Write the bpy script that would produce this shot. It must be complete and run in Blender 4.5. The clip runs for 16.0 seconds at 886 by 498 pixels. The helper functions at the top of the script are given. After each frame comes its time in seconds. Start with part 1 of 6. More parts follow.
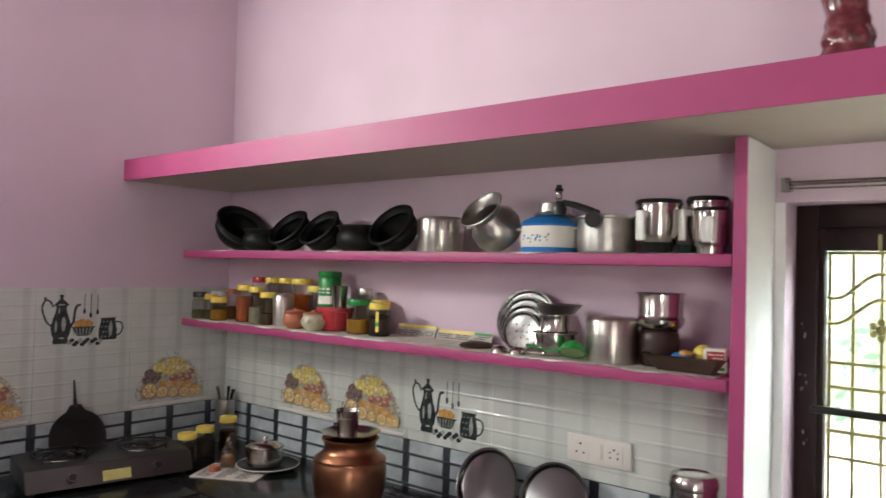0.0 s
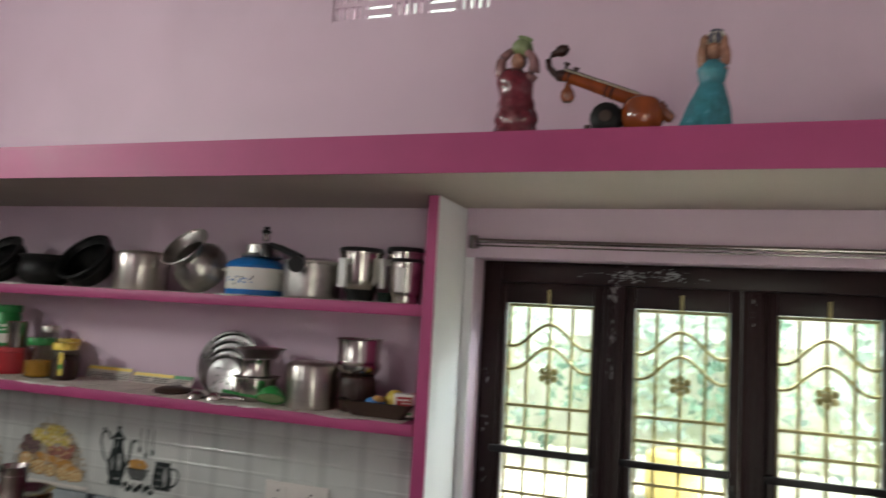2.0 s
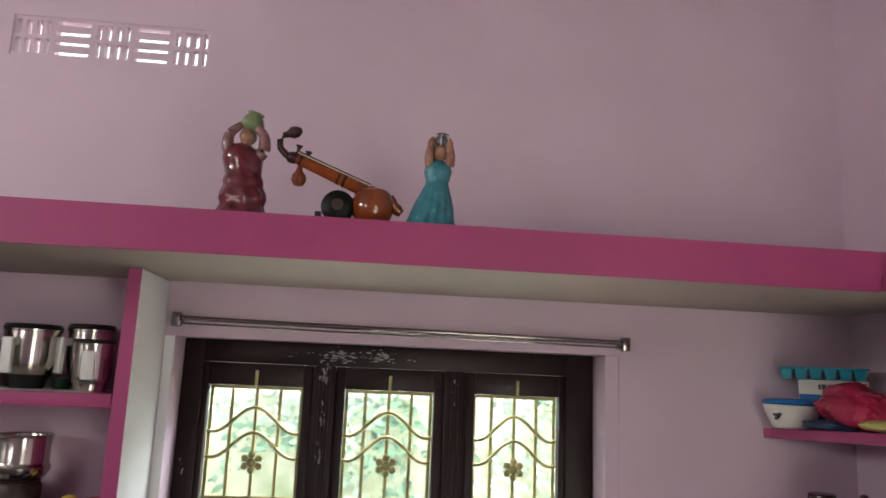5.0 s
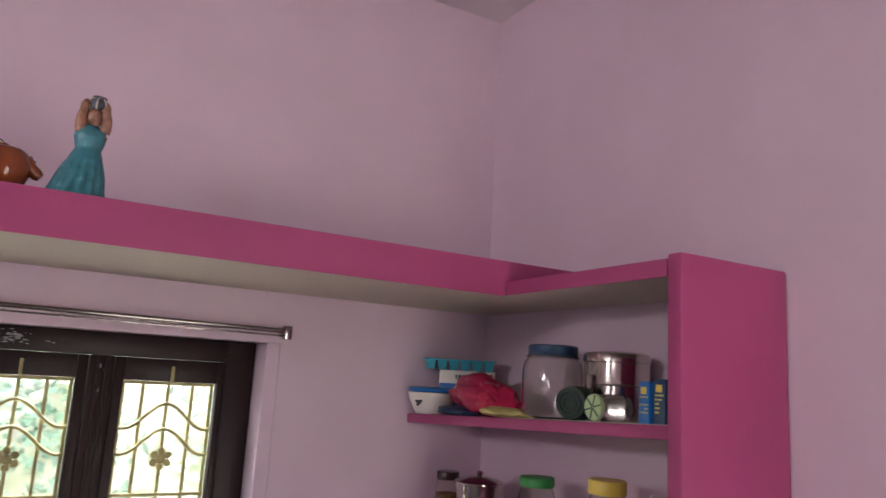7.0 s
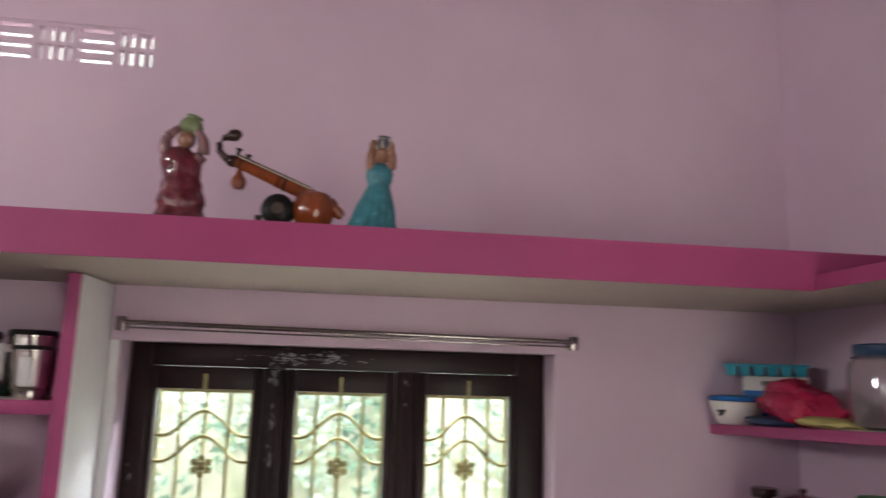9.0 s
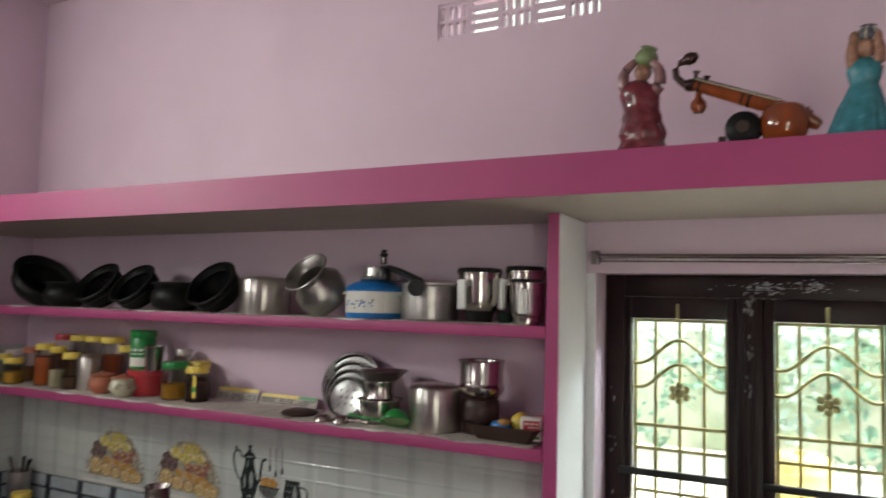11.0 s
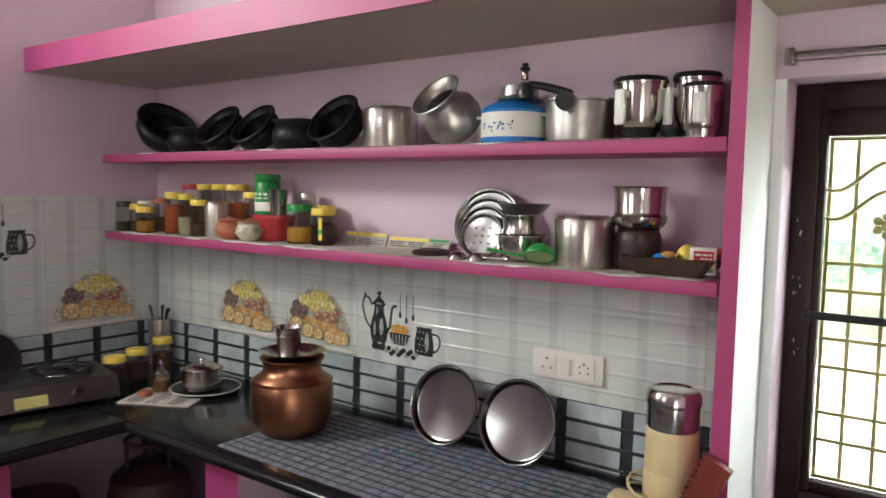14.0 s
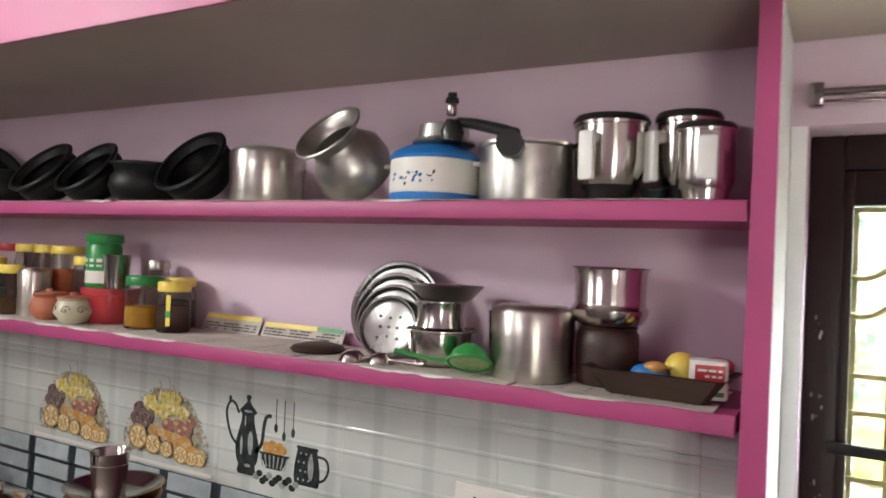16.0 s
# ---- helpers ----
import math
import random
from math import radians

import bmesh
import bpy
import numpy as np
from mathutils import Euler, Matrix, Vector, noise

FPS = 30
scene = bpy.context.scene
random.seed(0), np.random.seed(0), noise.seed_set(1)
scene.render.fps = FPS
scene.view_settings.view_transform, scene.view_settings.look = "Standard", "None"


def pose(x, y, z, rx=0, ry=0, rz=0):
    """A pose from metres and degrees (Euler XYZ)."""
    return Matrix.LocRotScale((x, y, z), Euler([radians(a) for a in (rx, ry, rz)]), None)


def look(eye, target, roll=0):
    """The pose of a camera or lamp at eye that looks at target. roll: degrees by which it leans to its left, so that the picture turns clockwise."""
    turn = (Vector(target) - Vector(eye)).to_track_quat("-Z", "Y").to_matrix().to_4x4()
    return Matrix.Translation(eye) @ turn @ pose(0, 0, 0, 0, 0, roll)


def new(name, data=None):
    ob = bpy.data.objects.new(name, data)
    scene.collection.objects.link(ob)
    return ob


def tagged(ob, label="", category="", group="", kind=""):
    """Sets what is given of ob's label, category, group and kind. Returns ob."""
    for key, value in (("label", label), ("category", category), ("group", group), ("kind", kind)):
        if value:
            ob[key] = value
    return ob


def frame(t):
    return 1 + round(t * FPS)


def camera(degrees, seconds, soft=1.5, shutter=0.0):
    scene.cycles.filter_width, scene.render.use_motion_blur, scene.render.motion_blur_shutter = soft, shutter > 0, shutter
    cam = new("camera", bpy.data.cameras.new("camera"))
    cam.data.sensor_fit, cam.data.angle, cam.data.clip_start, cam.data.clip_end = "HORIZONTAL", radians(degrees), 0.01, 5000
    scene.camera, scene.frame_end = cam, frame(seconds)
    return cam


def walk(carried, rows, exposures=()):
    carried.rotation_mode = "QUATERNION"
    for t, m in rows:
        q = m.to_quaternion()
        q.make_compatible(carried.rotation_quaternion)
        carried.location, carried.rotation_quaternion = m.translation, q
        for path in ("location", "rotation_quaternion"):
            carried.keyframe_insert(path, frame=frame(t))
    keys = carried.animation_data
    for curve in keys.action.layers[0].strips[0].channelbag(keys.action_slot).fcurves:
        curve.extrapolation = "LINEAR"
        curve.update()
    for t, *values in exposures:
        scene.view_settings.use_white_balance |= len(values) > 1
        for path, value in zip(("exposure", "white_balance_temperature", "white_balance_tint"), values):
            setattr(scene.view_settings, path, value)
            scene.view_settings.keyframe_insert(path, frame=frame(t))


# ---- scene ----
cam = camera(63.2, 16.0, shutter=0.5)
PATH = [
    (0, (-0.155, 0.366, 1.712), (-1.413, 1.92, 1.768), 1.5),
    (0.5, (-0.078, 0.395, 1.737), (-1.27, 1.999, 1.823), 1.4),
    (1, (-0.068, 0.385, 1.742), (-1.097, 2.095, 1.875), 2.1),
    (1.5, (-0.039, 0.416, 1.761), (-0.893, 2.218, 1.909), 3.1),
    (2, (-0.03, 0.436, 1.764), (-0.693, 2.316, 1.931), 3.1),
    (2.5, (-0.041, 0.455, 1.777), (-0.321, 2.42, 2.025), 3.3),
    (3, (-0.045, 0.465, 1.797), (-0.062, 2.449, 2.048), 2.4),
    (3.2, (-0.053, 0.457, 1.79), (-0.002, 2.441, 2.038), 2.5),
    (5.3, (-0.163, 0.471, 1.859), (0.112, 2.419, 2.221), 2.3),
    (5.5, (-0.149, 0.459, 1.859), (0.219, 2.39, 2.228), 2.7),
    (6, (-0.125, 0.442, 1.874), (0.429, 2.328, 2.241), 3.5),
    (6.5, (-0.102, 0.439, 1.878), (0.65, 2.259, 2.223), 3.6),
    (7, (-0.07, 0.417, 1.861), (0.9, 2.13, 2.214), 3.4),
    (7.5, (-0.055, 0.414, 1.86), (0.925, 2.119, 2.227), 3.9),
    (8, (-0.051, 0.438, 1.888), (0.78, 2.224, 2.232), 4.4),
    (8.5, (-0.1, 0.48, 1.87), (0.52, 2.347, 2.231), 2.3),
    (9, (-0.079, 0.452, 1.873), (0.191, 2.405, 2.211), 1.7),
    (9.5, (-0.128, 0.473, 1.881), (-0.157, 2.445, 2.209), 0.5),
    (10, (-0.101, 0.444, 1.877), (-0.48, 2.388, 2.16), 0.3),
    (12.3, (-0.127, 0.442, 1.75), (-1.339, 2.03, 1.656), 1.8),
    (12.5, (-0.127, 0.447, 1.732), (-1.359, 2.017, 1.597), 1.6),
    (13, (-0.142, 0.463, 1.671), (-1.404, 2.002, 1.477), 1.9),
    (13.5, (-0.198, 0.54, 1.629), (-1.447, 2.094, 1.467), 1.5),
    (14, (-0.324, 0.642, 1.633), (-1.492, 2.258, 1.474), 1.0),
    (14.5, (-0.441, 0.741, 1.641), (-1.535, 2.41, 1.507), 0.6),
    (15, (-0.504, 0.898, 1.65), (-1.523, 2.619, 1.626), 1.2),
    (15.5, (-0.569, 1.047, 1.678), (-1.513, 2.809, 1.746), 1.4),
    (16, (-0.655, 1.17, 1.66), (-1.623, 2.92, 1.685), 2.4),
]
EXPOSURES = [(0, 2.67, 6500, 2), (0.5, 2.58, 6500, 1), (1.5, 2.01, 6500, 3), (2.0, 1.84, 6500, 3), (2.5, 1.60, 6500, 3), (3.0, 1.77, 6500, 5), (5.5, 2.04, 6500, 7), (6.5, 2.17, 6500, 13), (7.0, 2.16, 6500, 17), (7.5, 2.51, 6500, 18),
             (8.0, 2.43, 6500, 18), (8.5, 2.16, 6500, 16), (9.0, 2.00, 6500, 12), (10.0, 1.98, 6500, 5), (12.5, 2.14, 6500, 0), (13.0, 2.36, 6500, 0), (13.5, 2.72, 6500, 0), (14.5, 2.78, 6500, 0), (16, 2.85, 6500, 4)]
walk(cam, [(t, look(eye, target, roll)) for t, eye, target, roll in PATH], EXPOSURES)

# ---- daylight ----
SUN_ELEVATION, SUN_AZIMUTH = 58.0, 88.0
world = bpy.data.worlds.new("sky")
scene.world = world
world.use_nodes = True
wn = world.node_tree
sky = wn.nodes.new("ShaderNodeTexSky")
sky.sky_type = "NISHITA"
sky.sun_disc = False
sky.air_density, sky.dust_density, sky.ozone_density = 0.6, 8.0, 0.5
sky.sun_elevation = radians(SUN_ELEVATION)
sky.sun_rotation = radians(SUN_AZIMUTH)
wn.nodes["Background"].inputs["Strength"].default_value = 0.15
wn.links.new(sky.outputs["Color"], wn.nodes["Background"].inputs["Color"])

sun_data = bpy.data.lights.new("sun", "SUN")
sun_data.energy, sun_data.angle, sun_data.color = 3.7, radians(0.5), (1.0, 0.95, 0.86)
sun = new("sun", sun_data)
az, el = radians(SUN_AZIMUTH), radians(SUN_ELEVATION)
sun.matrix_world = look((30 * math.sin(az) * math.cos(el), 30 * math.cos(az) * math.cos(el), 30 * math.sin(el)), (0, 0, 0))


def opening_light(name, eye, target, width, height, watts, colour):
    data = bpy.data.lights.new(name, "AREA")
    data.shape, data.size, data.size_y, data.energy, data.color = "RECTANGLE", width, height, watts, colour
    ob = new(name, data)
    ob.matrix_world = look(eye, target)
    return ob


opening_light("south_window_daylight", (-2.20, -0.62, 2.22), (-1.20, 3.0, 1.80), 0.80, 0.38, 1.9, (1.0, 0.985, 0.95))
for y in (0.31, 0.74):
    opening_light("side_window_daylight", (-3.59, y, 2.60), (0.40, y + 1.8, 2.30), 0.30, 0.36, 4.1, (1.0, 0.985, 0.95))
# fill lamp added in an assumed doorway behind the camera
opening_light("door_daylight", (0.75, -0.66, 1.1), (0.75, 3.0, 1.1), 0.80, 2.0, 0.5, (1.0, 0.97, 0.94))
# unseen lamp added outside above the window head, in place of sky light
opening_light("window_daylight", (0.10, 3.30, 2.16), (-0.35, 2.50, 1.45), 1.10, 0.26, 10.5, (0.86, 0.94, 1.0))


# ---- materials ----
def mk(name, col, rough=0.5, metal=0.0, var=0.1, scale=6.0, fine=150.0, bump=0.05, glass=0.0, rvar=0.08, coat=0.0, stain=None, stretch=(1, 1, 1), rand=0.0, spec=0.5):
    """Colour with soft patches, fine grain relief and uneven gloss; stain: a second colour in blotches."""
    m = bpy.data.materials.new(name)
    m.use_nodes = True
    nt = m.node_tree
    b = nt.nodes["Principled BSDF"]
    co = nt.nodes.new("ShaderNodeTexCoord")
    mp = nt.nodes.new("ShaderNodeMapping")
    mp.inputs["Scale"].default_value = stretch
    nt.links.new(co.outputs["Object"], mp.inputs["Vector"])
    n1 = nt.nodes.new("ShaderNodeTexNoise")
    n1.inputs["Scale"].default_value, n1.inputs["Detail"].default_value = scale, 4
    n2 = nt.nodes.new("ShaderNodeTexNoise")
    n2.inputs["Scale"].default_value, n2.inputs["Detail"].default_value = fine, 3
    for n in (n1, n2):
        nt.links.new(mp.outputs["Vector"], n.inputs["Vector"])
    ramp = nt.nodes.new("ShaderNodeValToRGB")
    lo = [max(0, c * (1 - var)) for c in col]
    hi = [min(1, c * (1 + var)) for c in col]
    ramp.color_ramp.elements[0].position, ramp.color_ramp.elements[1].position = 0.3, 0.7
    ramp.color_ramp.elements[0].color, ramp.color_ramp.elements[1].color = (*lo, 1), (*hi, 1)
    nt.links.new(n1.outputs["Fac"], ramp.inputs["Fac"])
    out = ramp.outputs["Color"]
    if stain:
        n3 = nt.nodes.new("ShaderNodeTexNoise")
        n3.inputs["Scale"].default_value, n3.inputs["Detail"].default_value = scale * 0.7, 6
        nt.links.new(mp.outputs["Vector"], n3.inputs["Vector"])
        r3 = nt.nodes.new("ShaderNodeValToRGB")
        r3.color_ramp.elements[0].position, r3.color_ramp.elements[1].position = 0.52, 0.72
        nt.links.new(n3.outputs["Fac"], r3.inputs["Fac"])
        mix = nt.nodes.new("ShaderNodeMixRGB")
        mix.inputs["Color2"].default_value = (*stain, 1)
        nt.links.new(r3.outputs["Color"], mix.inputs["Fac"])
        nt.links.new(out, mix.inputs["Color1"])
        out = mix.outputs["Color"]
    if rand:
        info = nt.nodes.new("ShaderNodeObjectInfo")
        rr = nt.nodes.new("ShaderNodeMapRange")
        rr.inputs["To Min"].default_value, rr.inputs["To Max"].default_value = 1 - rand, 1 + rand
        nt.links.new(info.outputs["Random"], rr.inputs["Value"])
        hsv = nt.nodes.new("ShaderNodeHueSaturation")
        nt.links.new(rr.outputs["Result"], hsv.inputs["Value"])
        nt.links.new(out, hsv.inputs["Color"])
        out = hsv.outputs["Color"]
    nt.links.new(out, b.inputs["Base Color"])
    mr = nt.nodes.new("ShaderNodeMapRange")
    mr.inputs["To Min"].default_value, mr.inputs["To Max"].default_value = max(0.02, rough - rvar), min(1, rough + rvar)
    nt.links.new(n1.outputs["Fac"], mr.inputs["Value"])
    nt.links.new(mr.outputs["Result"], b.inputs["Roughness"])
    if bump:
        bp = nt.nodes.new("ShaderNodeBump")
        bp.inputs["Strength"].default_value, bp.inputs["Distance"].default_value = bump, 0.004
        nt.links.new(n2.outputs["Fac"], bp.inputs["Height"])
        nt.links.new(bp.outputs["Normal"], b.inputs["Normal"])
    b.inputs["Metallic"].default_value = metal
    b.inputs["Specular IOR Level"].default_value = spec
    b.inputs["Transmission Weight"].default_value = glass
    b.inputs["Coat Weight"].default_value = coat
    return m


LILAC = mk("lilac_wall_paint", (0.65, 0.508, 0.60), 0.55, var=0.04, scale=2.2, fine=90, bump=0.12, stain=(0.618, 0.478, 0.565))
WHITE = mk("white_wall_paint", (0.82, 0.83, 0.83), 0.6, var=0.05, scale=3, fine=90, bump=0.12)
CEILPAINT = mk("dull_ceiling_paint", (0.60, 0.52, 0.56), 0.7, var=0.06, scale=2, fine=80, bump=0.12)
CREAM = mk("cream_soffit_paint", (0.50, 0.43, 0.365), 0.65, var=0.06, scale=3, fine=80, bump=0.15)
PINK = mk("magenta_pink_paint", (0.37, 0.052, 0.165), 0.5, var=0.07, scale=5, fine=70, bump=0.15)
FLOOR = mk("grey_floor_tile", (0.09, 0.085, 0.08), 0.3, var=0.15, scale=3, bump=0.03)
GRANITE = mk("black_granite", (0.010, 0.011, 0.012), 0.16, var=0.6, scale=160, fine=300, bump=0.01, rvar=0.04)
GROUT = mk("grout", (0.58, 0.57, 0.55), 0.8, var=0.15, scale=30, bump=0.2)
DARKWOOD = mk("dark_painted_wood", (0.017, 0.006, 0.006), 0.42, spec=0.28, var=0.5, scale=5, fine=60, bump=0.25, stretch=(1, 1, 0.15), rvar=0.12)
# grey for the painted glare on the worn window frame
SCRAPE = mk("worn_paint_glare", (0.24, 0.24, 0.24), 0.35, var=0.45, scale=60, fine=200, bump=0.1)
GOLD = mk("olive_gold_iron_paint", (0.40, 0.36, 0.15), 0.5, metal=0.2, var=0.25, scale=20, bump=0.1)
IRON = mk("black_iron", (0.012, 0.011, 0.011), 0.4, metal=0.3, var=0.3, bump=0.1)
STEEL = mk("stainless_steel", (0.56, 0.535, 0.49), 0.18, metal=1.0, var=0.05, scale=10, fine=260, bump=0.012, rvar=0.06)
DULLSTEEL = mk("brushed_steel", (0.60, 0.57, 0.52), 0.33, metal=1.0, var=0.08, scale=8, fine=200, bump=0.03, stretch=(1, 1, 6), rvar=0.06)
THALI = mk("worn_thali_steel", (0.20, 0.197, 0.19), 0.17, metal=1.0, var=0.04, scale=5, fine=160, bump=0.03, rvar=0.05)
PLATESTEEL = mk("scuffed_plate_steel", (0.33, 0.33, 0.315), 0.26, metal=1.0, var=0.12, scale=9, fine=150, bump=0.05, rvar=0.08)
ALU = mk("dull_aluminium", (0.46, 0.45, 0.42), 0.34, metal=1.0, var=0.15, scale=14, fine=120, bump=0.08, stain=(0.30, 0.29, 0.27))
CHROME = mk("chrome", (0.30, 0.27, 0.26), 0.16, metal=1.0, var=0.03, bump=0)
BLACKCLAY = mk("seasoned_black_clay", (0.0045, 0.0045, 0.0045), 0.48, spec=0.25, var=0.5, scale=9, fine=90, bump=0.25, rvar=0.1)
BAKELITE = mk("black_plastic", (0.012, 0.012, 0.012), 0.32, var=0.2, bump=0.03)
COPPER = mk("aged_copper", (0.34, 0.155, 0.085), 0.34, metal=1.0, var=0.18, scale=7, fine=60, bump=0.06, stain=(0.30, 0.12, 0.06), rvar=0.1)
TERRA = mk("terracotta", (0.40, 0.13, 0.07), 0.55, var=0.15, scale=15, bump=0.15)
BROWNCLAY = mk("dark_brown_clay", (0.038, 0.016, 0.012), 0.5, var=0.3, scale=14, bump=0.2)
GLAZE = mk("cream_painted_clay", (0.55, 0.52, 0.38), 0.3, var=0.1, scale=14, bump=0.05)
GLAZELINE = mk("dark_glaze_line", (0.10, 0.07, 0.03), 0.4, var=0.2)
OLDWOOD = mk("old_brown_wood", (0.042, 0.022, 0.014), 0.55, var=0.35, scale=9, fine=60, bump=0.3, stretch=(0.3, 2, 2))
REDWOOD = mk("red_brown_board", (0.17, 0.035, 0.018), 0.35, var=0.25, scale=8, bump=0.12, stretch=(2, 2, 0.4))
GLASS = mk("clear_glass", (0.96, 0.97, 0.95), 0.04, var=0.02, bump=0, glass=1.0, rvar=0.02)
JARGLASS = mk("jar_plastic", (0.90, 0.91, 0.86), 0.08, var=0.03, scale=20, bump=0.02, glass=1.0, rvar=0.03)
JARGLASS.node_tree.nodes["Principled BSDF"].inputs["IOR"].default_value = 1.22
PANE = mk("window_glass", (0.97, 0.99, 0.97), 0.03, var=0.01, scale=4, fine=25, bump=0.05, glass=1.0, rvar=0.02)
YELLOW = mk("yellow_plastic", (0.80, 0.62, 0.10), 0.38, var=0.08, bump=0.03)
GREEN = mk("green_plastic", (0.02, 0.24, 0.05), 0.35, var=0.1, bump=0.03)
DKGREEN = mk("bottle_green_plastic", (0.006, 0.026, 0.016), 0.55, var=0.2, bump=0.03)
BRIGHTGREEN = mk("bright_green_plastic", (0.03, 0.30, 0.06), 0.4, var=0.1, bump=0.03)
RED = mk("red_plastic", (0.42, 0.03, 0.04), 0.35, var=0.1, bump=0.03)
REDBAG = mk("crimson_polythene", (0.46, 0.016, 0.07), 0.26, var=0.15, scale=20, fine=50, bump=0.5)
TEAL = mk("teal_plastic", (0.02, 0.33, 0.42), 0.4, var=0.1, bump=0.03)
BLUE = mk("blue_plastic", (0.015, 0.16, 0.46), 0.32, var=0.1, bump=0.03)
NAVY = mk("navy_plastic", (0.02, 0.06, 0.13), 0.4, var=0.1, bump=0.03)
NETGREEN = mk("pale_green_mesh", (0.30, 0.43, 0.20), 0.6, var=0.2, scale=60, bump=0.2)
IVORY = mk("ivory_plastic", (0.72, 0.70, 0.64), 0.35, var=0.04, bump=0.02)
BEIGE = mk("cream_appliance_plastic", (0.66, 0.54, 0.30), 0.42, var=0.07, bump=0.03)
GREYH = mk("pale_grey_plastic", (0.72, 0.72, 0.69), 0.4, var=0.05, bump=0.02)
PAPER = mk("newsprint", (0.56, 0.52, 0.46), 0.85, var=0.12, scale=20, bump=0.12)
PAPERWHITE = mk("pale_paper", (0.72, 0.69, 0.64), 0.8, var=0.1, scale=30, bump=0.08)
FAINTINK = mk("faded_ink", (0.24, 0.22, 0.20), 0.85, var=0.2, scale=60)
INK = mk("print_ink", (0.06, 0.06, 0.06), 0.8, var=0.3, scale=80)
SPICE = {k: mk(k, c, 0.75, var=0.25, scale=60, fine=250, bump=0.4) for k, c in {
    "chilli_powder": (0.52, 0.10, 0.015), "turmeric_pickle": (0.52, 0.26, 0.015), "dark_pickle": (0.05, 0.018, 0.012),
    "rice_flour": (0.56, 0.49, 0.34), "green_gram": (0.15, 0.15, 0.06), "brown_seed": (0.24, 0.11, 0.03), "pepper": (0.12, 0.06, 0.03)}.items()}
OIL = mk("amber_oil", (0.55, 0.20, 0.02), 0.05, var=0.05, bump=0, glass=0.8)
MAT = mk("blue_check_cloth", (0.21, 0.22, 0.26), 0.85, var=0.4, scale=40, fine=400, bump=0.5)
MATLINE = mk("dark_cloth_stripe", (0.045, 0.05, 0.075), 0.9, var=0.3, scale=60, fine=400, bump=0.5)
MATCYAN = mk("cyan_cloth_thread", (0.06, 0.22, 0.30), 0.85, var=0.3, scale=60, bump=0.3)
CYL = mk("gas_cylinder_paint", (0.055, 0.024, 0.022), 0.45, var=0.3, scale=8, bump=0.1)
PURPLE = mk("purple_plastic", (0.10, 0.010, 0.07), 0.4, var=0.15, bump=0.05)
SLATGREY = mk("grey_glazed_slat", (0.43, 0.49, 0.50), 0.24, var=0.16, scale=14, fine=60, bump=0.03, rand=0.12)
SLATDARK = mk("charcoal_tile_glaze", (0.034, 0.042, 0.050), 0.42, var=0.3, scale=20, bump=0.05)
PRINTDARK = mk("print_charcoal", (0.034, 0.042, 0.040), 0.2, var=0.4, scale=40, bump=0)
PRINTGREY = mk("print_silver", (0.34, 0.36, 0.34), 0.2, var=0.3, scale=40, bump=0)
PRINTYEL = mk("print_yellow", (0.66, 0.56, 0.16), 0.2, var=0.25, scale=45, bump=0)
PRINTORG = mk("print_orange", (0.55, 0.30, 0.09), 0.2, var=0.3, scale=60, bump=0)
PRINTPALE = mk("print_pale_orange", (0.60, 0.42, 0.22), 0.2, var=0.25, scale=70, bump=0)
PRINTOLIVE = mk("print_olive", (0.30, 0.26, 0.16), 0.2, var=0.6, scale=90, bump=0)
PRINTPLUM = mk("print_plum", (0.19, 0.13, 0.125), 0.2, var=0.4, scale=60, bump=0)
PRINTTAN = mk("print_tan", (0.42, 0.38, 0.29), 0.2, var=0.35, scale=50, bump=0)
PRINTCREAM = mk("print_cream", (0.74, 0.66, 0.38), 0.2, var=0.2, scale=50, bump=0)
PRINTROSE = mk("print_rose_brown", (0.36, 0.17, 0.13), 0.2, var=0.35, scale=50, bump=0)
STOVESTEEL = mk("stove_panel_steel", (0.11, 0.105, 0.10), 0.35, metal=0.9, var=0.12, scale=6, bump=0.03)
STICKER = mk("pale_yellow_sticker", (0.55, 0.52, 0.18), 0.5, var=0.1, scale=30, bump=0)


def brush_round(m, amount):
    """Lathe-turned brushing round the middle of a plate."""
    nt = m.node_tree
    tan = nt.nodes.new("ShaderNodeTangent")
    tan.direction_type, tan.axis = "RADIAL", "Z"
    b = nt.nodes["Principled BSDF"]
    b.inputs["Anisotropic"].default_value = amount
    b.inputs["Anisotropic Rotation"].default_value = 0.25
    nt.links.new(tan.outputs["Tangent"], b.inputs["Tangent"])


brush_round(THALI, 0.35)
brush_round(DULLSTEEL, 0.7)
brush_round(STEEL, 0.75)


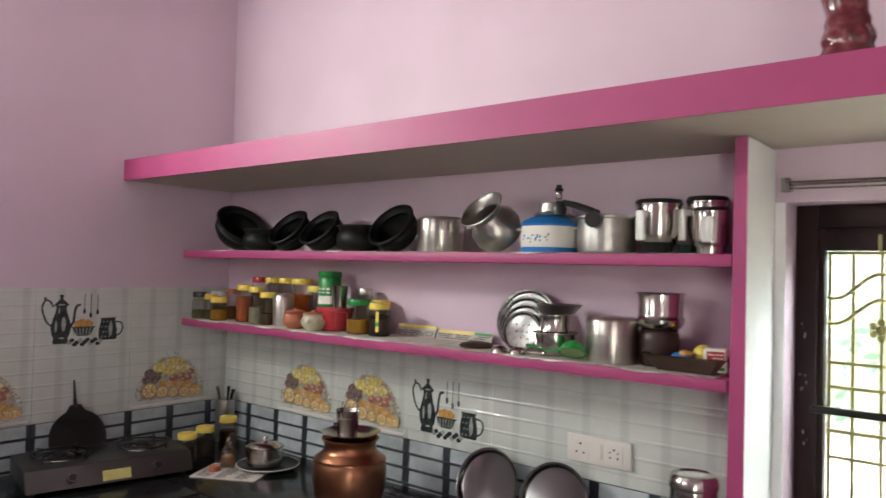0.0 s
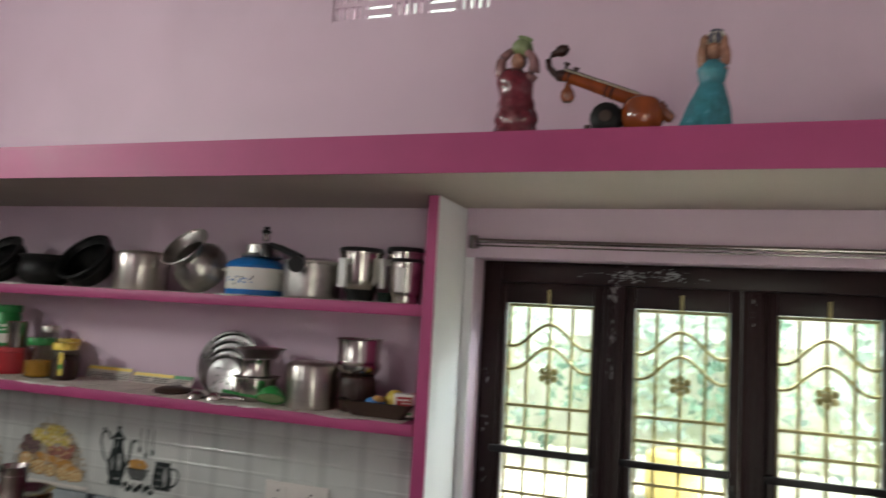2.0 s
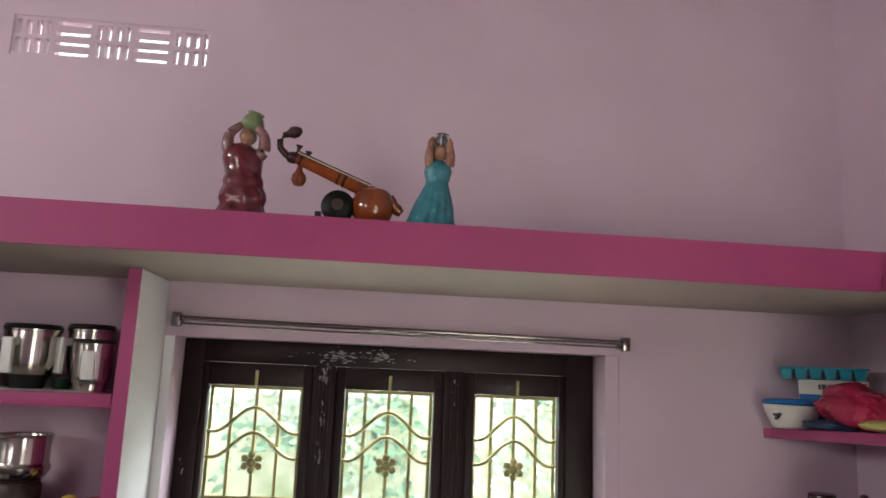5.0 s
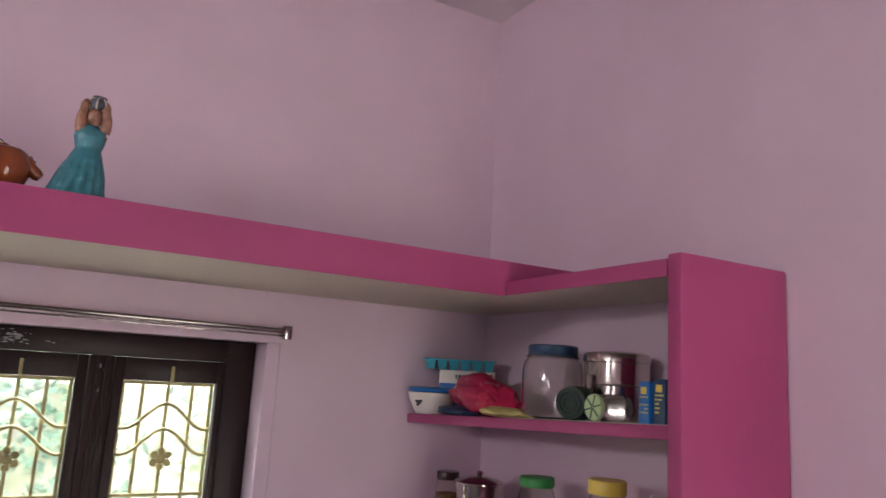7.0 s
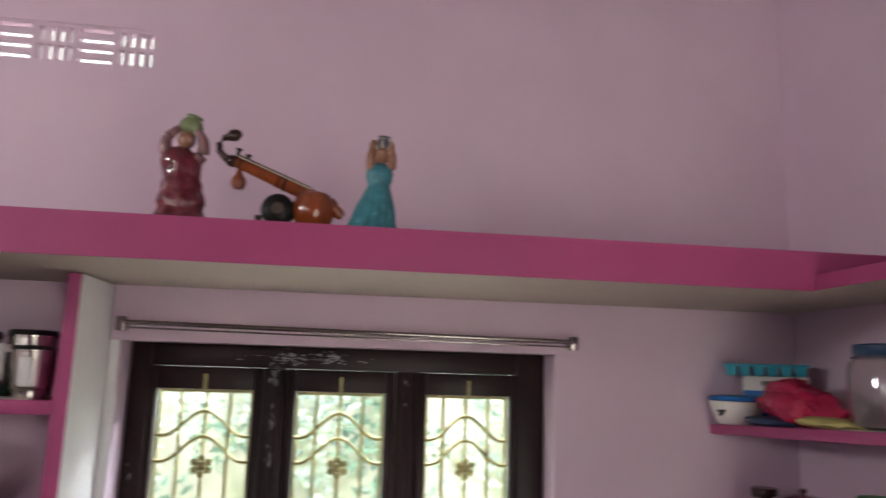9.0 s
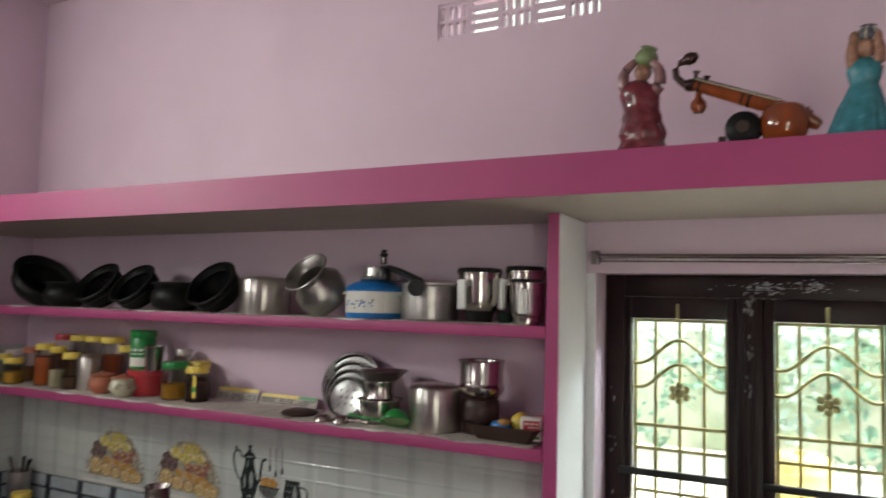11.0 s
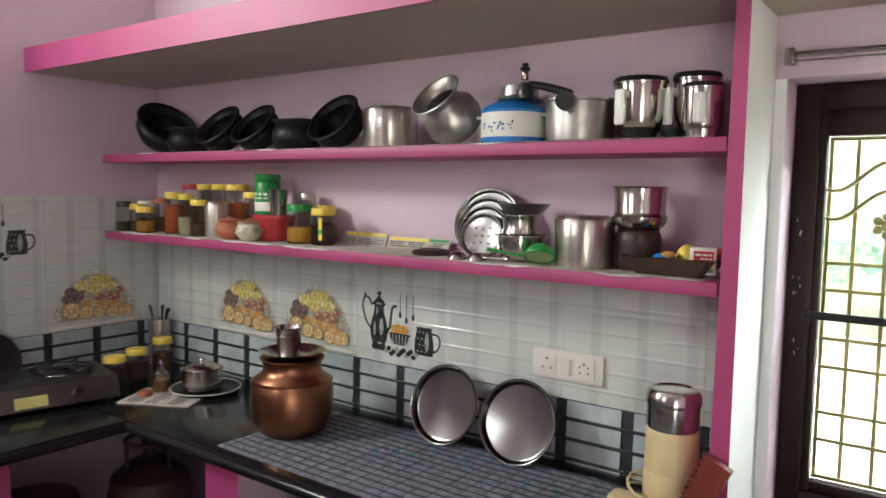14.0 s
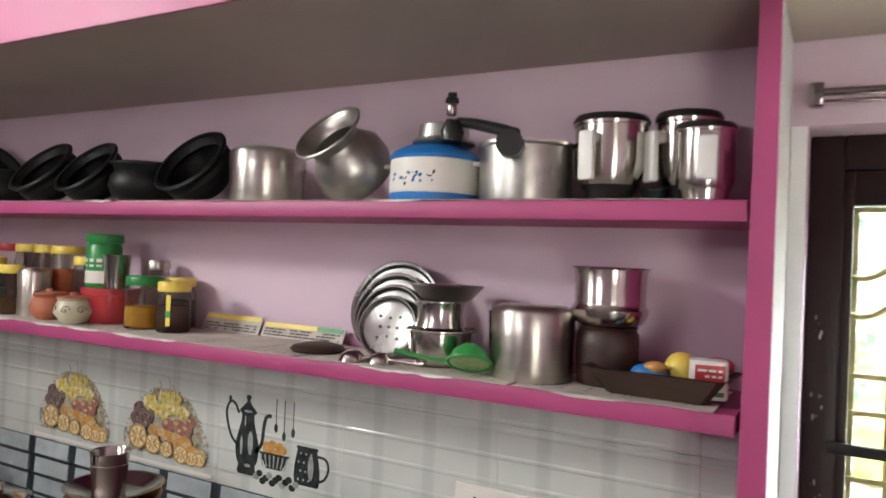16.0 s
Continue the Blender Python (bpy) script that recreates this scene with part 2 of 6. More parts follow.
def tile_material():
    """White glazed tile, embossed with flat horizontal ribs and pale grey woven bands."""
    m = mk("white_embossed_tile", (0.61, 0.645, 0.60), 0.09, var=0.05, scale=9, fine=40, bump=0.02, rand=0.03, rvar=0.03)
    nt = m.node_tree
    b = nt.nodes["Principled BSDF"]
    co = nt.nodes["Texture Coordinate"]
    sep = nt.nodes.new("ShaderNodeSeparateXYZ")
    nt.links.new(co.outputs["Object"], sep.inputs["Vector"])

    def wave(axis, freq, lo, hi):
        mul = nt.nodes.new("ShaderNodeMath")
        mul.operation = "MULTIPLY"
        mul.inputs[1].default_value = freq * 2 * math.pi
        nt.links.new(sep.outputs[axis], mul.inputs[0])
        sn = nt.nodes.new("ShaderNodeMath")
        sn.operation = "SINE"
        nt.links.new(mul.outputs[0], sn.inputs[0])
        mr = nt.nodes.new("ShaderNodeMapRange")
        mr.interpolation_type = "SMOOTHSTEP"
        mr.inputs["From Min"].default_value, mr.inputs["From Max"].default_value = lo, hi
        nt.links.new(sn.outputs[0], mr.inputs["Value"])
        return mr.outputs["Result"]

    bands, ribs = wave("X", 1 / 0.147, 0.55, 0.98), wave("Z", 1 / 0.06, 0.80, 1.0)
    add = nt.nodes.new("ShaderNodeMath")
    add.operation = "MAXIMUM"
    nt.links.new(bands, add.inputs[0])
    half = nt.nodes.new("ShaderNodeMath")
    half.operation = "MULTIPLY"
    half.inputs[1].default_value = 0.12
    nt.links.new(ribs, half.inputs[0])
    nt.links.new(half.outputs[0], add.inputs[1])
    mix = nt.nodes.new("ShaderNodeMixRGB")
    mix.blend_type = "MULTIPLY"
    mix.inputs["Color2"].default_value = (0.86, 0.87, 0.87, 1)
    old = b.inputs["Base Color"].links[0].from_socket
    nt.links.new(add.outputs[0], mix.inputs["Fac"])
    nt.links.new(old, mix.inputs["Color1"])
    nt.links.new(mix.outputs["Color"], b.inputs["Base Color"])
    bp = nt.nodes.new("ShaderNodeBump")
    bp.inputs["Strength"].default_value, bp.inputs["Distance"].default_value = 0.5, 0.003
    nt.links.new(ribs, bp.inputs["Height"])
    nt.links.new(bp.outputs["Normal"], b.inputs["Normal"])
    return m


TILE = tile_material()


# ---- mesh helpers ----
def finish(bm, angle=38):
    bm.normal_update()
    for f in bm.faces:
        f.smooth = True
    for e in bm.edges:
        if len(e.link_faces) == 2 and e.calc_face_angle(0) > radians(angle):
            e.smooth = False


def mesh_ob(name, bm, mats, angle=38):
    finish(bm, angle)
    me = bpy.data.meshes.new(name)
    bm.to_mesh(me)
    bm.free()
    for m in (mats if isinstance(mats, (list, tuple)) else [mats]):
        me.materials.append(m)
    return new(name, me)


def part(name, bm, material, parent, label="", m=None, angle=38):
    ob = mesh_ob(name, bm, material, angle)
    ob.parent = parent
    if m is not None:
        ob.matrix_basis = m
    if label:
        tagged(ob, label)
    return ob


def thing(name, label, category, m, group=""):
    ob = new(name)
    ob.empty_display_size = 0.05
    ob.matrix_basis = m
    return tagged(ob, label, category, group)


def box(bm, x0, y0, z0, x1, y1, z1, bevel=0.0, slot=0):
    r = bmesh.ops.create_cube(bm, size=1.0, matrix=Matrix.Translation(((x0 + x1) / 2, (y0 + y1) / 2, (z0 + z1) / 2)) @ Matrix.Diagonal((x1 - x0, y1 - y0, z1 - z0, 1)))
    vs = r["verts"]
    faces = {f for v in vs for f in v.link_faces}
    if bevel:
        es = {e for v in vs for e in v.link_edges}
        out = bmesh.ops.bevel(bm, geom=list(es), offset=bevel, segments=2, affect="EDGES", profile=0.5)
        faces |= set(out["faces"])
    for f in faces:
        if f.is_valid:
            f.material_index = slot
    return vs


def boxed(*a, **k):
    bm = bmesh.new()
    box(bm, *a, **k)
    return bm


def lathe(profile, seg=36, bm=None, m=Matrix(), slot=0):
    """Turn (radius, height) points round z; radius 0 closes the end."""
    bm = bm or bmesh.new()
    rings = []
    for r, z in profile:
        if r <= 1e-6:
            rings.append([bm.verts.new(m @ Vector((0, 0, z)))])
        else:
            rings.append([bm.verts.new(m @ Vector((r * math.cos(2 * math.pi * i / seg), r * math.sin(2 * math.pi * i / seg), z))) for i in range(seg)])
    for a, b in zip(rings, rings[1:]):
        for i in range(seg):
            j = (i + 1) % seg
            if len(a) == 1 and len(b) == 1:
                continue
            if len(a) == 1:
                f = bm.faces.new((a[0], b[j], b[i]))
            elif len(b) == 1:
                f = bm.faces.new((a[i], a[j], b[0]))
            else:
                f = bm.faces.new((a[i], a[j], b[j], b[i]))
            f.material_index = slot
    bmesh.ops.recalc_face_normals(bm, faces=bm.faces)
    return bm


def hollow(outer, t=0.0015):
    """A vessel's outer profile, from the base's middle to the rim, turned back inside."""
    inner = [(max(r - t, 0.0), z + (t if i == 0 else 0)) for i, (r, z) in enumerate(outer)]
    inner[0] = (0, outer[0][1] + t)
    inner[1] = (inner[1][0], outer[1][1] + t)
    return outer + inner[::-1]


def tube(points, r, seg=10, bm=None, slot=0):
    """A round bar along points, with closed ends."""
    bm = bm or bmesh.new()
    pts = [Vector(p) for p in points]
    rings = []
    for i, p in enumerate(pts):
        d = (pts[min(i + 1, len(pts) - 1)] - pts[max(i - 1, 0)]).normalized()
        up = Vector((0, 0, 1)) if abs(d.z) < 0.9 else Vector((1, 0, 0))
        a = d.cross(up).normalized()
        c = d.cross(a)
        rr = r[i] if isinstance(r, (list, tuple)) else r
        rings.append([bm.verts.new(p + rr * (math.cos(2 * math.pi * k / seg) * a + math.sin(2 * math.pi * k / seg) * c)) for k in range(seg)])
    fs = []
    for a, b in zip(rings, rings[1:]):
        for k in range(seg):
            fs.append(bm.faces.new((a[k], a[(k + 1) % seg], b[(k + 1) % seg], b[k])))
    fs += [bm.faces.new(rings[0]), bm.faces.new(rings[-1])]
    for f in fs:
        f.material_index = slot
    bmesh.ops.recalc_face_normals(bm, faces=bm.faces)
    return bm


def blob(bm, c, rx, ry, rz, slot=0, m=Matrix(), seg=16):
    r = bmesh.ops.create_uvsphere(bm, u_segments=seg, v_segments=seg // 2 + 2, radius=1.0, matrix=m @ Matrix.Translation(c) @ Matrix.Diagonal((rx, ry, rz, 1)))
    for v in r["verts"]:
        for f in v.link_faces:
            f.material_index = slot
    return bm


def axis_pose(x, y, z, axis, spin=0.0):
    """A pose whose z axis points along axis."""
    q = Vector(axis).normalized().to_track_quat("Z", "Y")
    return Matrix.Translation((x, y, z)) @ q.to_matrix().to_4x4() @ pose(0, 0, 0, 0, 0, spin)


def rest(ob, z):
    """Lower or lift a thing until its lowest point lies at height z."""
    low = 1e9
    stack = [(ob, ob.matrix_basis)]
    while stack:
        o, w = stack.pop()
        if o.type == "MESH":
            low = min(low, min((w @ v.co).z for v in o.data.vertices))
        for c in o.children:
            stack.append((c, w @ c.matrix_parent_inverse @ c.matrix_basis))
    ob.matrix_basis = Matrix.Translation((0, 0, z - low)) @ ob.matrix_basis
    return ob


# ---- the room ----
XL, XR, YN, YS, ZC = -3.55, 1.432, 2.70, -0.55, 3.295
LOFT0, LOFT1, LOFTY = 2.10, 2.20, 2.09
S1, S2, C = 1.425, 1.775, 0.785
WX0, WX1, WZ0, WZ1 = -0.716, 0.60, 0.765, 1.94


def panel(bm, us, vs, holes, place, t0, t1):
    """A slab of thickness t0..t1 over the grid us x vs, left open where holes say."""
    for u0, u1 in zip(us, us[1:]):
        for v0, v1 in zip(vs, vs[1:]):
            if any(a <= u0 and u1 <= b and c <= v0 and v1 <= d for a, b, c, d in holes):
                continue
            p, q = place(u0, t0, v0), place(u1, t1, v1)
            box(bm, min(p[0], q[0]), min(p[1], q[1]), min(p[2], q[2]), max(p[0], q[0]), max(p[1], q[1]), max(p[2], q[2]))
    return bm


VX0, VX1, VZ0, VZ1 = -1.305, -0.703, 2.782, 2.915
RX1 = 0.645
bm = bmesh.new()
for t0, t1, vtop in ((YN, YN + 0.07, VZ1), (YN + 0.07, YN + 0.23, ZC + 0.05)):
    panel(bm, [XL - 0.23, VX0, WX0 - 0.001, VX1, RX1, XR + 0.23], [-0.2, WZ0 - 0.02, WZ1 + 0.001, VZ0, vtop, ZC + 0.12],
          [(WX0 - 0.001, RX1, WZ0 - 0.02, WZ1 + 0.001), (VX0, VX1, VZ0, vtop)], lambda u, t, v: (u, t, v), t0, t1)
wall_north = tagged(mesh_ob("wall_north", bm, LILAC), "lilac painted kitchen wall with window and vent", "wall", kind="structure")
bm = panel(bmesh.new(), [YS - 0.2, 0.10, 0.95, YN], [-0.2, 2.38, 2.82, ZC + 0.12], [(0.10, 0.95, 2.38, 2.82)], lambda u, t, v: (t, u, v), XL - 0.23, XL)
wall_west = tagged(mesh_ob("wall_west", bm, LILAC), "lilac painted side wall above a tiled dado", "wall", kind="structure")
bm = panel(bmesh.new(), [YS - 0.2, YN], [-0.2, ZC + 0.12], [], lambda u, t, v: (t, u, v), XR, XR + 0.23)
wall_east = tagged(mesh_ob("wall_east", bm, LILAC), "lilac painted side wall", "wall", kind="structure")
# the doorway is unseen, added to hold the fill lamp
bm = panel(bmesh.new(), [XL, -2.62, -1.78, 0.32, 1.18, XR], [-0.2, 0.0, 2.02, 2.10, 2.42, ZC + 0.12],
           [(-2.62, -1.78, 2.02, 2.42), (0.32, 1.18, 0.0, 2.10)], lambda u, t, v: (u, t, v), YS - 0.2, YS)
wall_south = tagged(mesh_ob("wall_south", bm, LILAC), "unseen lilac painted wall with an added doorway and a window", "wall", kind="structure")
tagged(mesh_ob("ceiling", boxed(XL, YS, ZC, XR, YN, ZC + 0.12), CEILPAINT), "plain pale plastered ceiling", "ceiling", kind="structure")
floor = tagged(mesh_ob("floor", boxed(XL, YS, -0.2, XR, YN, 0.0), FLOOR), "grey tiled kitchen floor", "floor", kind="structure")

# window reveal and sill, white
bm = bmesh.new()
box(bm, -0.746, YN - 0.004, WZ0, WX0 - 0.002, YN, WZ1)
tagged(mesh_ob("trim_reveal", bm, WHITE), "white plastered window reveal", "trim", kind="structure")
tagged(mesh_ob("trim_jamb", boxed(WX1 + 0.002, YN + 0.003, WZ0 - 0.018, RX1 - 0.001, YN + 0.22, WZ1), LILAC), "lilac painted window jamb", "trim", kind="structure")
tagged(mesh_ob("trim_sill", boxed(WX0 - 0.01, YN - 0.03, WZ0 - 0.045, RX1, YN + 0.12, WZ0 - 0.004, bevel=0.006), GRANITE), "dark stone window sill", "sill", kind="structure")

# loft slab over the main wall, with pink fascia and cream underside
loft = thing("loft_slab", "concrete loft slab with magenta-pink painted fascia", "loft", pose(0, 0, 0))
tagged(loft, kind="structure")
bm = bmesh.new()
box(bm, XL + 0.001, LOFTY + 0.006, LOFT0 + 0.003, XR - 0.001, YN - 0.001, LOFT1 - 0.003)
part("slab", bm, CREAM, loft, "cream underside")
bm = bmesh.new()
box(bm, XL + 0.001, LOFTY, LOFT0, 1.0862, LOFTY + 0.006, LOFT1)
box(bm, 1.0862, LOFTY, LOFT0 + 0.041, XR - 0.002, LOFTY + 0.006, LOFT1)
bmesh.ops.remove_doubles(bm, verts=bm.verts, dist=0.0001)
part("fascia", bm, PINK, loft)
loft_r = thing("side_loft_slab", "thin loft slab with magenta-pink edge", "loft", pose(0, 0, 0))
tagged(loft_r, kind="structure")
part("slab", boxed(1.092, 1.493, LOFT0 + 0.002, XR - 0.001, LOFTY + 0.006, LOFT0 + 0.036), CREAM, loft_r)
part("fascia", boxed(1.086, 1.493, LOFT0 + 0.001, 1.092, LOFTY - 0.001, LOFT0 + 0.04, bevel=0.002), PINK, loft_r)

# partition between shelves and window
bm = bmesh.new()
vs = box(bm, -0.795, 2.415, C + 0.002, -0.747, YN - 0.002, LOFT0 - 0.001)
for v in vs:
    if v.co.x < -0.77 and v.co.z > 1.5:
        v.co.x = -0.781
bm.normal_update()
for f in bm.faces:
    c = f.calc_center_median()
    f.material_index = 1 if c.x > -0.75 else (2 if c.x < -0.79 else 0)
tagged(mesh_ob("partition", bm, [PINK, WHITE, LILAC]), "shelf partition with pink front edge and white side", "partition", kind="structure")
bm = bmesh.new()
box(bm, 1.086, 1.452, 0.0, XR - 0.002, 1.492, 2.15, bevel=0.006)
tagged(mesh_ob("end_pier", bm, PINK), "magenta-pink painted end panel of side shelves", "partition", kind="structure")


def shelf(x0, y0, x1, y1, z0, z1, label):
    """A slab with a painted front edge, a little uneven along its length."""
    t = thing("wall_shelf", label, "shelf", pose(0, 0, 0), "wall shelves")
    for nm, ya, yb, mat in (("front_edge", y0, y0 + 0.012, PINK), ("slab", y0 + 0.0121, y1, PINK)):
        bm = bmesh.new()
        box(bm, x0, ya, z0 + (0.0 if nm == "front_edge" else 0.001), x1, yb, z1 - (0.0 if nm == "front_edge" else 0.0008), bevel=0.003 if nm == "front_edge" else 0.0)
        bmesh.ops.subdivide_edges(bm, edges=[e for e in bm.edges if e.calc_length() > 1], cuts=24, use_grid_fill=True)
        for v in bm.verts:
            if v.co.y < y0 + 0.02:
                v.co.y += (v.co.x - x0) / (x1 - x0) * 0.002
                v.co.y += 0.002 * noise.noise(Vector((v.co.x * 5, 0, z0 * 9)))
        part(nm, bm, mat, t)


shelf(XL + 0.001, 2.42, -0.790, YN - 0.001, S2 - 0.036, S2, "pink painted concrete shelf with black pots and steel vessels")
shelf(XL + 0.001, 2.42, -0.797, YN - 0.001, S1 - 0.036, S1, "pink painted concrete shelf with spice jars, plates and bowls")


def side_shelf(za, zb, label):
    """Runs along the side wall and climbs a little towards the end panel."""
    bm = bmesh.new()
    vs = box(bm, 1.118, 1.493, 0, XR - 0.001, YN - 0.001, 0.03, bevel=0.003)
    for v in bm.verts:
        v.co.z += za + (YN - v.co.y) * (zb - za) / 1.2
    return tagged(mesh_ob("side_shelf", bm, PINK), label, "shelf", "side shelves")


def side_z(y):
    return 1.704 + 0.03 + (YN - y) * 0.058 / 1.2


side_shelf(1.704, 1.762, "pink painted side shelf with jars and a tiffin box")
side_shelf(1.365, 1.42, "pink painted lower side shelf with lidded jars")

# ---- window ----
win = tagged(thing("window_1", "dark painted three-light timber window with olive-gold iron grille", "window", pose(0, 0, 0)), kind="structure")
PANES = [(-0.635, -0.342), (-0.210, 0.076), (0.209, 0.489)]
FY = 2.82
bm = bmesh.new()
box(bm, WX0, FY, WZ0, WX0 + 0.062, FY + 0.09, WZ1, bevel=0.004)
box(bm, WX1 - 0.092, FY, WZ0, WX1, FY + 0.09, WZ1, bevel=0.004)
for a, b in ((-0.312, -0.240), (0.108, 0.178)):
    box(bm, a, FY - 0.004, WZ0 + 0.05, b, FY + 0.088, WZ1 - 0.07, bevel=0.006)
    box(bm, a + 0.020, FY - 0.012, WZ0 + 0.06, a + 0.034, FY - 0.003, WZ1 - 0.075, bevel=0.003)
    box(bm, a + 0.044, FY - 0.010, WZ0 + 0.06, a + 0.056, FY - 0.003, WZ1 - 0.075, bevel=0.003)
box(bm, WX0 + 0.062, FY, WZ1 - 0.07, WX1 - 0.092, FY + 0.09, WZ1, bevel=0.004)
box(bm, WX0 + 0.062, FY, WZ0, WX1 - 0.092, FY + 0.09, WZ0 + 0.05, bevel=0.004)
part("window_frame", bm, DARKWOOD, win, "dark brown-black worn painted frame")
for x0, x1 in PANES:
    sash = bmesh.new()
    o, zt, zb = 0.030, 1.80, 0.845
    box(sash, x0 - o, FY + 0.012, zb - o, x0, FY + 0.05, zt + 0.0695, bevel=0.003)
    box(sash, x1, FY + 0.012, zb - o, x1 + o, FY + 0.05, zt + 0.0695, bevel=0.003)
    box(sash, x0, FY + 0.012, zt, x1, FY + 0.05, zt + 0.0695, bevel=0.003)
    box(sash, x0, FY + 0.012, zb - o, x1, FY + 0.05, zb, bevel=0.003)
    s = part("sash", sash, DARKWOOD, win)
    g = part("pane", boxed(x0 - 0.004, FY + 0.085, zb - 0.004, x1 + 0.004, FY + 0.089, zt + 0.004), PANE, s)
    g.visible_shadow = False
    xc, hw, y = (x0 + x1) / 2, (x1 - x0) / 2, FY + 0.058
    for i, dx in enumerate((-hw + 0.006, -0.076, 0, 0.074, hw - 0.006)):
        r = 0.005
        bar = boxed(xc + dx - r, y - 0.004, zb, xc + dx + r, y + 0.004, zt + (0.03 if i == 2 else -0.003))
        part("grille_bar", bar, GOLD, win)
    for z in (zt - 0.006, 1.455, 1.38, 1.245, 1.165, 1.035, 0.957, zb + 0.006):
        part("grille_bar", boxed(x0 + 0.001, y - 0.010, z - 0.005, x1 - 0.001, y - 0.004, z + 0.005), GOLD, win)
    for drop in (0, 0.078):
        pts = []
        for k in range(29):
            u = -1 + 2 * k / 28
            pts.append((xc + u * hw, y - 0.010, 1.692 - drop + 0.039 * math.cos(u * math.pi * 1.15) + 0.0))
        part("grille_wave", tube(pts, 0.0055, 8), GOLD, win)
    fl = bmesh.new()
    for k in range(6):
        a = radians(30 + 60 * k)
        blob(fl, (xc + 0.024 * math.cos(a), y - 0.012, 1.563 + 0.024 * math.sin(a)), 0.012, 0.004, 0.012, seg=10)
    blob(fl, (xc, y - 0.013, 1.563), 0.015, 0.006, 0.015, seg=10)
    part("grille_flower", fl, GOLD, win)
    part("grille_tang", boxed(xc - 0.005, FY + 0.006, zt - 0.004, xc + 0.005, FY + 0.0119, zt + 0.048, bevel=0.001), GOLD, win)
    part("cross_bar", boxed(x0 - 0.034, FY - 0.012, 1.303, x1 + 0.004, FY + 0.004, 1.325, bevel=0.003), IRON, win, "black iron cross bar")
    latch = bmesh.new()
    tube([(x1 + 0.012, FY + 0.006, 1.20), (x1 + 0.012, FY - 0.014, 1.21), (x1 + 0.012, FY - 0.014, 1.27), (x1 + 0.012, FY + 0.006, 1.28)], 0.004, 8, latch)
    part("handle", latch, IRON, win)
# glare on the worn frame paint, modelled as small whitish marks
sc = bmesh.new()
rs = random.Random(5)
for c, n, spread in ((-0.255, 40, 0.024), (-0.205, 24, 0.016), (-0.10, 42, 0.022), (-0.155, 18, 0.04), (-0.03, 4, 0.03), (-0.34, 5, 0.03)):
    for k in range(n):
        w = rs.uniform(0.0015, 0.010)
        blob(sc, (c + rs.gauss(0, spread), FY, 1.903 + rs.gauss(0, 0.010) - 0.03 * (c + 0.2)), w, 0.0005, w * rs.uniform(0.12, 0.4), m=pose(0, 0, 0), seg=6)
for c, z, n in ((-0.690, 1.55, 6), (-0.690, 1.40, 9), (-0.688, 1.20, 6), (-0.276, 1.845, 30), (-0.276, 1.72, 12), (-0.276, 1.60, 10), (0.143, 1.80, 5)):
    for k in range(n):
        h = rs.uniform(0.001, 0.008)
        blob(sc, (c + rs.gauss(0, 0.006), FY - (0.012 if c > -0.6 else 0.0), z + rs.gauss(0, 0.022)), h * 0.4, 0.0006, h, seg=6)
part("scraped_paint", sc, SCRAPE, win, "whitish marks painting the glare on worn paint")

# ventilator of pierced concrete
vent = tagged(thing("vent_1", "pierced concrete ventilator in the upper wall", "vent", pose(0, 0, 0)), kind="structure")
vw = (VX1 - VX0) / 5
for i in range(5):
    a, b = VX0 + i * vw, VX0 + (i + 1) * vw
    bm = bmesh.new()
    box(bm, a, YN + 0.005, VZ0, a + 0.010, YN + 0.036, VZ1)
    box(bm, b - 0.010, YN + 0.005, VZ0, b, YN + 0.036, VZ1)
    if i % 2:
        for k in range(5):
            z = VZ0 + (VZ1 - VZ0) * k / 4
            box(bm, a + 0.010, YN + 0.005, max(VZ0, z - 0.010), b - 0.010, YN + 0.014, min(VZ1, z + 0.010))
    else:
        for k in range(1, 4):
            x = a + vw * k / 4
            box(bm, x - 0.007, YN + 0.008, VZ0, x + 0.007, YN + 0.036, VZ1)
        for z in (VZ0 + 0.006, (VZ0 + VZ1) / 2, VZ1 - 0.006):
            box(bm, a + 0.010, YN + 0.005, z - 0.006, b - 0.010, YN + 0.026, z + 0.006)
    part("vent_block", bm, LILAC, vent)

# curtain rod
rod = thing("curtain_rod", "steel curtain rod on two square brackets above the window", "curtain rod", pose(0, 0, 0))
part("rod", tube([(-0.70, 2.64, 1.990), (0.64, 2.64, 1.978)], 0.0072, 14), CHROME, rod)
part("lower_rod", tube([(-0.70, 2.646, 1.975), (0.64, 2.646, 1.963)], 0.0028, 10), CHROME, rod)
for x, z in ((-0.703, 1.984), (0.643, 1.972)):
    bm = boxed(x - 0.012, 2.624, z - 0.020, x + 0.012, 2.656, z + 0.022, bevel=0.003)
    box(bm, x - 0.008, 2.656, z - 0.012, x + 0.008, YN, z + 0.012, bevel=0.002)
    part("bracket", bm, CHROME, rod)

# ---- worktop and what carries it ----
bm = bmesh.new()
box(bm, XL + 0.001, 2.05, C - 0.045, -0.70, YN - 0.013, C, bevel=0.006)
worktop = thing("worktop", "polished black granite worktop along the tiled wall", "worktop", pose(0, 0, 0))
part("slab", bm, GRANITE, worktop)
part("front_nosing", tube([(-2.74, 2.052, C - 0.026), (-0.702, 2.052, C - 0.026)], 0.019, 14), GRANITE, worktop)
bm = bmesh.new()
box(bm, XL + 0.013, -0.5, C - 0.046, -2.75, 2.049, C - 0.001, bevel=0.006)
side_top = thing("worktop", "polished black granite worktop that carries the stove", "worktop", pose(0, 0, 0))
part("slab", bm, GRANITE, side_top)
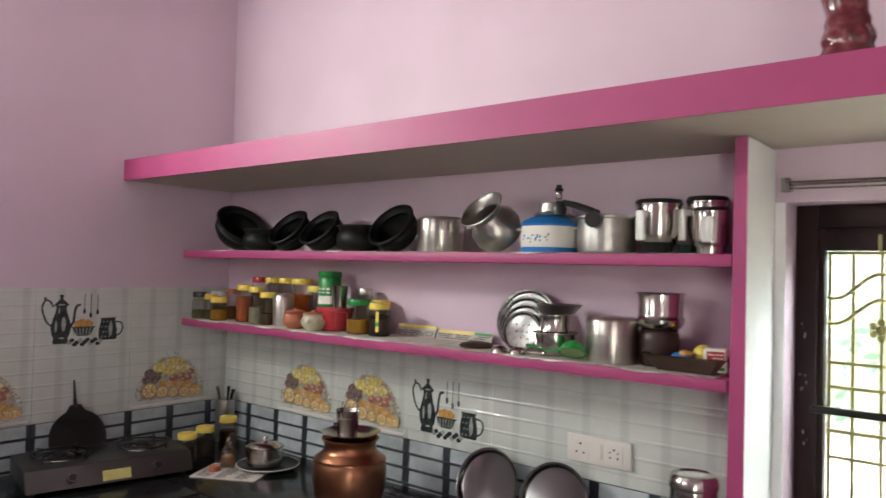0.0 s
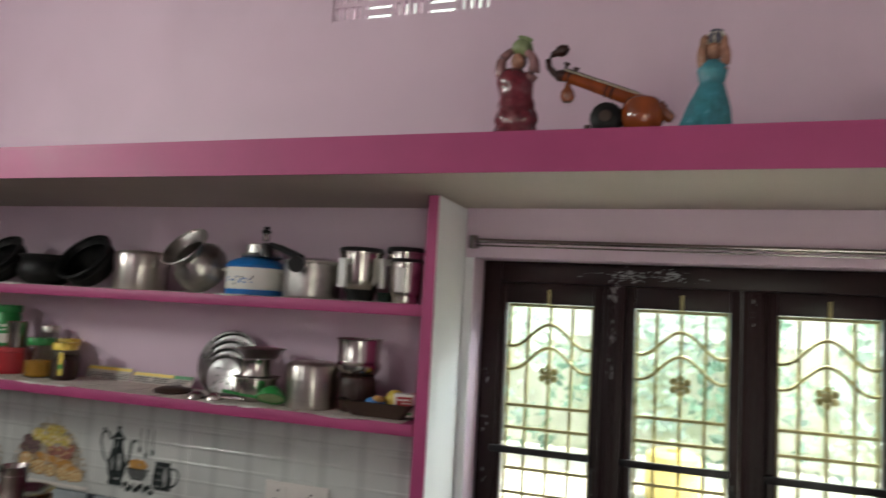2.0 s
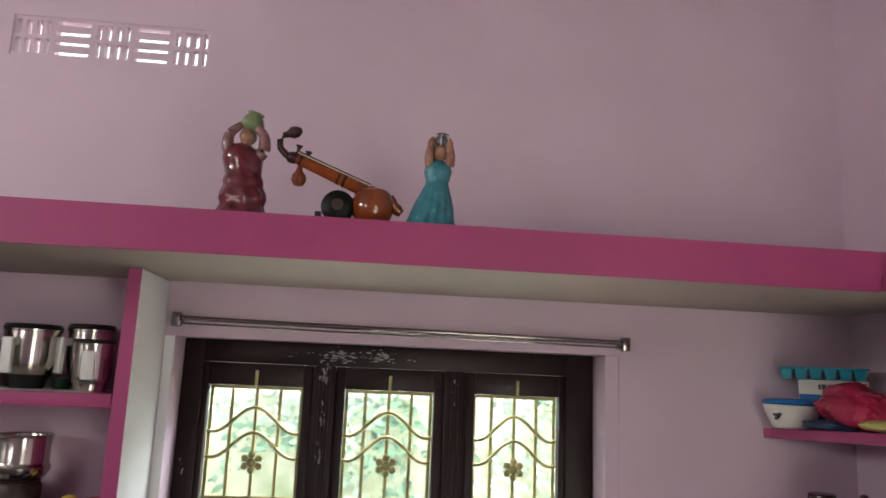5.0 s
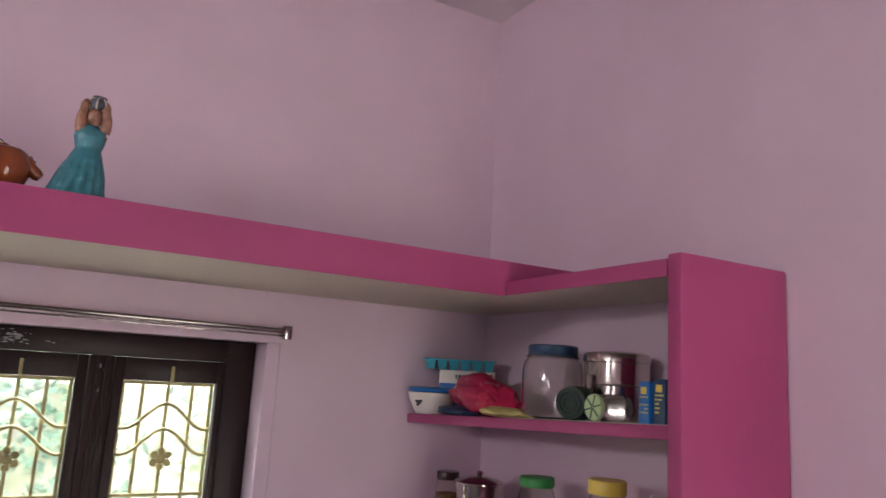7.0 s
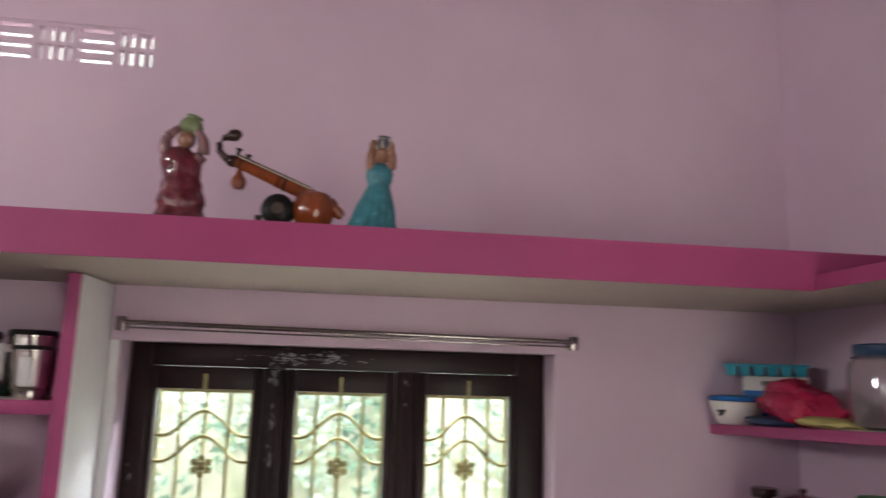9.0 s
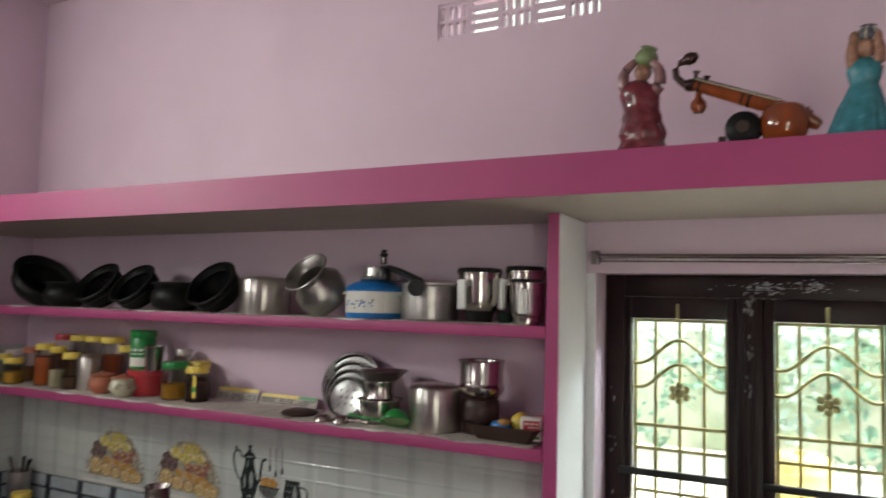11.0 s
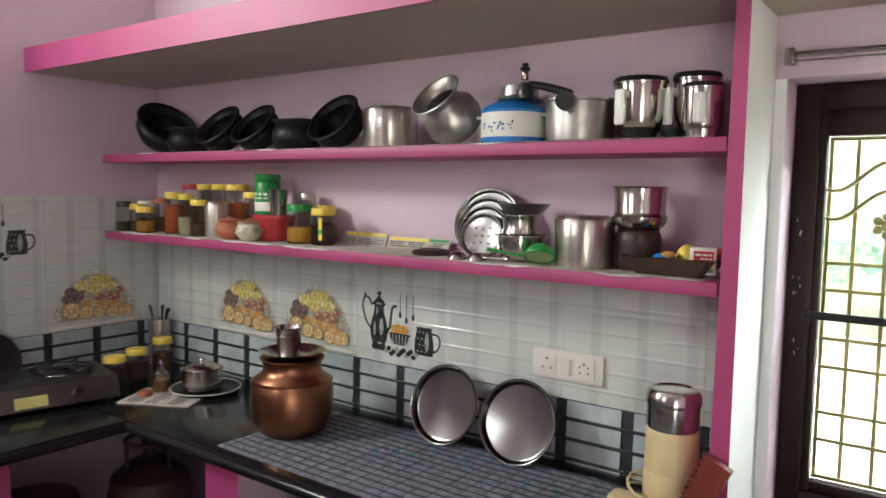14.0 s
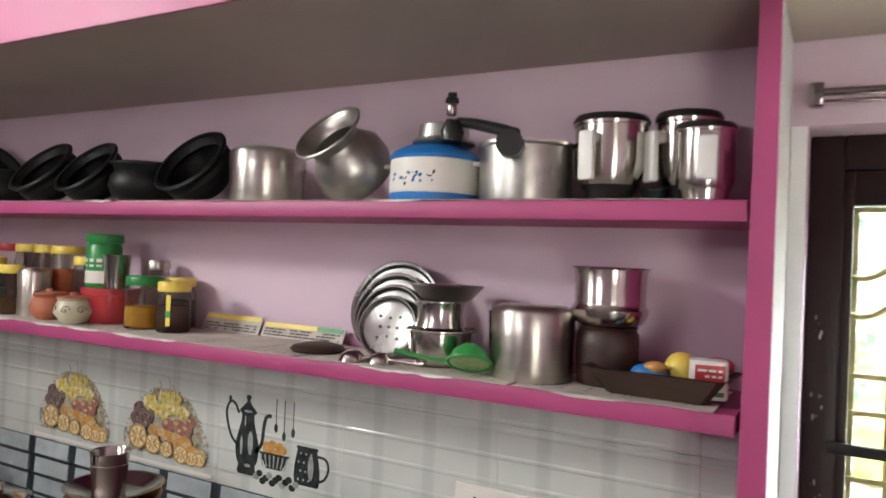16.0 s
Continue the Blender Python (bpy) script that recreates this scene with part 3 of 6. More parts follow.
part("front_nosing", tube([(-2.752, -0.498, C - 0.027), (-2.752, 2.046, C - 0.027)], 0.019, 14), GRANITE, side_top)


def support(x0, y0, x1, y1, label="pink painted support wall under the worktop"):
    ob = tagged(mesh_ob("counter_support", boxed(x0, y0, 0, x1, y1, C - 0.047), [PINK, LILAC]), label, "counter support", kind="structure")
    for p in ob.data.polygons:
        p.material_index = 1 if abs(p.normal.x) > 0.5 and x1 - x0 < 0.2 or abs(p.normal.y) > 0.5 and y1 - y0 < 0.2 else 0


support(-2.34, 2.09, -2.17, YN - 0.013)
support(-0.80, 2.09, -0.70, YN - 0.013)
support(XL + 0.013, 1.60, -2.79, 1.67)
support(XL + 0.013, 0.2, -2.79, 0.27)
low = tagged(mesh_ob("low_shelf", boxed(-2.168, 2.12, 0.36, -0.802, YN - 0.013, 0.395, bevel=0.004), CREAM), "plain low shelf under the worktop with steel cans", "shelf")


def label_bars(bm, x0, z0, x1, z1, y, rows, rs, slot=0, fill=0.8):
    """Printed lines that cannot be read: thin proud bars."""
    h = (z1 - z0) / rows
    for k in range(rows):
        x = x0
        while x < x1 - 0.004:
            w = min(rs.uniform(0.006, 0.02), x1 - x)
            if rs.random() < fill:
                box(bm, x, y - 0.0006, z0 + h * (k + 0.25), x + w, y, z0 + h * (k + 0.7), slot=slot)
            x += w + 0.003

# ---- outside the window ----
GROUNDMAT = mk("pale_dry_earth", (0.58, 0.60, 0.56), 0.9, var=0.2, scale=1.2, fine=20, bump=0.3, stain=(0.50, 0.50, 0.38))
LEAF = mk("hedge_leaf", (0.17, 0.31, 0.23), 0.5, var=0.35, scale=2.5, fine=30, bump=0.1)
LEAFPALE = mk("pale_leaf", (0.38, 0.52, 0.45), 0.5, var=0.3, scale=2.5, fine=30, bump=0.1)
MOSSWALL = mk("mossy_plaster", (0.55, 0.58, 0.48), 0.85, var=0.2, scale=1.5, fine=15, bump=0.3, stain=(0.26, 0.34, 0.18))
bm = bmesh.new()
bmesh.ops.create_grid(bm, x_segments=2, y_segments=2, size=400, matrix=Matrix.Translation((0, 0, -0.21)))
tagged(mesh_ob("ground", bm, GROUNDMAT), "pale dry earth of the yard", "ground", kind="structure")
yard = tagged(mesh_ob("yard_wall", boxed(-14, 11.6, -0.21, 18, 11.8, 1.5), MOSSWALL), "weathered pale yard wall with moss", "wall", kind="structure")
rs = random.Random(11)
lv, lf, li = [], [], []
for k in range(15000):
    cx = rs.uniform(-9, 13)
    top = 3.3 + 1.7 * noise.noise(Vector((cx * 0.55, 3.1, 0))) + 0.8 * noise.noise(Vector((cx * 1.9, 7.7, 0)))
    z = -0.1 + (max(top, 0.5)) * rs.random() ** 0.75
    if noise.noise(Vector((cx * 1.1, z * 1.3, 5.0))) < -0.12:
        continue
    c = Vector((cx, 10.6 + rs.uniform(-0.7, 0.7), z))
    a = Vector((rs.gauss(0, 1), rs.gauss(0, 1), rs.gauss(0, 0.7))).normalized()
    b = a.cross(Vector((rs.gauss(0, 1), rs.gauss(0, 1), rs.gauss(0, 1)))).normalized()
    s = rs.uniform(0.05, 0.13)
    n = len(lv)
    lv += [c - a * s, c + b * s * 0.45, c + a * s, c - b * s * 0.45]
    lf.append((n, n + 1, n + 2, n + 3))
    li.append(1 if noise.noise(Vector((cx * 0.7, z * 0.9, 9.0))) > 0.05 else 0)
me = bpy.data.meshes.new("hedge")
me.from_pydata([tuple(v) for v in lv], [], lf)
me.materials.append(LEAF), me.materials.append(LEAFPALE)
me.polygons.foreach_set("material_index", li)
tagged(new("hedge", me), "sunlit green hedge and shrubs beyond the yard", "hedge", kind="stuff")
PALEYELLOW = mk("sun_faded_yellow_plastic", (0.62, 0.50, 0.16), 0.5, var=0.1, bump=0.03)
# self-glowing far panel added to give the bright haze behind the hedge
HAZE = bpy.data.materials.new("sky_haze_glow")
HAZE.use_nodes = True
hz = HAZE.node_tree.nodes["Principled BSDF"]
hz.inputs["Base Color"].default_value = (0, 0, 0, 1)
hz.inputs["Emission Color"].default_value = (0.93, 1.0, 0.90, 1)
hz.inputs["Emission Strength"].default_value = 0.42
bm = bmesh.new()
box(bm, -120, 70, -0.5, 120, 70.5, 95)
tagged(mesh_ob("backdrop", bm, HAZE), "glowing panel in place of bright hazy sky far beyond the hedge", "sky", kind="structure")
drum = thing("water_drum", "faded yellow plastic drum standing in the sunny yard", "drum", pose(-0.22, 8.9, -0.21))
part("drum_body", lathe([(0, 0), (0.26, 0), (0.29, 0.05), (0.29, 0.18), (0.30, 0.20), (0.29, 0.22), (0.29, 0.38), (0.30, 0.40), (0.29, 0.42), (0.28, 0.52), (0.22, 0.56), (0, 0.56)]), PALEYELLOW, drum)
part("drum_cap", lathe([(0, 0.561), (0.06, 0.561), (0.06, 0.59), (0, 0.59)], 20), PALEYELLOW, drum)


# ---- kinds of vessels ----
def kadai(x, y, R, depth, axis, label, z):
    t = thing("clay_kadai", label, "cooking pot", axis_pose(x, y, z + 0.1, axis), "black clay pots on the shelf")
    prof = [(0, 0), (R * 0.45, 0.0), (R * 0.72, depth * 0.16), (R * 0.92, depth * 0.48), (R * 0.95, depth * 0.72), (R * 0.88, depth * 0.84), (R * 0.97, depth * 0.95), (R, depth)]
    part("bowl", lathe(hollow(prof, 0.009), 40), BLACKCLAY, t)
    part("rim", lathe([(R * 0.93, depth), (R + 0.003, depth - 0.003), (R + 0.006, depth + 0.003), (R + 0.001, depth + 0.008), (R * 0.94, depth + 0.006), (R * 0.93, depth)], 40), BLACKCLAY, t)
    return rest(t, z)


def handi_low(x, y, R, h, label, z):
    t = thing("clay_handi", label, "cooking pot", pose(x, y, z), "black clay pots on the shelf")
    prof = [(0, 0), (R * 0.6, 0), (R * 0.9, h * 0.2), (R, h * 0.45), (R * 0.93, h * 0.7), (R * 0.84, h * 0.8), (R * 0.90, h * 0.97), (R * 0.93, h)]
    part("body", lathe(hollow(prof, 0.008), 40), BLACKCLAY, t)
    part("rim", lathe([(R * 0.86, h - 0.001), (R * 0.96, h - 0.004), (R * 0.97, h + 0.003), (R * 0.87, h + 0.005), (R * 0.86, h - 0.001)], 40), BLACKCLAY, t)
    return t


def tin(x, y, R, h, z, label, mat=STEEL, group="steel tins"):
    t = thing("steel_tin", label, "tin", pose(x, y, z), group)
    part("body", lathe([(0, 0), (R * 0.97, 0), (R, 0.004), (R, h * 0.80), (0, h * 0.80)], 48), mat, t)
    part("lid", lathe([(R + 0.0015, h * 0.60), (R + 0.002, h * 0.90), (R * 0.97, h * 0.955), (R * 0.8, h), (0, h)], 48), mat, t)
    return t


def jar(x, y, R, h, z, lidmat, fill, level, label, lidh=0.022, glassmat=None):
    """A clear jar with its contents and a screw lid."""
    t = thing("spice_jar", label, "jar", pose(x, y, z), "spice jars")
    hb = h - lidh
    prof = [(0, 0.001), (R * 0.9, 0.001), (R, 0.008), (R, hb * 0.80), (R * 0.86, hb * 0.93), (R * 0.80, hb)]
    part("jar_body", lathe(hollow(prof, 0.0016), 28), glassmat or JARGLASS, t)
    r2 = R - 0.0028
    part("contents", lathe([(0, 0.004), (r2 * 0.9, 0.004), (r2, 0.010), (r2, hb * 0.80 * level), (r2 * 0.5, hb * 0.80 * level + 0.003), (0, hb * 0.80 * level + 0.002)], 28), SPICE[fill], t)
    part("lid", lathe([(0, hb - 0.004), (R * 0.93, hb - 0.004), (R * 0.95, hb), (R * 0.95, h - 0.004), (R * 0.90, h), (0, h)], 28), lidmat, t)
    return t


def bowl(name, x, y, R, h, z, label, mat=STEEL, base=0.6, lip=1.06):
    t = thing(name, label, "bowl", pose(x, y, z))
    prof = [(0, 0), (R * base, 0), (R * (base + 0.2), h * 0.12), (R * 0.94, h * 0.45), (R, h * 0.93), (R * lip, h)]
    part("bowl_body", lathe(hollow(prof, 0.0014), 44), mat, t)
    part("rim", lathe([(R * lip - 0.003, h - 0.001), (R * lip + 0.001, h - 0.001), (R * lip + 0.001, h + 0.002), (R * lip - 0.003, h + 0.002), (R * lip - 0.003, h - 0.001)], 44), mat, t)
    return t


def plate(name, x, y, R, axis, label, z, mat=STEEL, deep=0.018, group="steel plates"):
    t = thing(name, label, "plate", axis_pose(x, y, z + R, axis), group)
    prof = [(0, 0), (R * 0.84, 0), (R * 0.90, 0.003), (R * 0.94, deep * 0.8), (R * 0.97, deep), (R, deep)]
    part("dish", lathe(hollow(prof, 0.0012), 56), mat, t)
    part("rolled_rim", lathe([(R - 0.003, deep - 0.002), (R + 0.001, deep - 0.003), (R + 0.002, deep), (R, deep + 0.002), (R - 0.003, deep + 0.001), (R - 0.003, deep - 0.002)], 56), mat, t)
    return t


# ---- upper wall shelf ----
kadai(-3.285, 2.54, 0.130, 0.115, (0.70, -0.05, 0.70), "black clay kadai leaning against the side wall", S2)
handi_low(-3.06, 2.54, 0.092, 0.105, "low round black clay pot between two kadais", S2)
kadai(-2.80, 2.57, 0.103, 0.10, (-0.04, -0.73, 0.66), "black clay kadai tipped on its side", S2)
kadai(-2.585, 2.57, 0.100, 0.095, (-0.06, -0.73, 0.66), "black clay kadai leaning on a low pot", S2)
handi_low(-2.375, 2.535, 0.098, 0.11, "low round black clay pot with a wide mouth", S2)
kadai(-2.145, 2.57, 0.104, 0.10, (-0.06, -0.77, 0.62), "black clay kadai leaning on a steel tin", S2)
tin(-1.922, 2.535, 0.092, 0.138, S2, "wide stainless steel tin with a domed lid", DULLSTEEL)

handi = thing("aluminium_handi", "round dull aluminium cooking pot tipped on its side", "cooking pot", axis_pose(-1.640, 2.57, S2 + 0.1, (-0.17, -0.74, 0.64)))
prof = [(0, 0), (0.045, 0), (0.078, 0.018), (0.092, 0.055), (0.088, 0.095), (0.064, 0.122), (0.058, 0.135), (0.064, 0.150), (0.084, 0.166)]
part("belly", lathe(hollow(prof, 0.002), 48), ALU, handi)
part("flared_rim", lathe([(0.080, 0.164), (0.085, 0.163), (0.087, 0.167), (0.084, 0.170), (0.079, 0.167), (0.080, 0.164)], 48), ALU, handi)
rest(handi, S2)

cas = thing("insulated_casserole", "blue and white insulated casserole with small flower print", "casserole", pose(-1.437, 2.535, S2))
part("base", lathe([(0, 0), (0.092, 0), (0.097, 0.004), (0.0985, 0.020), (0, 0.020)], 56), BLUE, cas)
part("body", lathe([(0, 0.0205), (0.0975, 0.0205), (0.099, 0.026), (0.0985, 0.092), (0, 0.092)], 56), IVORY, cas)
part("lid", lathe([(0, 0.0925), (0.100, 0.0925), (0.101, 0.099), (0.094, 0.110), (0.066, 0.124), (0.045, 0.128), (0, 0.128)], 56), BLUE, cas, "domed blue lid")
for sx in (-1, 1):
    part("lug", boxed(sx * 0.112 - 0.014, -0.018, 0.080, sx * 0.112 + 0.014, 0.018, 0.090, bevel=0.004), IVORY, cas)
fl = bmesh.new()
rs = random.Random(3)
for k in range(26):
    a = radians(-90 + rs.uniform(-34, 30))
    p = Vector((0.0990 * math.cos(a), 0.0990 * math.sin(a), 0.055 + rs.gauss(0, 0.007)))
    m = Matrix.Translation(p) @ pose(0, 0, 0, 0, rs.uniform(-50, 50), math.degrees(a) + 90)
    blob(fl, (0, 0, 0), rs.uniform(0.002, 0.006), 0.0008, rs.uniform(0.001, 0.004), slot=rs.choice((0, 0, 1)), m=m, seg=8)
part("flower_print", fl, [BLUE, INK], cas)
cap = thing("small_steel_dish", "small steel dish upturned on the casserole lid", "dish", pose(-1.425, 2.545, S2 + 0.1282))
part("dish", lathe([(0, 0.048), (0.046, 0.048), (0.054, 0.044), (0.057, 0.016), (0.067, 0.012), (0.070, 0.005), (0.064, 0.0), (0.058, 0.0), (0, 0.001)], 44), ALU, cap)

ck = thing("pressure_cooker", "aluminium pressure cooker with black bakelite handles and whistle", "pressure cooker", pose(-1.225, 2.54, S2))
part("body", lathe(hollow([(0, 0), (0.088, 0), (0.094, 0.006), (0.096, 0.030), (0.096, 0.112), (0.100, 0.116), (0.100, 0.122)], 0.003), 56), ALU, ck)
part("lid", lathe([(0.092, 0.112), (0.090, 0.118), (0.070, 0.126), (0.030, 0.131), (0, 0.132), (0, 0.128), (0.07, 0.120), (0.092, 0.112)], 48), ALU, ck)
hb = tube([(-0.140, -0.040, 0.172), (-0.08, -0.068, 0.158), (-0.02, -0.098, 0.140), (0.025, -0.122, 0.124)], [0.010, 0.0115, 0.012, 0.013], 12)
part("lid_handle", hb, BAKELITE, ck, "long black bakelite lid handle")
part("body_handle", tube([(0.005, -0.092, 0.108), (0.012, -0.112, 0.106), (0.026, -0.150, 0.104)], [0.020, 0.027, 0.026], 14), BAKELITE, ck)
part("side_grip", tube([(-0.145, -0.055, 0.175), (-0.150, -0.050, 0.150), (-0.150, -0.052, 0.128)], [0.014, 0.026, 0.022], 14), BAKELITE, ck)
wt = lathe([(0, 0.182), (0.009, 0.182), (0.011, 0.186), (0.010, 0.205), (0.006, 0.207), (0, 0.207)], 18, m=Matrix.Translation((-0.150, -0.055, 0)))
part("whistle_stem", wt, CHROME, ck)
part("whistle_weight", lathe([(0, 0.2075), (0.013, 0.2075), (0.015, 0.212), (0.013, 0.219), (0.007, 0.221), (0.010, 0.224), (0.009, 0.230), (0, 0.231)], 18, m=Matrix.Translation((-0.150, -0.055, 0))), BAKELITE, ck)


def mixer_jar(x, y, R, h, spin, label, flare=True):
    t = thing("mixer_jar", label, "mixer jar", pose(x, y, S2, 0, 0, spin), "mixer grinder jars")
    if flare:
        base = [(0, 0), (R * 0.58, 0), (R * 0.62, h * 0.06), (R * 0.66, h * 0.14), (R * 0.80, h * 0.22)]
        body = [(0, h * 0.221), (R * 0.805, h * 0.221), (R * 0.95, h * 0.36), (R, h * 0.5), (R, h * 0.92), (0, h * 0.92)]
    else:
        base = [(0, 0), (R * 0.80, 0), (R * 0.82, h * 0.1), (R * 0.86, h * 0.16)]
        body = [(0, h * 0.161), (R * 0.87, h * 0.161), (R * 0.95, h * 0.22), (R, h * 0.3), (R, h * 0.92), (0, h * 0.92)]
    part("base", lathe(base + [(0, base[-1][1])], 40), BAKELITE if flare else STEEL, t, "black plastic jar base" if flare else "plain steel jar base")
    part("body", lathe(body, 44), STEEL, t)
    part("lid", lathe([(0, h * 0.921), (R * 1.03, h * 0.921), (R * 1.06, h * 0.94), (R * 1.04, h * 0.965), (R * 0.98, h), (0, h)], 44), BAKELITE, t, "black jar lid")
    part("band", lathe([(R * 1.0, h * 0.88), (R * 1.05, h * 0.885), (R * 1.06, h * 0.918), (R * 1.0, h * 0.92), (R * 1.0, h * 0.88)], 44), STEEL, t)
    hd = bmesh.new()
    box(hd, -0.016, -R - 0.030, h * 0.24, 0.016, -R - 0.016, h * 0.78, bevel=0.005)
    box(hd, -0.012, -R - 0.018, h * 0.66, 0.012, -R + 0.002, h * 0.77, bevel=0.003)
    part("handle", hd, GREYH, t, "pale grey plastic jar handle")
    return t


mixer_jar(-1.055, 2.555, 0.070, 0.172, -12, "steel mixer jar with black base and pale handle")
mixer_jar(-0.918, 2.60, 0.060, 0.180, -42, "steel mixer jar with black lid behind a smaller one")
mixer_jar(-0.868, 2.485, 0.050, 0.136, 12, "small steel mixer jar beside the partition", flare=False)
bowl("green_bowl", -0.972, 2.57, 0.026, 0.030, S2, "small dark green plastic bowl among mixer jars", DKGREEN)

# ---- lower wall shelf: jars ----
JARS = [
    (-3.462, 2.470, 0.032, 0.132, BAKELITE, "green_gram", 0.45, "small clear jar with a black lid"),
    (-3.405, 2.500, 0.030, 0.122, YELLOW, "green_gram", 0.5, "small clear spice jar with a yellow lid"),
    (-3.455, 2.575, 0.033, 0.135, IVORY, "brown_seed", 0.6, "clear spice jar with a white lid"),
    (-3.350, 2.590, 0.034, 0.150, TERRA, "brown_seed", 0.6, "clear spice jar with a brown lid"),
    (-3.305, 2.480, 0.038, 0.112, YELLOW, "turmeric_pickle", 0.7, "squat spice jar of yellow masala with a yellow lid"),
    (-3.235, 2.585, 0.036, 0.172, YELLOW, "green_gram", 0.6, "tall clear jar with a yellow lid"),
    (-3.145, 2.520, 0.038, 0.178, YELLOW, "chilli_powder", 0.97, "tall jar full of red chilli powder"),
    (-3.175, 2.635, 0.042, 0.215, RED, "chilli_powder", 0.9, "tall jar with a red lid against the wall"),
    (-3.030, 2.500, 0.031, 0.172, YELLOW, "rice_flour", 0.62, "narrow jar half full of white flour"),
    (-3.075, 2.635, 0.038, 0.215, YELLOW, "brown_seed", 0.7, "tall jar with a yellow lid against the wall"),
    (-2.970, 2.635, 0.038, 0.215, YELLOW, "green_gram", 0.6, "tall jar of green gram with a yellow lid"),
    (-2.945, 2.505, 0.034, 0.150, YELLOW, "pepper", 0.5, "clear jar with a yellow lid beside a steel tin"),
    (-2.845, 2.625, 0.046, 0.215, YELLOW, "chilli_powder", 0.9, "wide tall jar with a yellow lid against the wall"),
    (-2.725, 2.615, 0.040, 0.185, YELLOW, "pepper", 0.4, "clear jar with a yellow lid behind a clay pot"),
    (-2.372, 2.545, 0.047, 0.143, GREEN, "turmeric_pickle", 0.62, "pickle jar of yellow pickle with a green lid"),
    (-2.250, 2.545, 0.041, 0.133, YELLOW, "dark_pickle", 0.80, "pickle jar of dark pickle with a yellow lid"),
    (-2.335, 2.640, 0.040, 0.140, YELLOW, "dark_pickle", 0.80, "pickle jar against the wall behind another"),
]
for a in JARS:
    jar(a[0], a[1], a[2] * 1.12, a[3] * 1.03, S1 + 0.002, a[4], a[5], a[6], a[7])
sticker = tagged(mesh_ob("jar_label", boxed(-2.232, 2.5030, S1 + 0.022, -2.215, 2.5042, S1 + 0.105), [YELLOW]), "yellow and green paper label on a pickle jar", "label")
part("label_patch", boxed(-2.2315, 2.5016, S1 + 0.045, -2.2155, 2.5029, S1 + 0.062), BRIGHTGREEN, sticker)
tin(-2.855, 2.525, 0.047, 0.150, S1 + 0.002, "ribbed steel canister among spice jars", DULLSTEEL)

rd = thing("red_dish", "round red plastic dish that carries a green tin", "dish", pose(-2.555, 2.575, S1 + 0.002))
part("dish", lathe([(0, 0), (0.062, 0), (0.074, 0.02), (0.078, 0.08), (0.080, 0.10), (0, 0.10)], 44), RED, rd)
part("lid_edge", lathe([(0.0785, 0.084), (0.083, 0.086), (0.083, 0.103), (0, 0.104), (0, 0.1005), (0.0785, 0.1005), (0.0785, 0.084)], 44), RED, rd)
gt = thing("green_tin", "green plastic drink tin with a green screw lid", "tin", pose(-2.59, 2.572, S1 + 0.1065))
part("body", lathe([(0, 0), (0.048, 0), (0.050, 0.004), (0.050, 0.118), (0.044, 0.130), (0, 0.130)], 36), GREEN, gt)
part("lid", lathe([(0, 0.1305), (0.051, 0.1305), (0.053, 0.134), (0.053, 0.154), (0.049, 0.158), (0, 0.158)], 36), GREEN, gt)
lb = bmesh.new()
for k in range(14):
    a = radians(-150 + k * 9)
    b = radians(-150 + (k + 1) * 9)
    for z0, z1, sl in ((0.012, 0.048, 0), (0.060, 0.066, 0), (0.074, 0.084, 0)):
        if z0 > 0.05 and k % 3 == 0:
            continue
        f = lb.faces.new([lb.verts.new((0.0508 * math.cos(q), 0.0508 * math.sin(q), z)) for q, z in ((a, z0), (b, z0), (b, z1), (a, z1))])
part("paper_label", lb, IVORY, gt, "pale label with unreadable bars")
sc_ = thing("steel_tumbler", "steel tumbler standing on the red dish", "tumbler", pose(-2.495, 2.545, S1 + 0.1065))
part("cup", lathe(hollow([(0, 0), (0.031, 0), (0.032, 0.003), (0.037, 0.094), (0.040, 0.098)], 0.0012), 32), STEEL, sc_)
jar(-2.425, 2.632, 0.036, 0.19, S1 + 0.002, DULLSTEEL, "pepper", 0.4, "clear jar with a steel lid against the wall")

cp = thing("terracotta_pot", "small round terracotta pot with a lid", "clay pot", pose(-2.735, 2.500, S1 + 0.002))
part("body", lathe(hollow([(0, 0), (0.032, 0), (0.050, 0.016), (0.056, 0.036), (0.050, 0.058), (0.042, 0.066), (0.047, 0.076)], 0.004), 40), TERRA, cp)
part("lid", lathe([(0.046, 0.0762), (0.044, 0.080), (0.012, 0.085), (0.010, 0.092), (0, 0.093), (0, 0.0765), (0.046, 0.0762)], 36), TERRA, cp)
pp = thing("painted_pot", "cream painted clay pot with dark swirls and a lid", "clay pot", pose(-2.590, 2.482, S1 + 0.002))
part("body", lathe(hollow([(0, 0), (0.030, 0), (0.036, 0.006), (0.056, 0.032), (0.057, 0.042), (0.046, 0.060), (0.043, 0.066), (0.050, 0.074)], 0.004), 44), GLAZE, pp)
part("lid", lathe([(0.049, 0.0742), (0.046, 0.078), (0.014, 0.082), (0.010, 0.089), (0, 0.090), (0, 0.0745), (0.049, 0.0742)], 36), TERRA, pp)
for az0 in (-150, -105, -60, -15):
    sw = []
    for k in range(22):
        u = k / 21
        a = radians(az0 + 15 * (1 - u) * math.cos(u * 9))
        z = 0.042 + 0.012 * (1 - u) * math.sin(u * 9)
        r = 0.0575 if z < 0.042 else 0.0575 - (z - 0.042) * 0.55
        if z < 0.034:
            r = 0.0565
        sw.append((r * math.cos(a), r * math.sin(a), z))
    part("swirl", tube(sw, 0.0013, 6), GLAZELINE, pp)


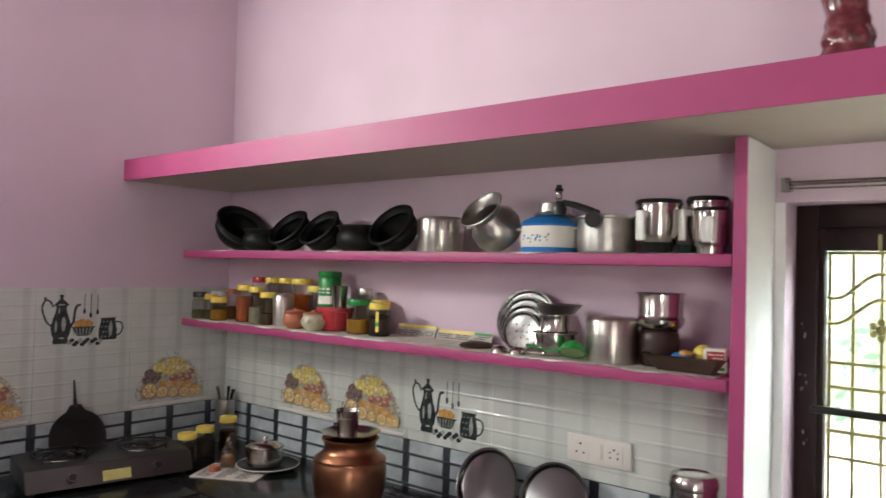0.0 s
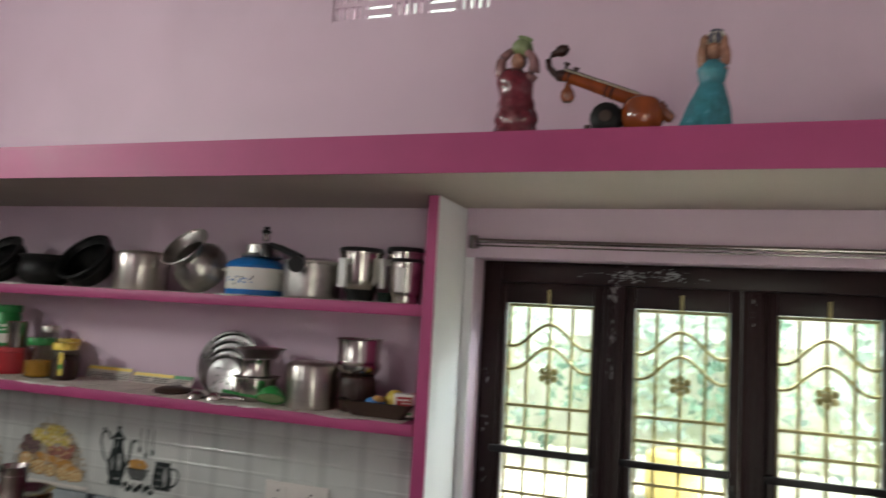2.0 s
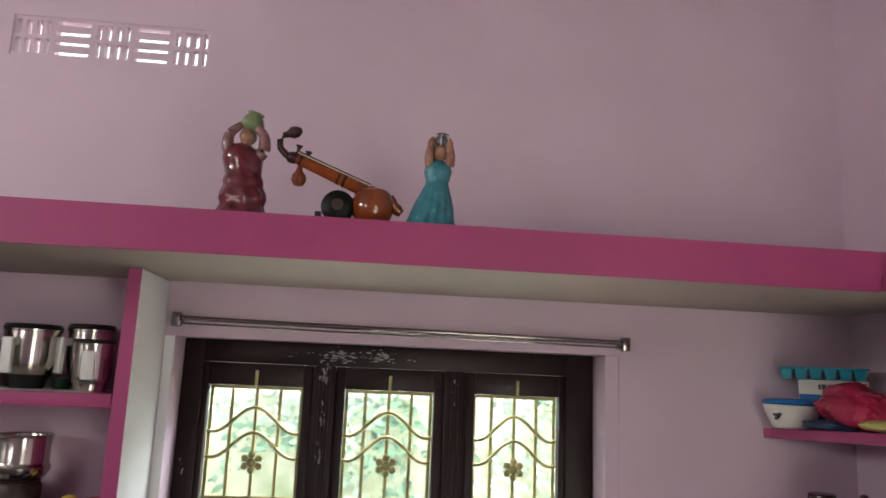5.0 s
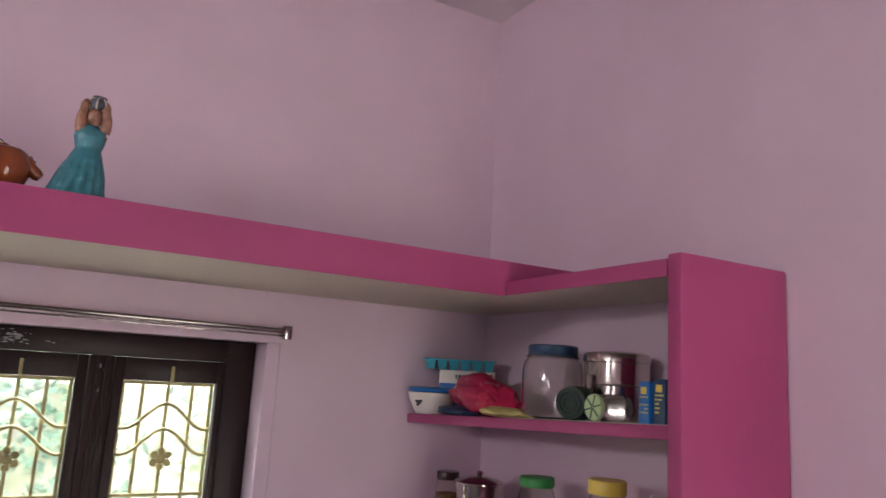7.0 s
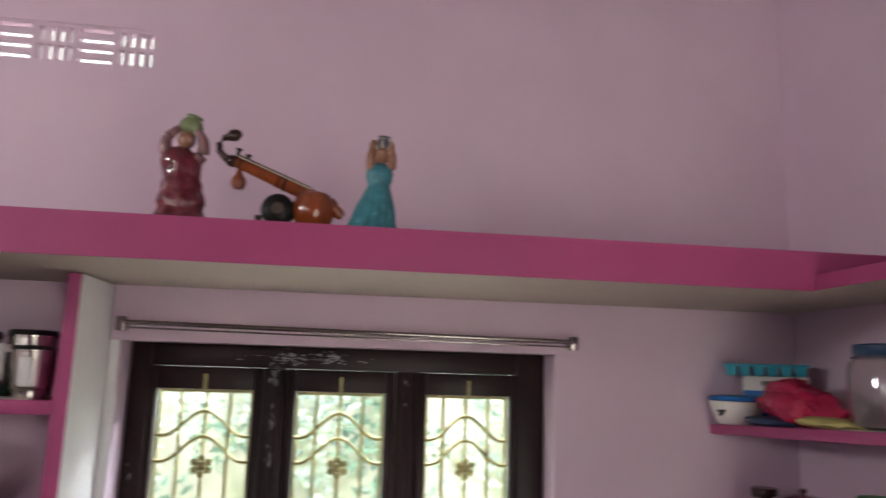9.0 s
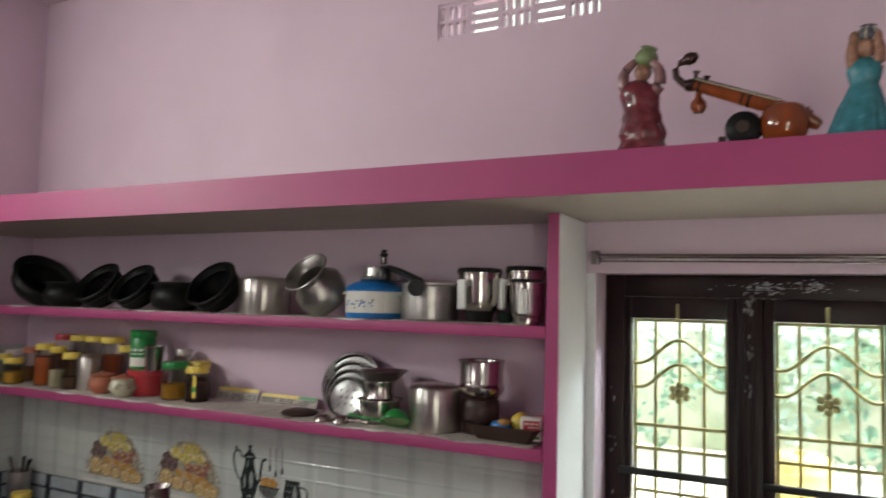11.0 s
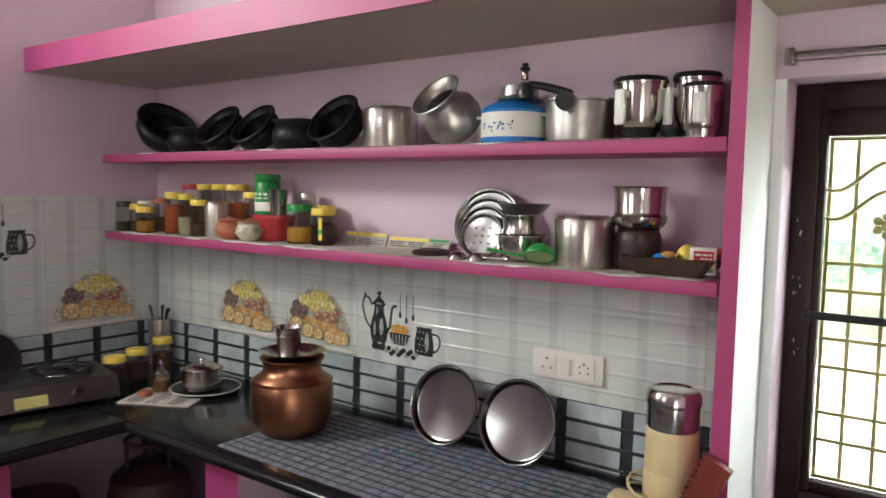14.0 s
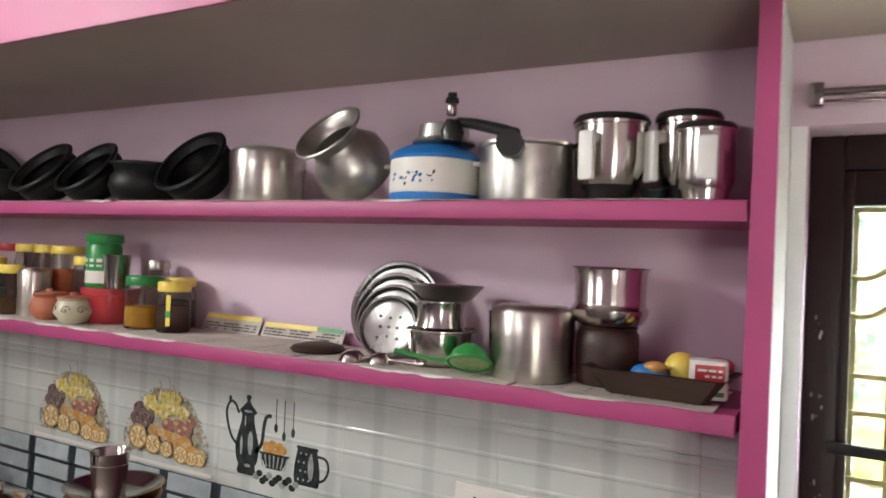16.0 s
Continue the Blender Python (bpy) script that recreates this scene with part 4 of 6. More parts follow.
# ---- newspaper lining on the shelves ----
def paper_sheet(x0, x1, y0, y1, z, seed, label, skew=0.0):
    rs = random.Random(seed)
    bm = bmesh.new()
    n = 14
    top = []
    for i in range(n + 1):
        u = i / n
        x = x0 + (x1 - x0) * u
        front = 2.42 + (x - XL) / 2.755 * 0.002
        w = front + rs.uniform(-0.007, 0.006)
        top.append((bm.verts.new((x, w, z + 0.0005 + rs.uniform(0, 0.0004))), bm.verts.new((x, y1, z + 0.0006))))
    for a, b in zip(top, top[1:]):
        bm.faces.new((a[0], b[0], b[1], a[1]))
    r = bmesh.ops.extrude_face_region(bm, geom=list(bm.faces))
    for v in r["geom"]:
        if isinstance(v, bmesh.types.BMVert):
            v.co.z += 0.0009
    bmesh.ops.recalc_face_normals(bm, faces=bm.faces)
    t = mesh_ob("newspaper_sheet", bm, PAPER)
    tagged(t, label, "newspaper", "shelf lining")
    ink = bmesh.new()
    for k in range(int((x1 - x0) / 0.012)):
        x = x0 + 0.01 + k * 0.012
        if x < x1 - 0.02 and rs.random() < 0.35:
            yy = y0 + 0.02
            while yy < min(y0 + 0.14, y1 - 0.02):
                l = rs.uniform(0.01, 0.03)
                box(ink, x, yy, z + 0.0019, x + 0.003, yy + l, z + 0.0021)
                yy += l + rs.uniform(0.006, 0.02)
    for k in range(3 if z < 1.6 else 1):
        a = rs.uniform(x0 + 0.01, x1 - 0.16)
        w, strip = rs.uniform(0.07, 0.15), bmesh.new()
        rows = []
        for i in range(9):
            x = a + w * i / 8
            y = 2.42 + (x - XL) / 2.755 * 0.002 - 0.0035
            low = z - math.sin(math.pi * i / 8) * rs.uniform(0.002, 0.005)
            rows.append([strip.verts.new((x, y + dy, zz)) for dy, zz in ((0, low), (0, z + 0.002), (0.012, z + 0.003), (0.0012, low + 0.0003))])
        for p, q in zip(rows, rows[1:]):
            for m in range(4):
                strip.faces.new((p[m], q[m], q[(m + 1) % 4], p[(m + 1) % 4]))
        strip.faces.new(rows[0]), strip.faces.new(rows[-1])
        bmesh.ops.recalc_face_normals(strip, faces=strip.faces)
        part("torn_edge", strip, PAPERWHITE, t, "pale curled paper edge")
    tagged(part("small_print", ink, FAINTINK, t, "unreadable lines of print"), kind="stuff")


paper_sheet(-3.50, -2.95, 2.424, 2.66, S1, 1, "newspaper sheet lining the shelf under spice jars")
paper_sheet(-2.94, -2.35, 2.421, 2.66, S1, 2, "newspaper sheet lining the shelf under clay pots")
paper_sheet(-2.34, -1.72, 2.419, 2.66, S1, 3, "bare newspaper sheet lining the open shelf", 0.01)
paper_sheet(-1.71, -1.20, 2.428, 2.66, S1, 4, "newspaper sheet lining the shelf under steel plates")
paper_sheet(-1.19, -0.83, 2.436, 2.66, S1, 5, "newspaper sheet lining the shelf under a wooden tray")
paper_sheet(-3.48, -2.75, 2.424, 2.66, S2, 6, "newspaper sheet lining the shelf under black pots")
paper_sheet(-2.74, -2.05, 2.430, 2.66, S2, 7, "newspaper sheet lining the shelf under black kadais")
paper_sheet(-2.04, -0.85, 2.468, 2.66, S2, 8, "newspaper sheet lining the shelf under steel vessels")

strip = thing("printed_paper_strip", "printed newspaper page propped against the wall behind the shelf", "newspaper", pose(0, 0, 0))
for k, (x0, x1, col) in enumerate(((-2.26, -2.045, YELLOW), (-2.035, -1.76, BRIGHTGREEN))):
    sheet = bmesh.new()
    vs = box(sheet, x0, 2.655, S1 + 0.0025, x1, 2.657, S1 + 0.050 - k * 0.008)
    for v in vs:
        v.co.y += (v.co.z - S1) * 0.45
    p = part("page", sheet, PAPER, strip)
    bar = bmesh.new()
    vs = box(bar, x0 + 0.004, 2.6535, S1 + 0.037 - k * 0.008, x1 - (0.004 if not k else 0.09), 2.6545, S1 + 0.048 - k * 0.008)
    if k:
        vs += box(bar, x1 - 0.088, 2.6535, S1 + 0.029, x1 - 0.004, 2.6545, S1 + 0.040, slot=1)
    for v in vs:
        v.co.y += (v.co.z - S1) * 0.45
    part("colour_band", bar, [YELLOW, GREEN], p)
    ink = bmesh.new()
    label_bars(ink, x0 + 0.01, S1 + 0.006, x1 - 0.01, S1 + 0.028, 2.6535, 3, random.Random(k + 20))
    for v in ink.verts:
        v.co.y += (v.co.z - S1) * 0.45
    part("small_print", ink, INK, p)

# ---- lower wall shelf: plates, bowls, tins ----
lean = (0.10, -0.94, 0.30)
for k, (R, dx) in enumerate(((0.114, 0.0), (0.099, 0.003), (0.085, 0.007), (0.072, 0.010))):
    p = plate("steel_plate", -1.578 + dx, 2.622 - 0.015 * k, R, lean, "round steel plate leaning in a stack against the wall", S1 + 0.002, PLATESTEEL, 0.012, "stacked steel plates")
    if k == 3:
        holes = bmesh.new()
        for j in range(9):
            rr, aa = (0.0, 0) if j == 0 else (0.022 if j < 5 else 0.036, radians(j * 90 + (45 if j >= 5 else 0)))
            lathe([(0, 0.0016), (0.0035, 0.0016), (0.0035, 0.0022), (0, 0.0022)], 10, holes, Matrix.Translation((rr * math.cos(aa), rr * math.sin(aa), 0)))
        part("drain_hole", holes, INK, p, "ring of small dark drain holes")
    rest(p, S1 + 0.002)

flat = thing("flat_bread", "flat brown round of dried cake on newspaper", "food", pose(-1.735, 2.53, S1 + 0.0022))
part("cake", lathe([(0, 0), (0.06, 0), (0.066, 0.006), (0.058, 0.014), (0.03, 0.020), (0, 0.021)], 32), OLDWOOD, flat)


def ladle(x, y, spin, length, label):
    t = thing("steel_ladle", label, "ladle", pose(x, y, S1 + 0.003, 0, 0, spin), "steel ladles")
    bm = bmesh.new()
    lathe([(0.0, 0.022), (0.014, 0.021), (0.026, 0.012), (0.030, 0.0), (0.028, 0.0), (0.012, 0.018), (0, 0.019)], 28, bm)
    part("scoop", bm, STEEL, t)
    part("ladle_handle", tube([(0.024, 0, 0.008), (0.05, 0, 0.010), (length, 0, 0.006)], [0.004, 0.003, 0.0045], 8), STEEL, t)


ladle(-1.585, 2.462, 6, 0.17, "steel ladle lying face down on newspaper")
ladle(-1.520, 2.475, 14, 0.15, "steel serving spoon beside a ladle")

bowl("steel_bowl", -1.412, 2.545, 0.072, 0.078, S1 + 0.002, "stainless steel bowl under a smaller bowl", STEEL, 0.62, 1.10)
bowl("steel_bowl", -1.418, 2.550, 0.052, 0.062, S1 + 0.078, "small steel vessel stacked in a bowl", STEEL, 0.85, 1.05)
pan = thing("dark_pan", "shallow dark iron pan set on stacked steel bowls", "pan", pose(-1.405, 2.552, S1 + 0.143))
part("pan_body", lathe(hollow([(0, 0), (0.048, 0), (0.058, 0.006), (0.078, 0.030), (0.086, 0.033)], 0.002), 44), ALU, pan)

st = thing("tea_strainer", "bright green plastic tea strainer lying on the shelf", "strainer", axis_pose(-1.300, 2.465, S1 + 0.04, (0.15, -0.45, -0.88)))
part("cup", lathe([(0, -0.036), (0.020, -0.032), (0.036, -0.018), (0.043, 0.0), (0.047, 0.0), (0.047, 0.006), (0.043, 0.006), (0.0405, 0.002), (0.034, -0.016), (0.019, -0.029), (0, -0.033)], 36), BRIGHTGREEN, st)
part("mesh", lathe([(0, 0.001), (0.040, 0.003), (0.040, 0.0045), (0, 0.0025)], 32), NETGREEN, st, "pale green straining mesh")
part("strainer_handle", tube([(-0.044, 0.0, 0.003), (-0.09, 0.012, 0.002), (-0.150, 0.03, -0.002)], [0.005, 0.004, 0.006], 8), BRIGHTGREEN, st)
rest(st, S1 + 0.0025)

tin(-1.195, 2.535, 0.083, 0.146, S1 + 0.002, "plain brushed steel tin with a domed lid", DULLSTEEL)
tb = thing("steel_tumbler", "narrow steel tumbler behind a steel tin", "tumbler", pose(-1.292, 2.60, S1 + 0.002))
part("cup", lathe(hollow([(0, 0), (0.024, 0), (0.025, 0.003), (0.030, 0.120), (0.033, 0.124)], 0.0012), 32), STEEL, tb)

vs_ = thing("clay_vessel", "dark brown clay vessel with a narrow neck", "clay pot", pose(-1.052, 2.57, S1 + 0.002))
part("body", lathe([(0, 0), (0.052, 0), (0.057, 0.008), (0.060, 0.040), (0.061, 0.080), (0.060, 0.098), (0.055, 0.106), (0.058, 0.112), (0, 0.112)], 44), BROWNCLAY, vs_)
cu = thing("steel_vessel", "ribbed steel vessel standing on a clay pot", "vessel", pose(-1.050, 2.57, S1 + 0.1142))
part("body", lathe(hollow([(0, 0), (0.050, 0), (0.064, 0.008), (0.073, 0.022), (0.075, 0.034), (0.069, 0.043), (0.068, 0.047), (0.0695, 0.060), (0.068, 0.064), (0.0695, 0.076), (0.068, 0.080), (0.070, 0.092), (0.069, 0.096), (0.072, 0.112), (0.075, 0.114)], 0.0015), 48), STEEL, cu)
part("rim", lathe([(0.072, 0.1125), (0.0755, 0.1125), (0.0765, 0.1145), (0.075, 0.1165), (0.072, 0.1155), (0.072, 0.1125)], 48), STEEL, cu)

tr = thing("wooden_tray", "old brown carved wooden tray holding small packets", "tray", pose(-0.935, 2.515, S1 + 0.002, 0, 0, -4))
bm = bmesh.new()
rings = []
for (hx, hy, z) in ((0.088, 0.045, 0.0), (0.122, 0.068, 0.046), (0.130, 0.074, 0.048), (0.112, 0.060, 0.040), (0.082, 0.040, 0.008)):
    rings.append([bm.verts.new((sx * hx + cx, sy * hy + cy, z)) for sx, sy, cx, cy in ((-1, -1, 0.01, 0), (1, -1, -0.01, 0), (1, -1, 0, 0.01), (1, 1, 0, -0.01), (1, 1, -0.01, 0), (-1, 1, 0.01, 0), (-1, 1, 0, -0.01), (-1, -1, 0, 0.01))])
for a, b in zip(rings, rings[1:]):
    for i in range(8):
        bm.faces.new((a[i], a[(i + 1) % 8], b[(i + 1) % 8], b[i]))
bm.faces.new(rings[0]), bm.faces.new(rings[-1])
bmesh.ops.recalc_face_normals(bm, faces=bm.faces)
part("tray_body", bm, OLDWOOD, tr)
pk = thing("food_packet", "small white and red printed packet in a wooden tray", "packet", pose(-0.850, 2.490, S1 + 0.0105, 6, 0, 10))
part("pack", boxed(-0.032, -0.012, 0.0, 0.032, 0.012, 0.070, bevel=0.005), IVORY, pk)
part("red_panel", boxed(-0.022, -0.0132, 0.034, 0.026, -0.0123, 0.062), RED, pk)
lbm = bmesh.new()
label_bars(lbm, -0.018, 0.038, 0.022, 0.058, -0.0134, 2, random.Random(8), fill=0.9)
part("small_print", lbm, IVORY, pk)
part("green_panel", boxed(-0.026, -0.0132, 0.008, 0.026, -0.0123, 0.016), GREEN, pk)
bk = thing("blue_packet", "crumpled blue and orange packet in a wooden tray", "packet", pose(-0.955, 2.505, S1 + 0.0105))
bm = bmesh.new()
blob(bm, (0, 0, 0.026), 0.036, 0.020, 0.024, 0)
blob(bm, (0.012, -0.002, 0.044), 0.022, 0.016, 0.012, 1)
for v in bm.verts:
    v.co += Vector((0, 0, 1)) * 0.003 * noise.noise(v.co * 60) + Vector((1, 0, 0)) * 0.003 * noise.noise(v.co * 70)
part("wrapper", bm, [BLUE, PRINTORG], bk)
rest(bk, S1 + 0.0105)
le = thing("lemon", "yellow lemon at the back of a wooden tray", "lemon", pose(-0.905, 2.545, S1 + 0.0105))
part("fruit", blob(bmesh.new(), (0, 0, 0.036), 0.032, 0.030, 0.035), YELLOW, le)
rl = thing("red_saucer", "round red plastic saucer in a wooden tray", "saucer", axis_pose(-0.845, 2.55, S1 + 0.06, (0, -0.3, 0.95)))
part("disc", lathe([(0, 0), (0.028, 0), (0.030, 0.003), (0.030, 0.012), (0.026, 0.014), (0, 0.014)], 28), RED, rl)
rest(rl, S1 + 0.045)

# ---- worktop things ----
mt = thing("counter_mat", "blue-grey checked cloth mat spread on the worktop", "mat", pose(0, 0, C + 0.0005))
bm = bmesh.new()
MX0, MX1, MY0, MY1 = -2.27, -0.815, 2.085, 2.60
bmesh.ops.create_grid(bm, x_segments=60, y_segments=24, size=0.5, matrix=Matrix.Translation(((MX0 + MX1) / 2, (MY0 + MY1) / 2, 0.002)) @ Matrix.Diagonal((MX1 - MX0, MY1 - MY0, 1, 1)))
r = bmesh.ops.extrude_face_region(bm, geom=list(bm.faces))
for v in [g for g in r["geom"] if isinstance(g, bmesh.types.BMVert)]:
    v.co.z += 0.0015
for v in bm.verts:
    v.co.z += 0.0012 * (1 + noise.noise(Vector((v.co.x * 9, v.co.y * 9, 0)))) - 0.002 if v.co.z > 0.003 else -0.002
part("cloth", bm, MAT, mt)
bm = bmesh.new()
k = 0
y = MY0 + 0.02
while y < MY1 - 0.01:
    box(bm, MX0 + 0.005, y, 0.0032, MX1 - 0.005, y + 0.007, 0.0043)
    y += 0.037
part("stripe", bm, MATLINE, mt, "dark woven stripes")
bm = bmesh.new()
x = MX0 + 0.03
while x < MX1 - 0.01:
    box(bm, x, MY0 + 0.005, 0.0033, x + 0.0022, MY1 - 0.005, 0.0043)
    x += 0.058
part("cross_stripe", bm, MATLINE, mt)
bm = bmesh.new()
rs = random.Random(4)
for k in range(80):
    x, y = rs.uniform(MX0 + 0.2, MX1 - 0.3), MY0 + 0.02 + 0.037 * rs.randint(6, 13) + 0.010
    box(bm, x, y, 0.0034, x + rs.uniform(0.012, 0.03), y + 0.008, 0.0047)
tagged(part("cyan_fleck", bm, MATCYAN, mt, "small cyan woven flecks"), kind="stuff")

cpot = thing("copper_pot", "round-bellied copper water pot on the worktop", "water pot", pose(-2.185, 2.335, C + 0.006))
part("belly", lathe(hollow([(0, 0), (0.085, 0), (0.112, 0.010), (0.132, 0.042), (0.141, 0.090), (0.142, 0.148), (0.137, 0.180), (0.130, 0.192), (0.110, 0.208), (0.101, 0.218), (0.099, 0.236), (0.102, 0.252), (0.110, 0.260)], 0.003), 64), COPPER, cpot)
part("shoulder_ring", lathe([(0.134, 0.178), (0.1405, 0.180), (0.1400, 0.186), (0.133, 0.190), (0.130, 0.185), (0.134, 0.178)], 64), COPPER, cpot)
part("rim", lathe([(0.104, 0.257), (0.110, 0.257), (0.112, 0.261), (0.108, 0.264), (0.103, 0.261), (0.104, 0.257)], 56), COPPER, cpot)
sau = thing("steel_lid_dish", "shallow steel dish covering a copper pot", "dish", pose(-2.185, 2.335, C + 0.2705))
part("dish", lathe(hollow([(0, 0), (0.060, 0), (0.070, 0.003), (0.106, 0.020), (0.116, 0.022)], 0.0013), 56), STEEL, sau)
gl = thing("steel_tumbler", "tall steel tumbler standing in the pot's cover dish", "tumbler", pose(-2.192, 2.325, C + 0.2725))
part("cup", lathe(hollow([(0, 0), (0.036, 0), (0.038, 0.004), (0.045, 0.098), (0.048, 0.102)], 0.0013), 40), STEEL, gl)
part("bead", lathe([(0.0420, 0.070), (0.0438, 0.072), (0.0425, 0.075), (0.0420, 0.070)], 40), STEEL, gl)

for x, yb, sp in ((-1.712, 2.500, 0.0), (-1.425, 2.495, 0.02)):
    p = plate("thali_plate", x, yb + 0.10, 0.133, (sp, -0.94, 0.33), "large shiny steel thali plate leaning against the tiles", C, THALI, 0.024, "thali plates")
    rest(p, C + 0.0046)

sw = thing("switchboard", "white modular switch plate with two sockets and a switch", "switch plate", pose(-1.308, YN - 0.0135, 1.092))
part("plate", boxed(-0.122, -0.010, -0.047, 0.122, 0.0, 0.047, bevel=0.004), IVORY, sw)
for x0 in (-0.068, 0.060):
    s = part("socket", boxed(x0 - 0.033, -0.0125, -0.034, x0 + 0.033, -0.0101, 0.034, bevel=0.001), IVORY, sw)
    dots = ((0, 0.018, 0.0042), (-0.014, -0.012, 0.0036), (0.014, -0.012, 0.0036)) if x0 < 0 else ((0, 0.016, 0.004), (-0.014, 0.006, 0.003), (0.014, 0.006, 0.003), (-0.014, -0.012, 0.0034), (0.014, -0.012, 0.0034))
    for dx, dz, r in dots:
        part("pin_hole", lathe([(0, 0), (r, 0), (r, 0.0006), (0, 0.0006)], 12, None, Matrix.Translation((x0 + dx, -0.0126, dz)) @ pose(0, 0, 0, 90)), INK, s, "dark socket pin hole")
part("rocker", boxed(-0.014, -0.0145, -0.026, 0.014, -0.0101, 0.026, bevel=0.002), IVORY, sw)

# appliance with cord at the end of the worktop
mx = thing("mixer_grinder", "cream mixer grinder with a steel-lidded jar and wound cord", "mixer grinder", pose(-0.912, 2.50, C + 0.005))
part("motor_body", lathe([(0, 0), (0.068, 0), (0.072, 0.006), (0.070, 0.120), (0.069, 0.124), (0.066, 0.126), (0.069, 0.128), (0.068, 0.230), (0.064, 0.236), (0, 0.236)], 48), BEIGE, mx)
part("jar_wall", lathe([(0, 0.2365), (0.064, 0.2365), (0.068, 0.245), (0.068, 0.300), (0, 0.300)], 44), STEEL, mx, "shiny steel jar")
part("jar_cap", lathe([(0, 0.3005), (0.070, 0.3005), (0.072, 0.306), (0.070, 0.330), (0.062, 0.340), (0.052, 0.342), (0.048, 0.338), (0, 0.338)], 44), STEEL, mx)
part("foot_base", boxed(-0.135, -0.112, 0.0, 0.02, -0.040, 0.058, bevel=0.014), BEIGE, mx)
part("speed_knob", lathe([(0, 0), (0.022, 0), (0.020, 0.018), (0, 0.020)], 24, m=Matrix.Translation((-0.095, -0.112, 0.034)) @ pose(0, 0, 0, 90)), BEIGE, mx)
cord = [(-0.02 + 0.082 * math.cos(k * 0.42), -0.03 + 0.075 * math.sin(k * 0.42), 0.062 + 0.010 * math.sin(k * 0.9) + 0.0006 * k) for k in range(40)]
part("cord", tube(cord, 0.0032, 6), BEIGE, mx)
sb = thing("serrated_board", "red-brown wooden board with a toothed edge leaning on the partition", "board", pose(-0.845, 2.395, C + 0.005, 0, 24, -6))
bm = bmesh.new()
outline = [(0.030, 0.0), (0.030, 0.215)]
n = 12
left = [(-0.030, 0.215)]
for k in range(n):
    z = 0.215 - 0.205 * (k + 0.5) / n
    left += [(-0.045, z + 0.005), (-0.030, z - 0.005)]
outline += left + [(-0.030, 0.0)]
front = [bm.verts.new((x, -0.011, z)) for x, z in outline]
back = [bm.verts.new((x, 0.011, z)) for x, z in outline]
bm.faces.new(front), bm.faces.new(back[::-1])
for i in range(len(outline)):
    j = (i + 1) % len(outline)
    bm.faces.new((front[i], front[j], back[j], back[i]))
bmesh.ops.recalc_face_normals(bm, faces=bm.faces)
part("board_body", bm, REDWOOD, sb)
rest(sb, C + 0.005)

# corner: newspaper, tray, steel pot, oil bottle, jars, cutlery holder
np_ = thing("folded_newspaper", "folded newspaper spread under kitchen vessels in the corner", "newspaper", pose(-2.885, 2.30, C + 0.0005, 0, 0, 28))
part("sheet", boxed(-0.15, -0.11, 0, 0.15, 0.11, 0.004, bevel=0.001), PAPER, np_)
ink = bmesh.new()
rs = random.Random(9)
for k in range(14):
    for j in range(3):
        x0 = -0.13 + 0.09 * j
        box(ink, x0, -0.095 + 0.0125 * k, 0.0041, x0 + rs.uniform(0.04, 0.075), -0.090 + 0.0125 * k, 0.0046)
part("small_print", ink, INK, np_)
ct = thing("round_tray", "dark round tray with a pale rim under a steel pot", "tray", pose(-2.855, 2.465, C + 0.0055))
part("tray_disc", lathe([(0, 0), (0.130, 0), (0.142, 0.010), (0.139, 0.010), (0.129, 0.003), (0, 0.003)], 52), BAKELITE, ct)
part("tray_rim", lathe([(0.139, 0.0095), (0.1435, 0.0095), (0.1435, 0.013), (0.139, 0.013), (0.139, 0.0095)], 52), IVORY, ct)
sp = thing("steel_pot", "lidded stainless steel pot on a tray in the corner", "cooking pot", pose(-2.865, 2.455, C + 0.0088))
part("body", lathe(hollow([(0, 0), (0.070, 0), (0.079, 0.008), (0.081, 0.085), (0.087, 0.088)], 0.0015), 48), STEEL, sp)
part("lid", lathe([(0.079, 0.0885), (0.076, 0.093), (0.045, 0.106), (0.02, 0.110), (0, 0.111), (0, 0.0886), (0.079, 0.0885)], 44), STEEL, sp)
part("lid_knob", lathe([(0, 0.111), (0.008, 0.111), (0.006, 0.118), (0.014, 0.124), (0.012, 0.130), (0, 0.131)], 20), STEEL, sp)
ob_ = thing("oil_bottle", "glass oil bottle with amber oil and a pouring spout", "bottle", pose(-2.975, 2.335, C + 0.0052))
part("glass_body", lathe(hollow([(0, 0), (0.030, 0), (0.036, 0.010), (0.036, 0.050), (0.026, 0.078), (0.012, 0.092), (0.011, 0.115)], 0.002), 32), GLASS, ob_)
part("oil", lathe([(0, 0.003), (0.028, 0.003), (0.0335, 0.011), (0.0335, 0.048), (0, 0.048)], 32), OIL, ob_)
part("spout", tube([(0, 0, 0.114), (0.002, 0, 0.13), (0.012, 0, 0.145), (0.024, 0, 0.150)], [0.010, 0.008, 0.005, 0.004], 12), CHROME, ob_)
rdh = thing("red_bottle_cap", "small dark red cap lying on the newspaper", "cap", pose(-2.96, 2.255, C + 0.0052))
part("cap_body", lathe([(0, 0), (0.026, 0), (0.027, 0.004), (0.024, 0.022), (0, 0.024)], 24), TERRA, rdh)
for x, y, h in ((-3.185, 2.255, 0.135), (-3.240, 2.385, 0.138), (-3.250, 2.520, 0.165)):
    jar(x, y, 0.045, h, C, YELLOW, "dark_pickle" if h < 0.15 else "pepper", 0.85, "brown-filled jar with a yellow lid on the dark worktop")
hd = thing("cutlery_holder", "steel cutlery holder with dark-handled spoons in the corner", "cutlery holder", pose(-3.425, 2.620, C))
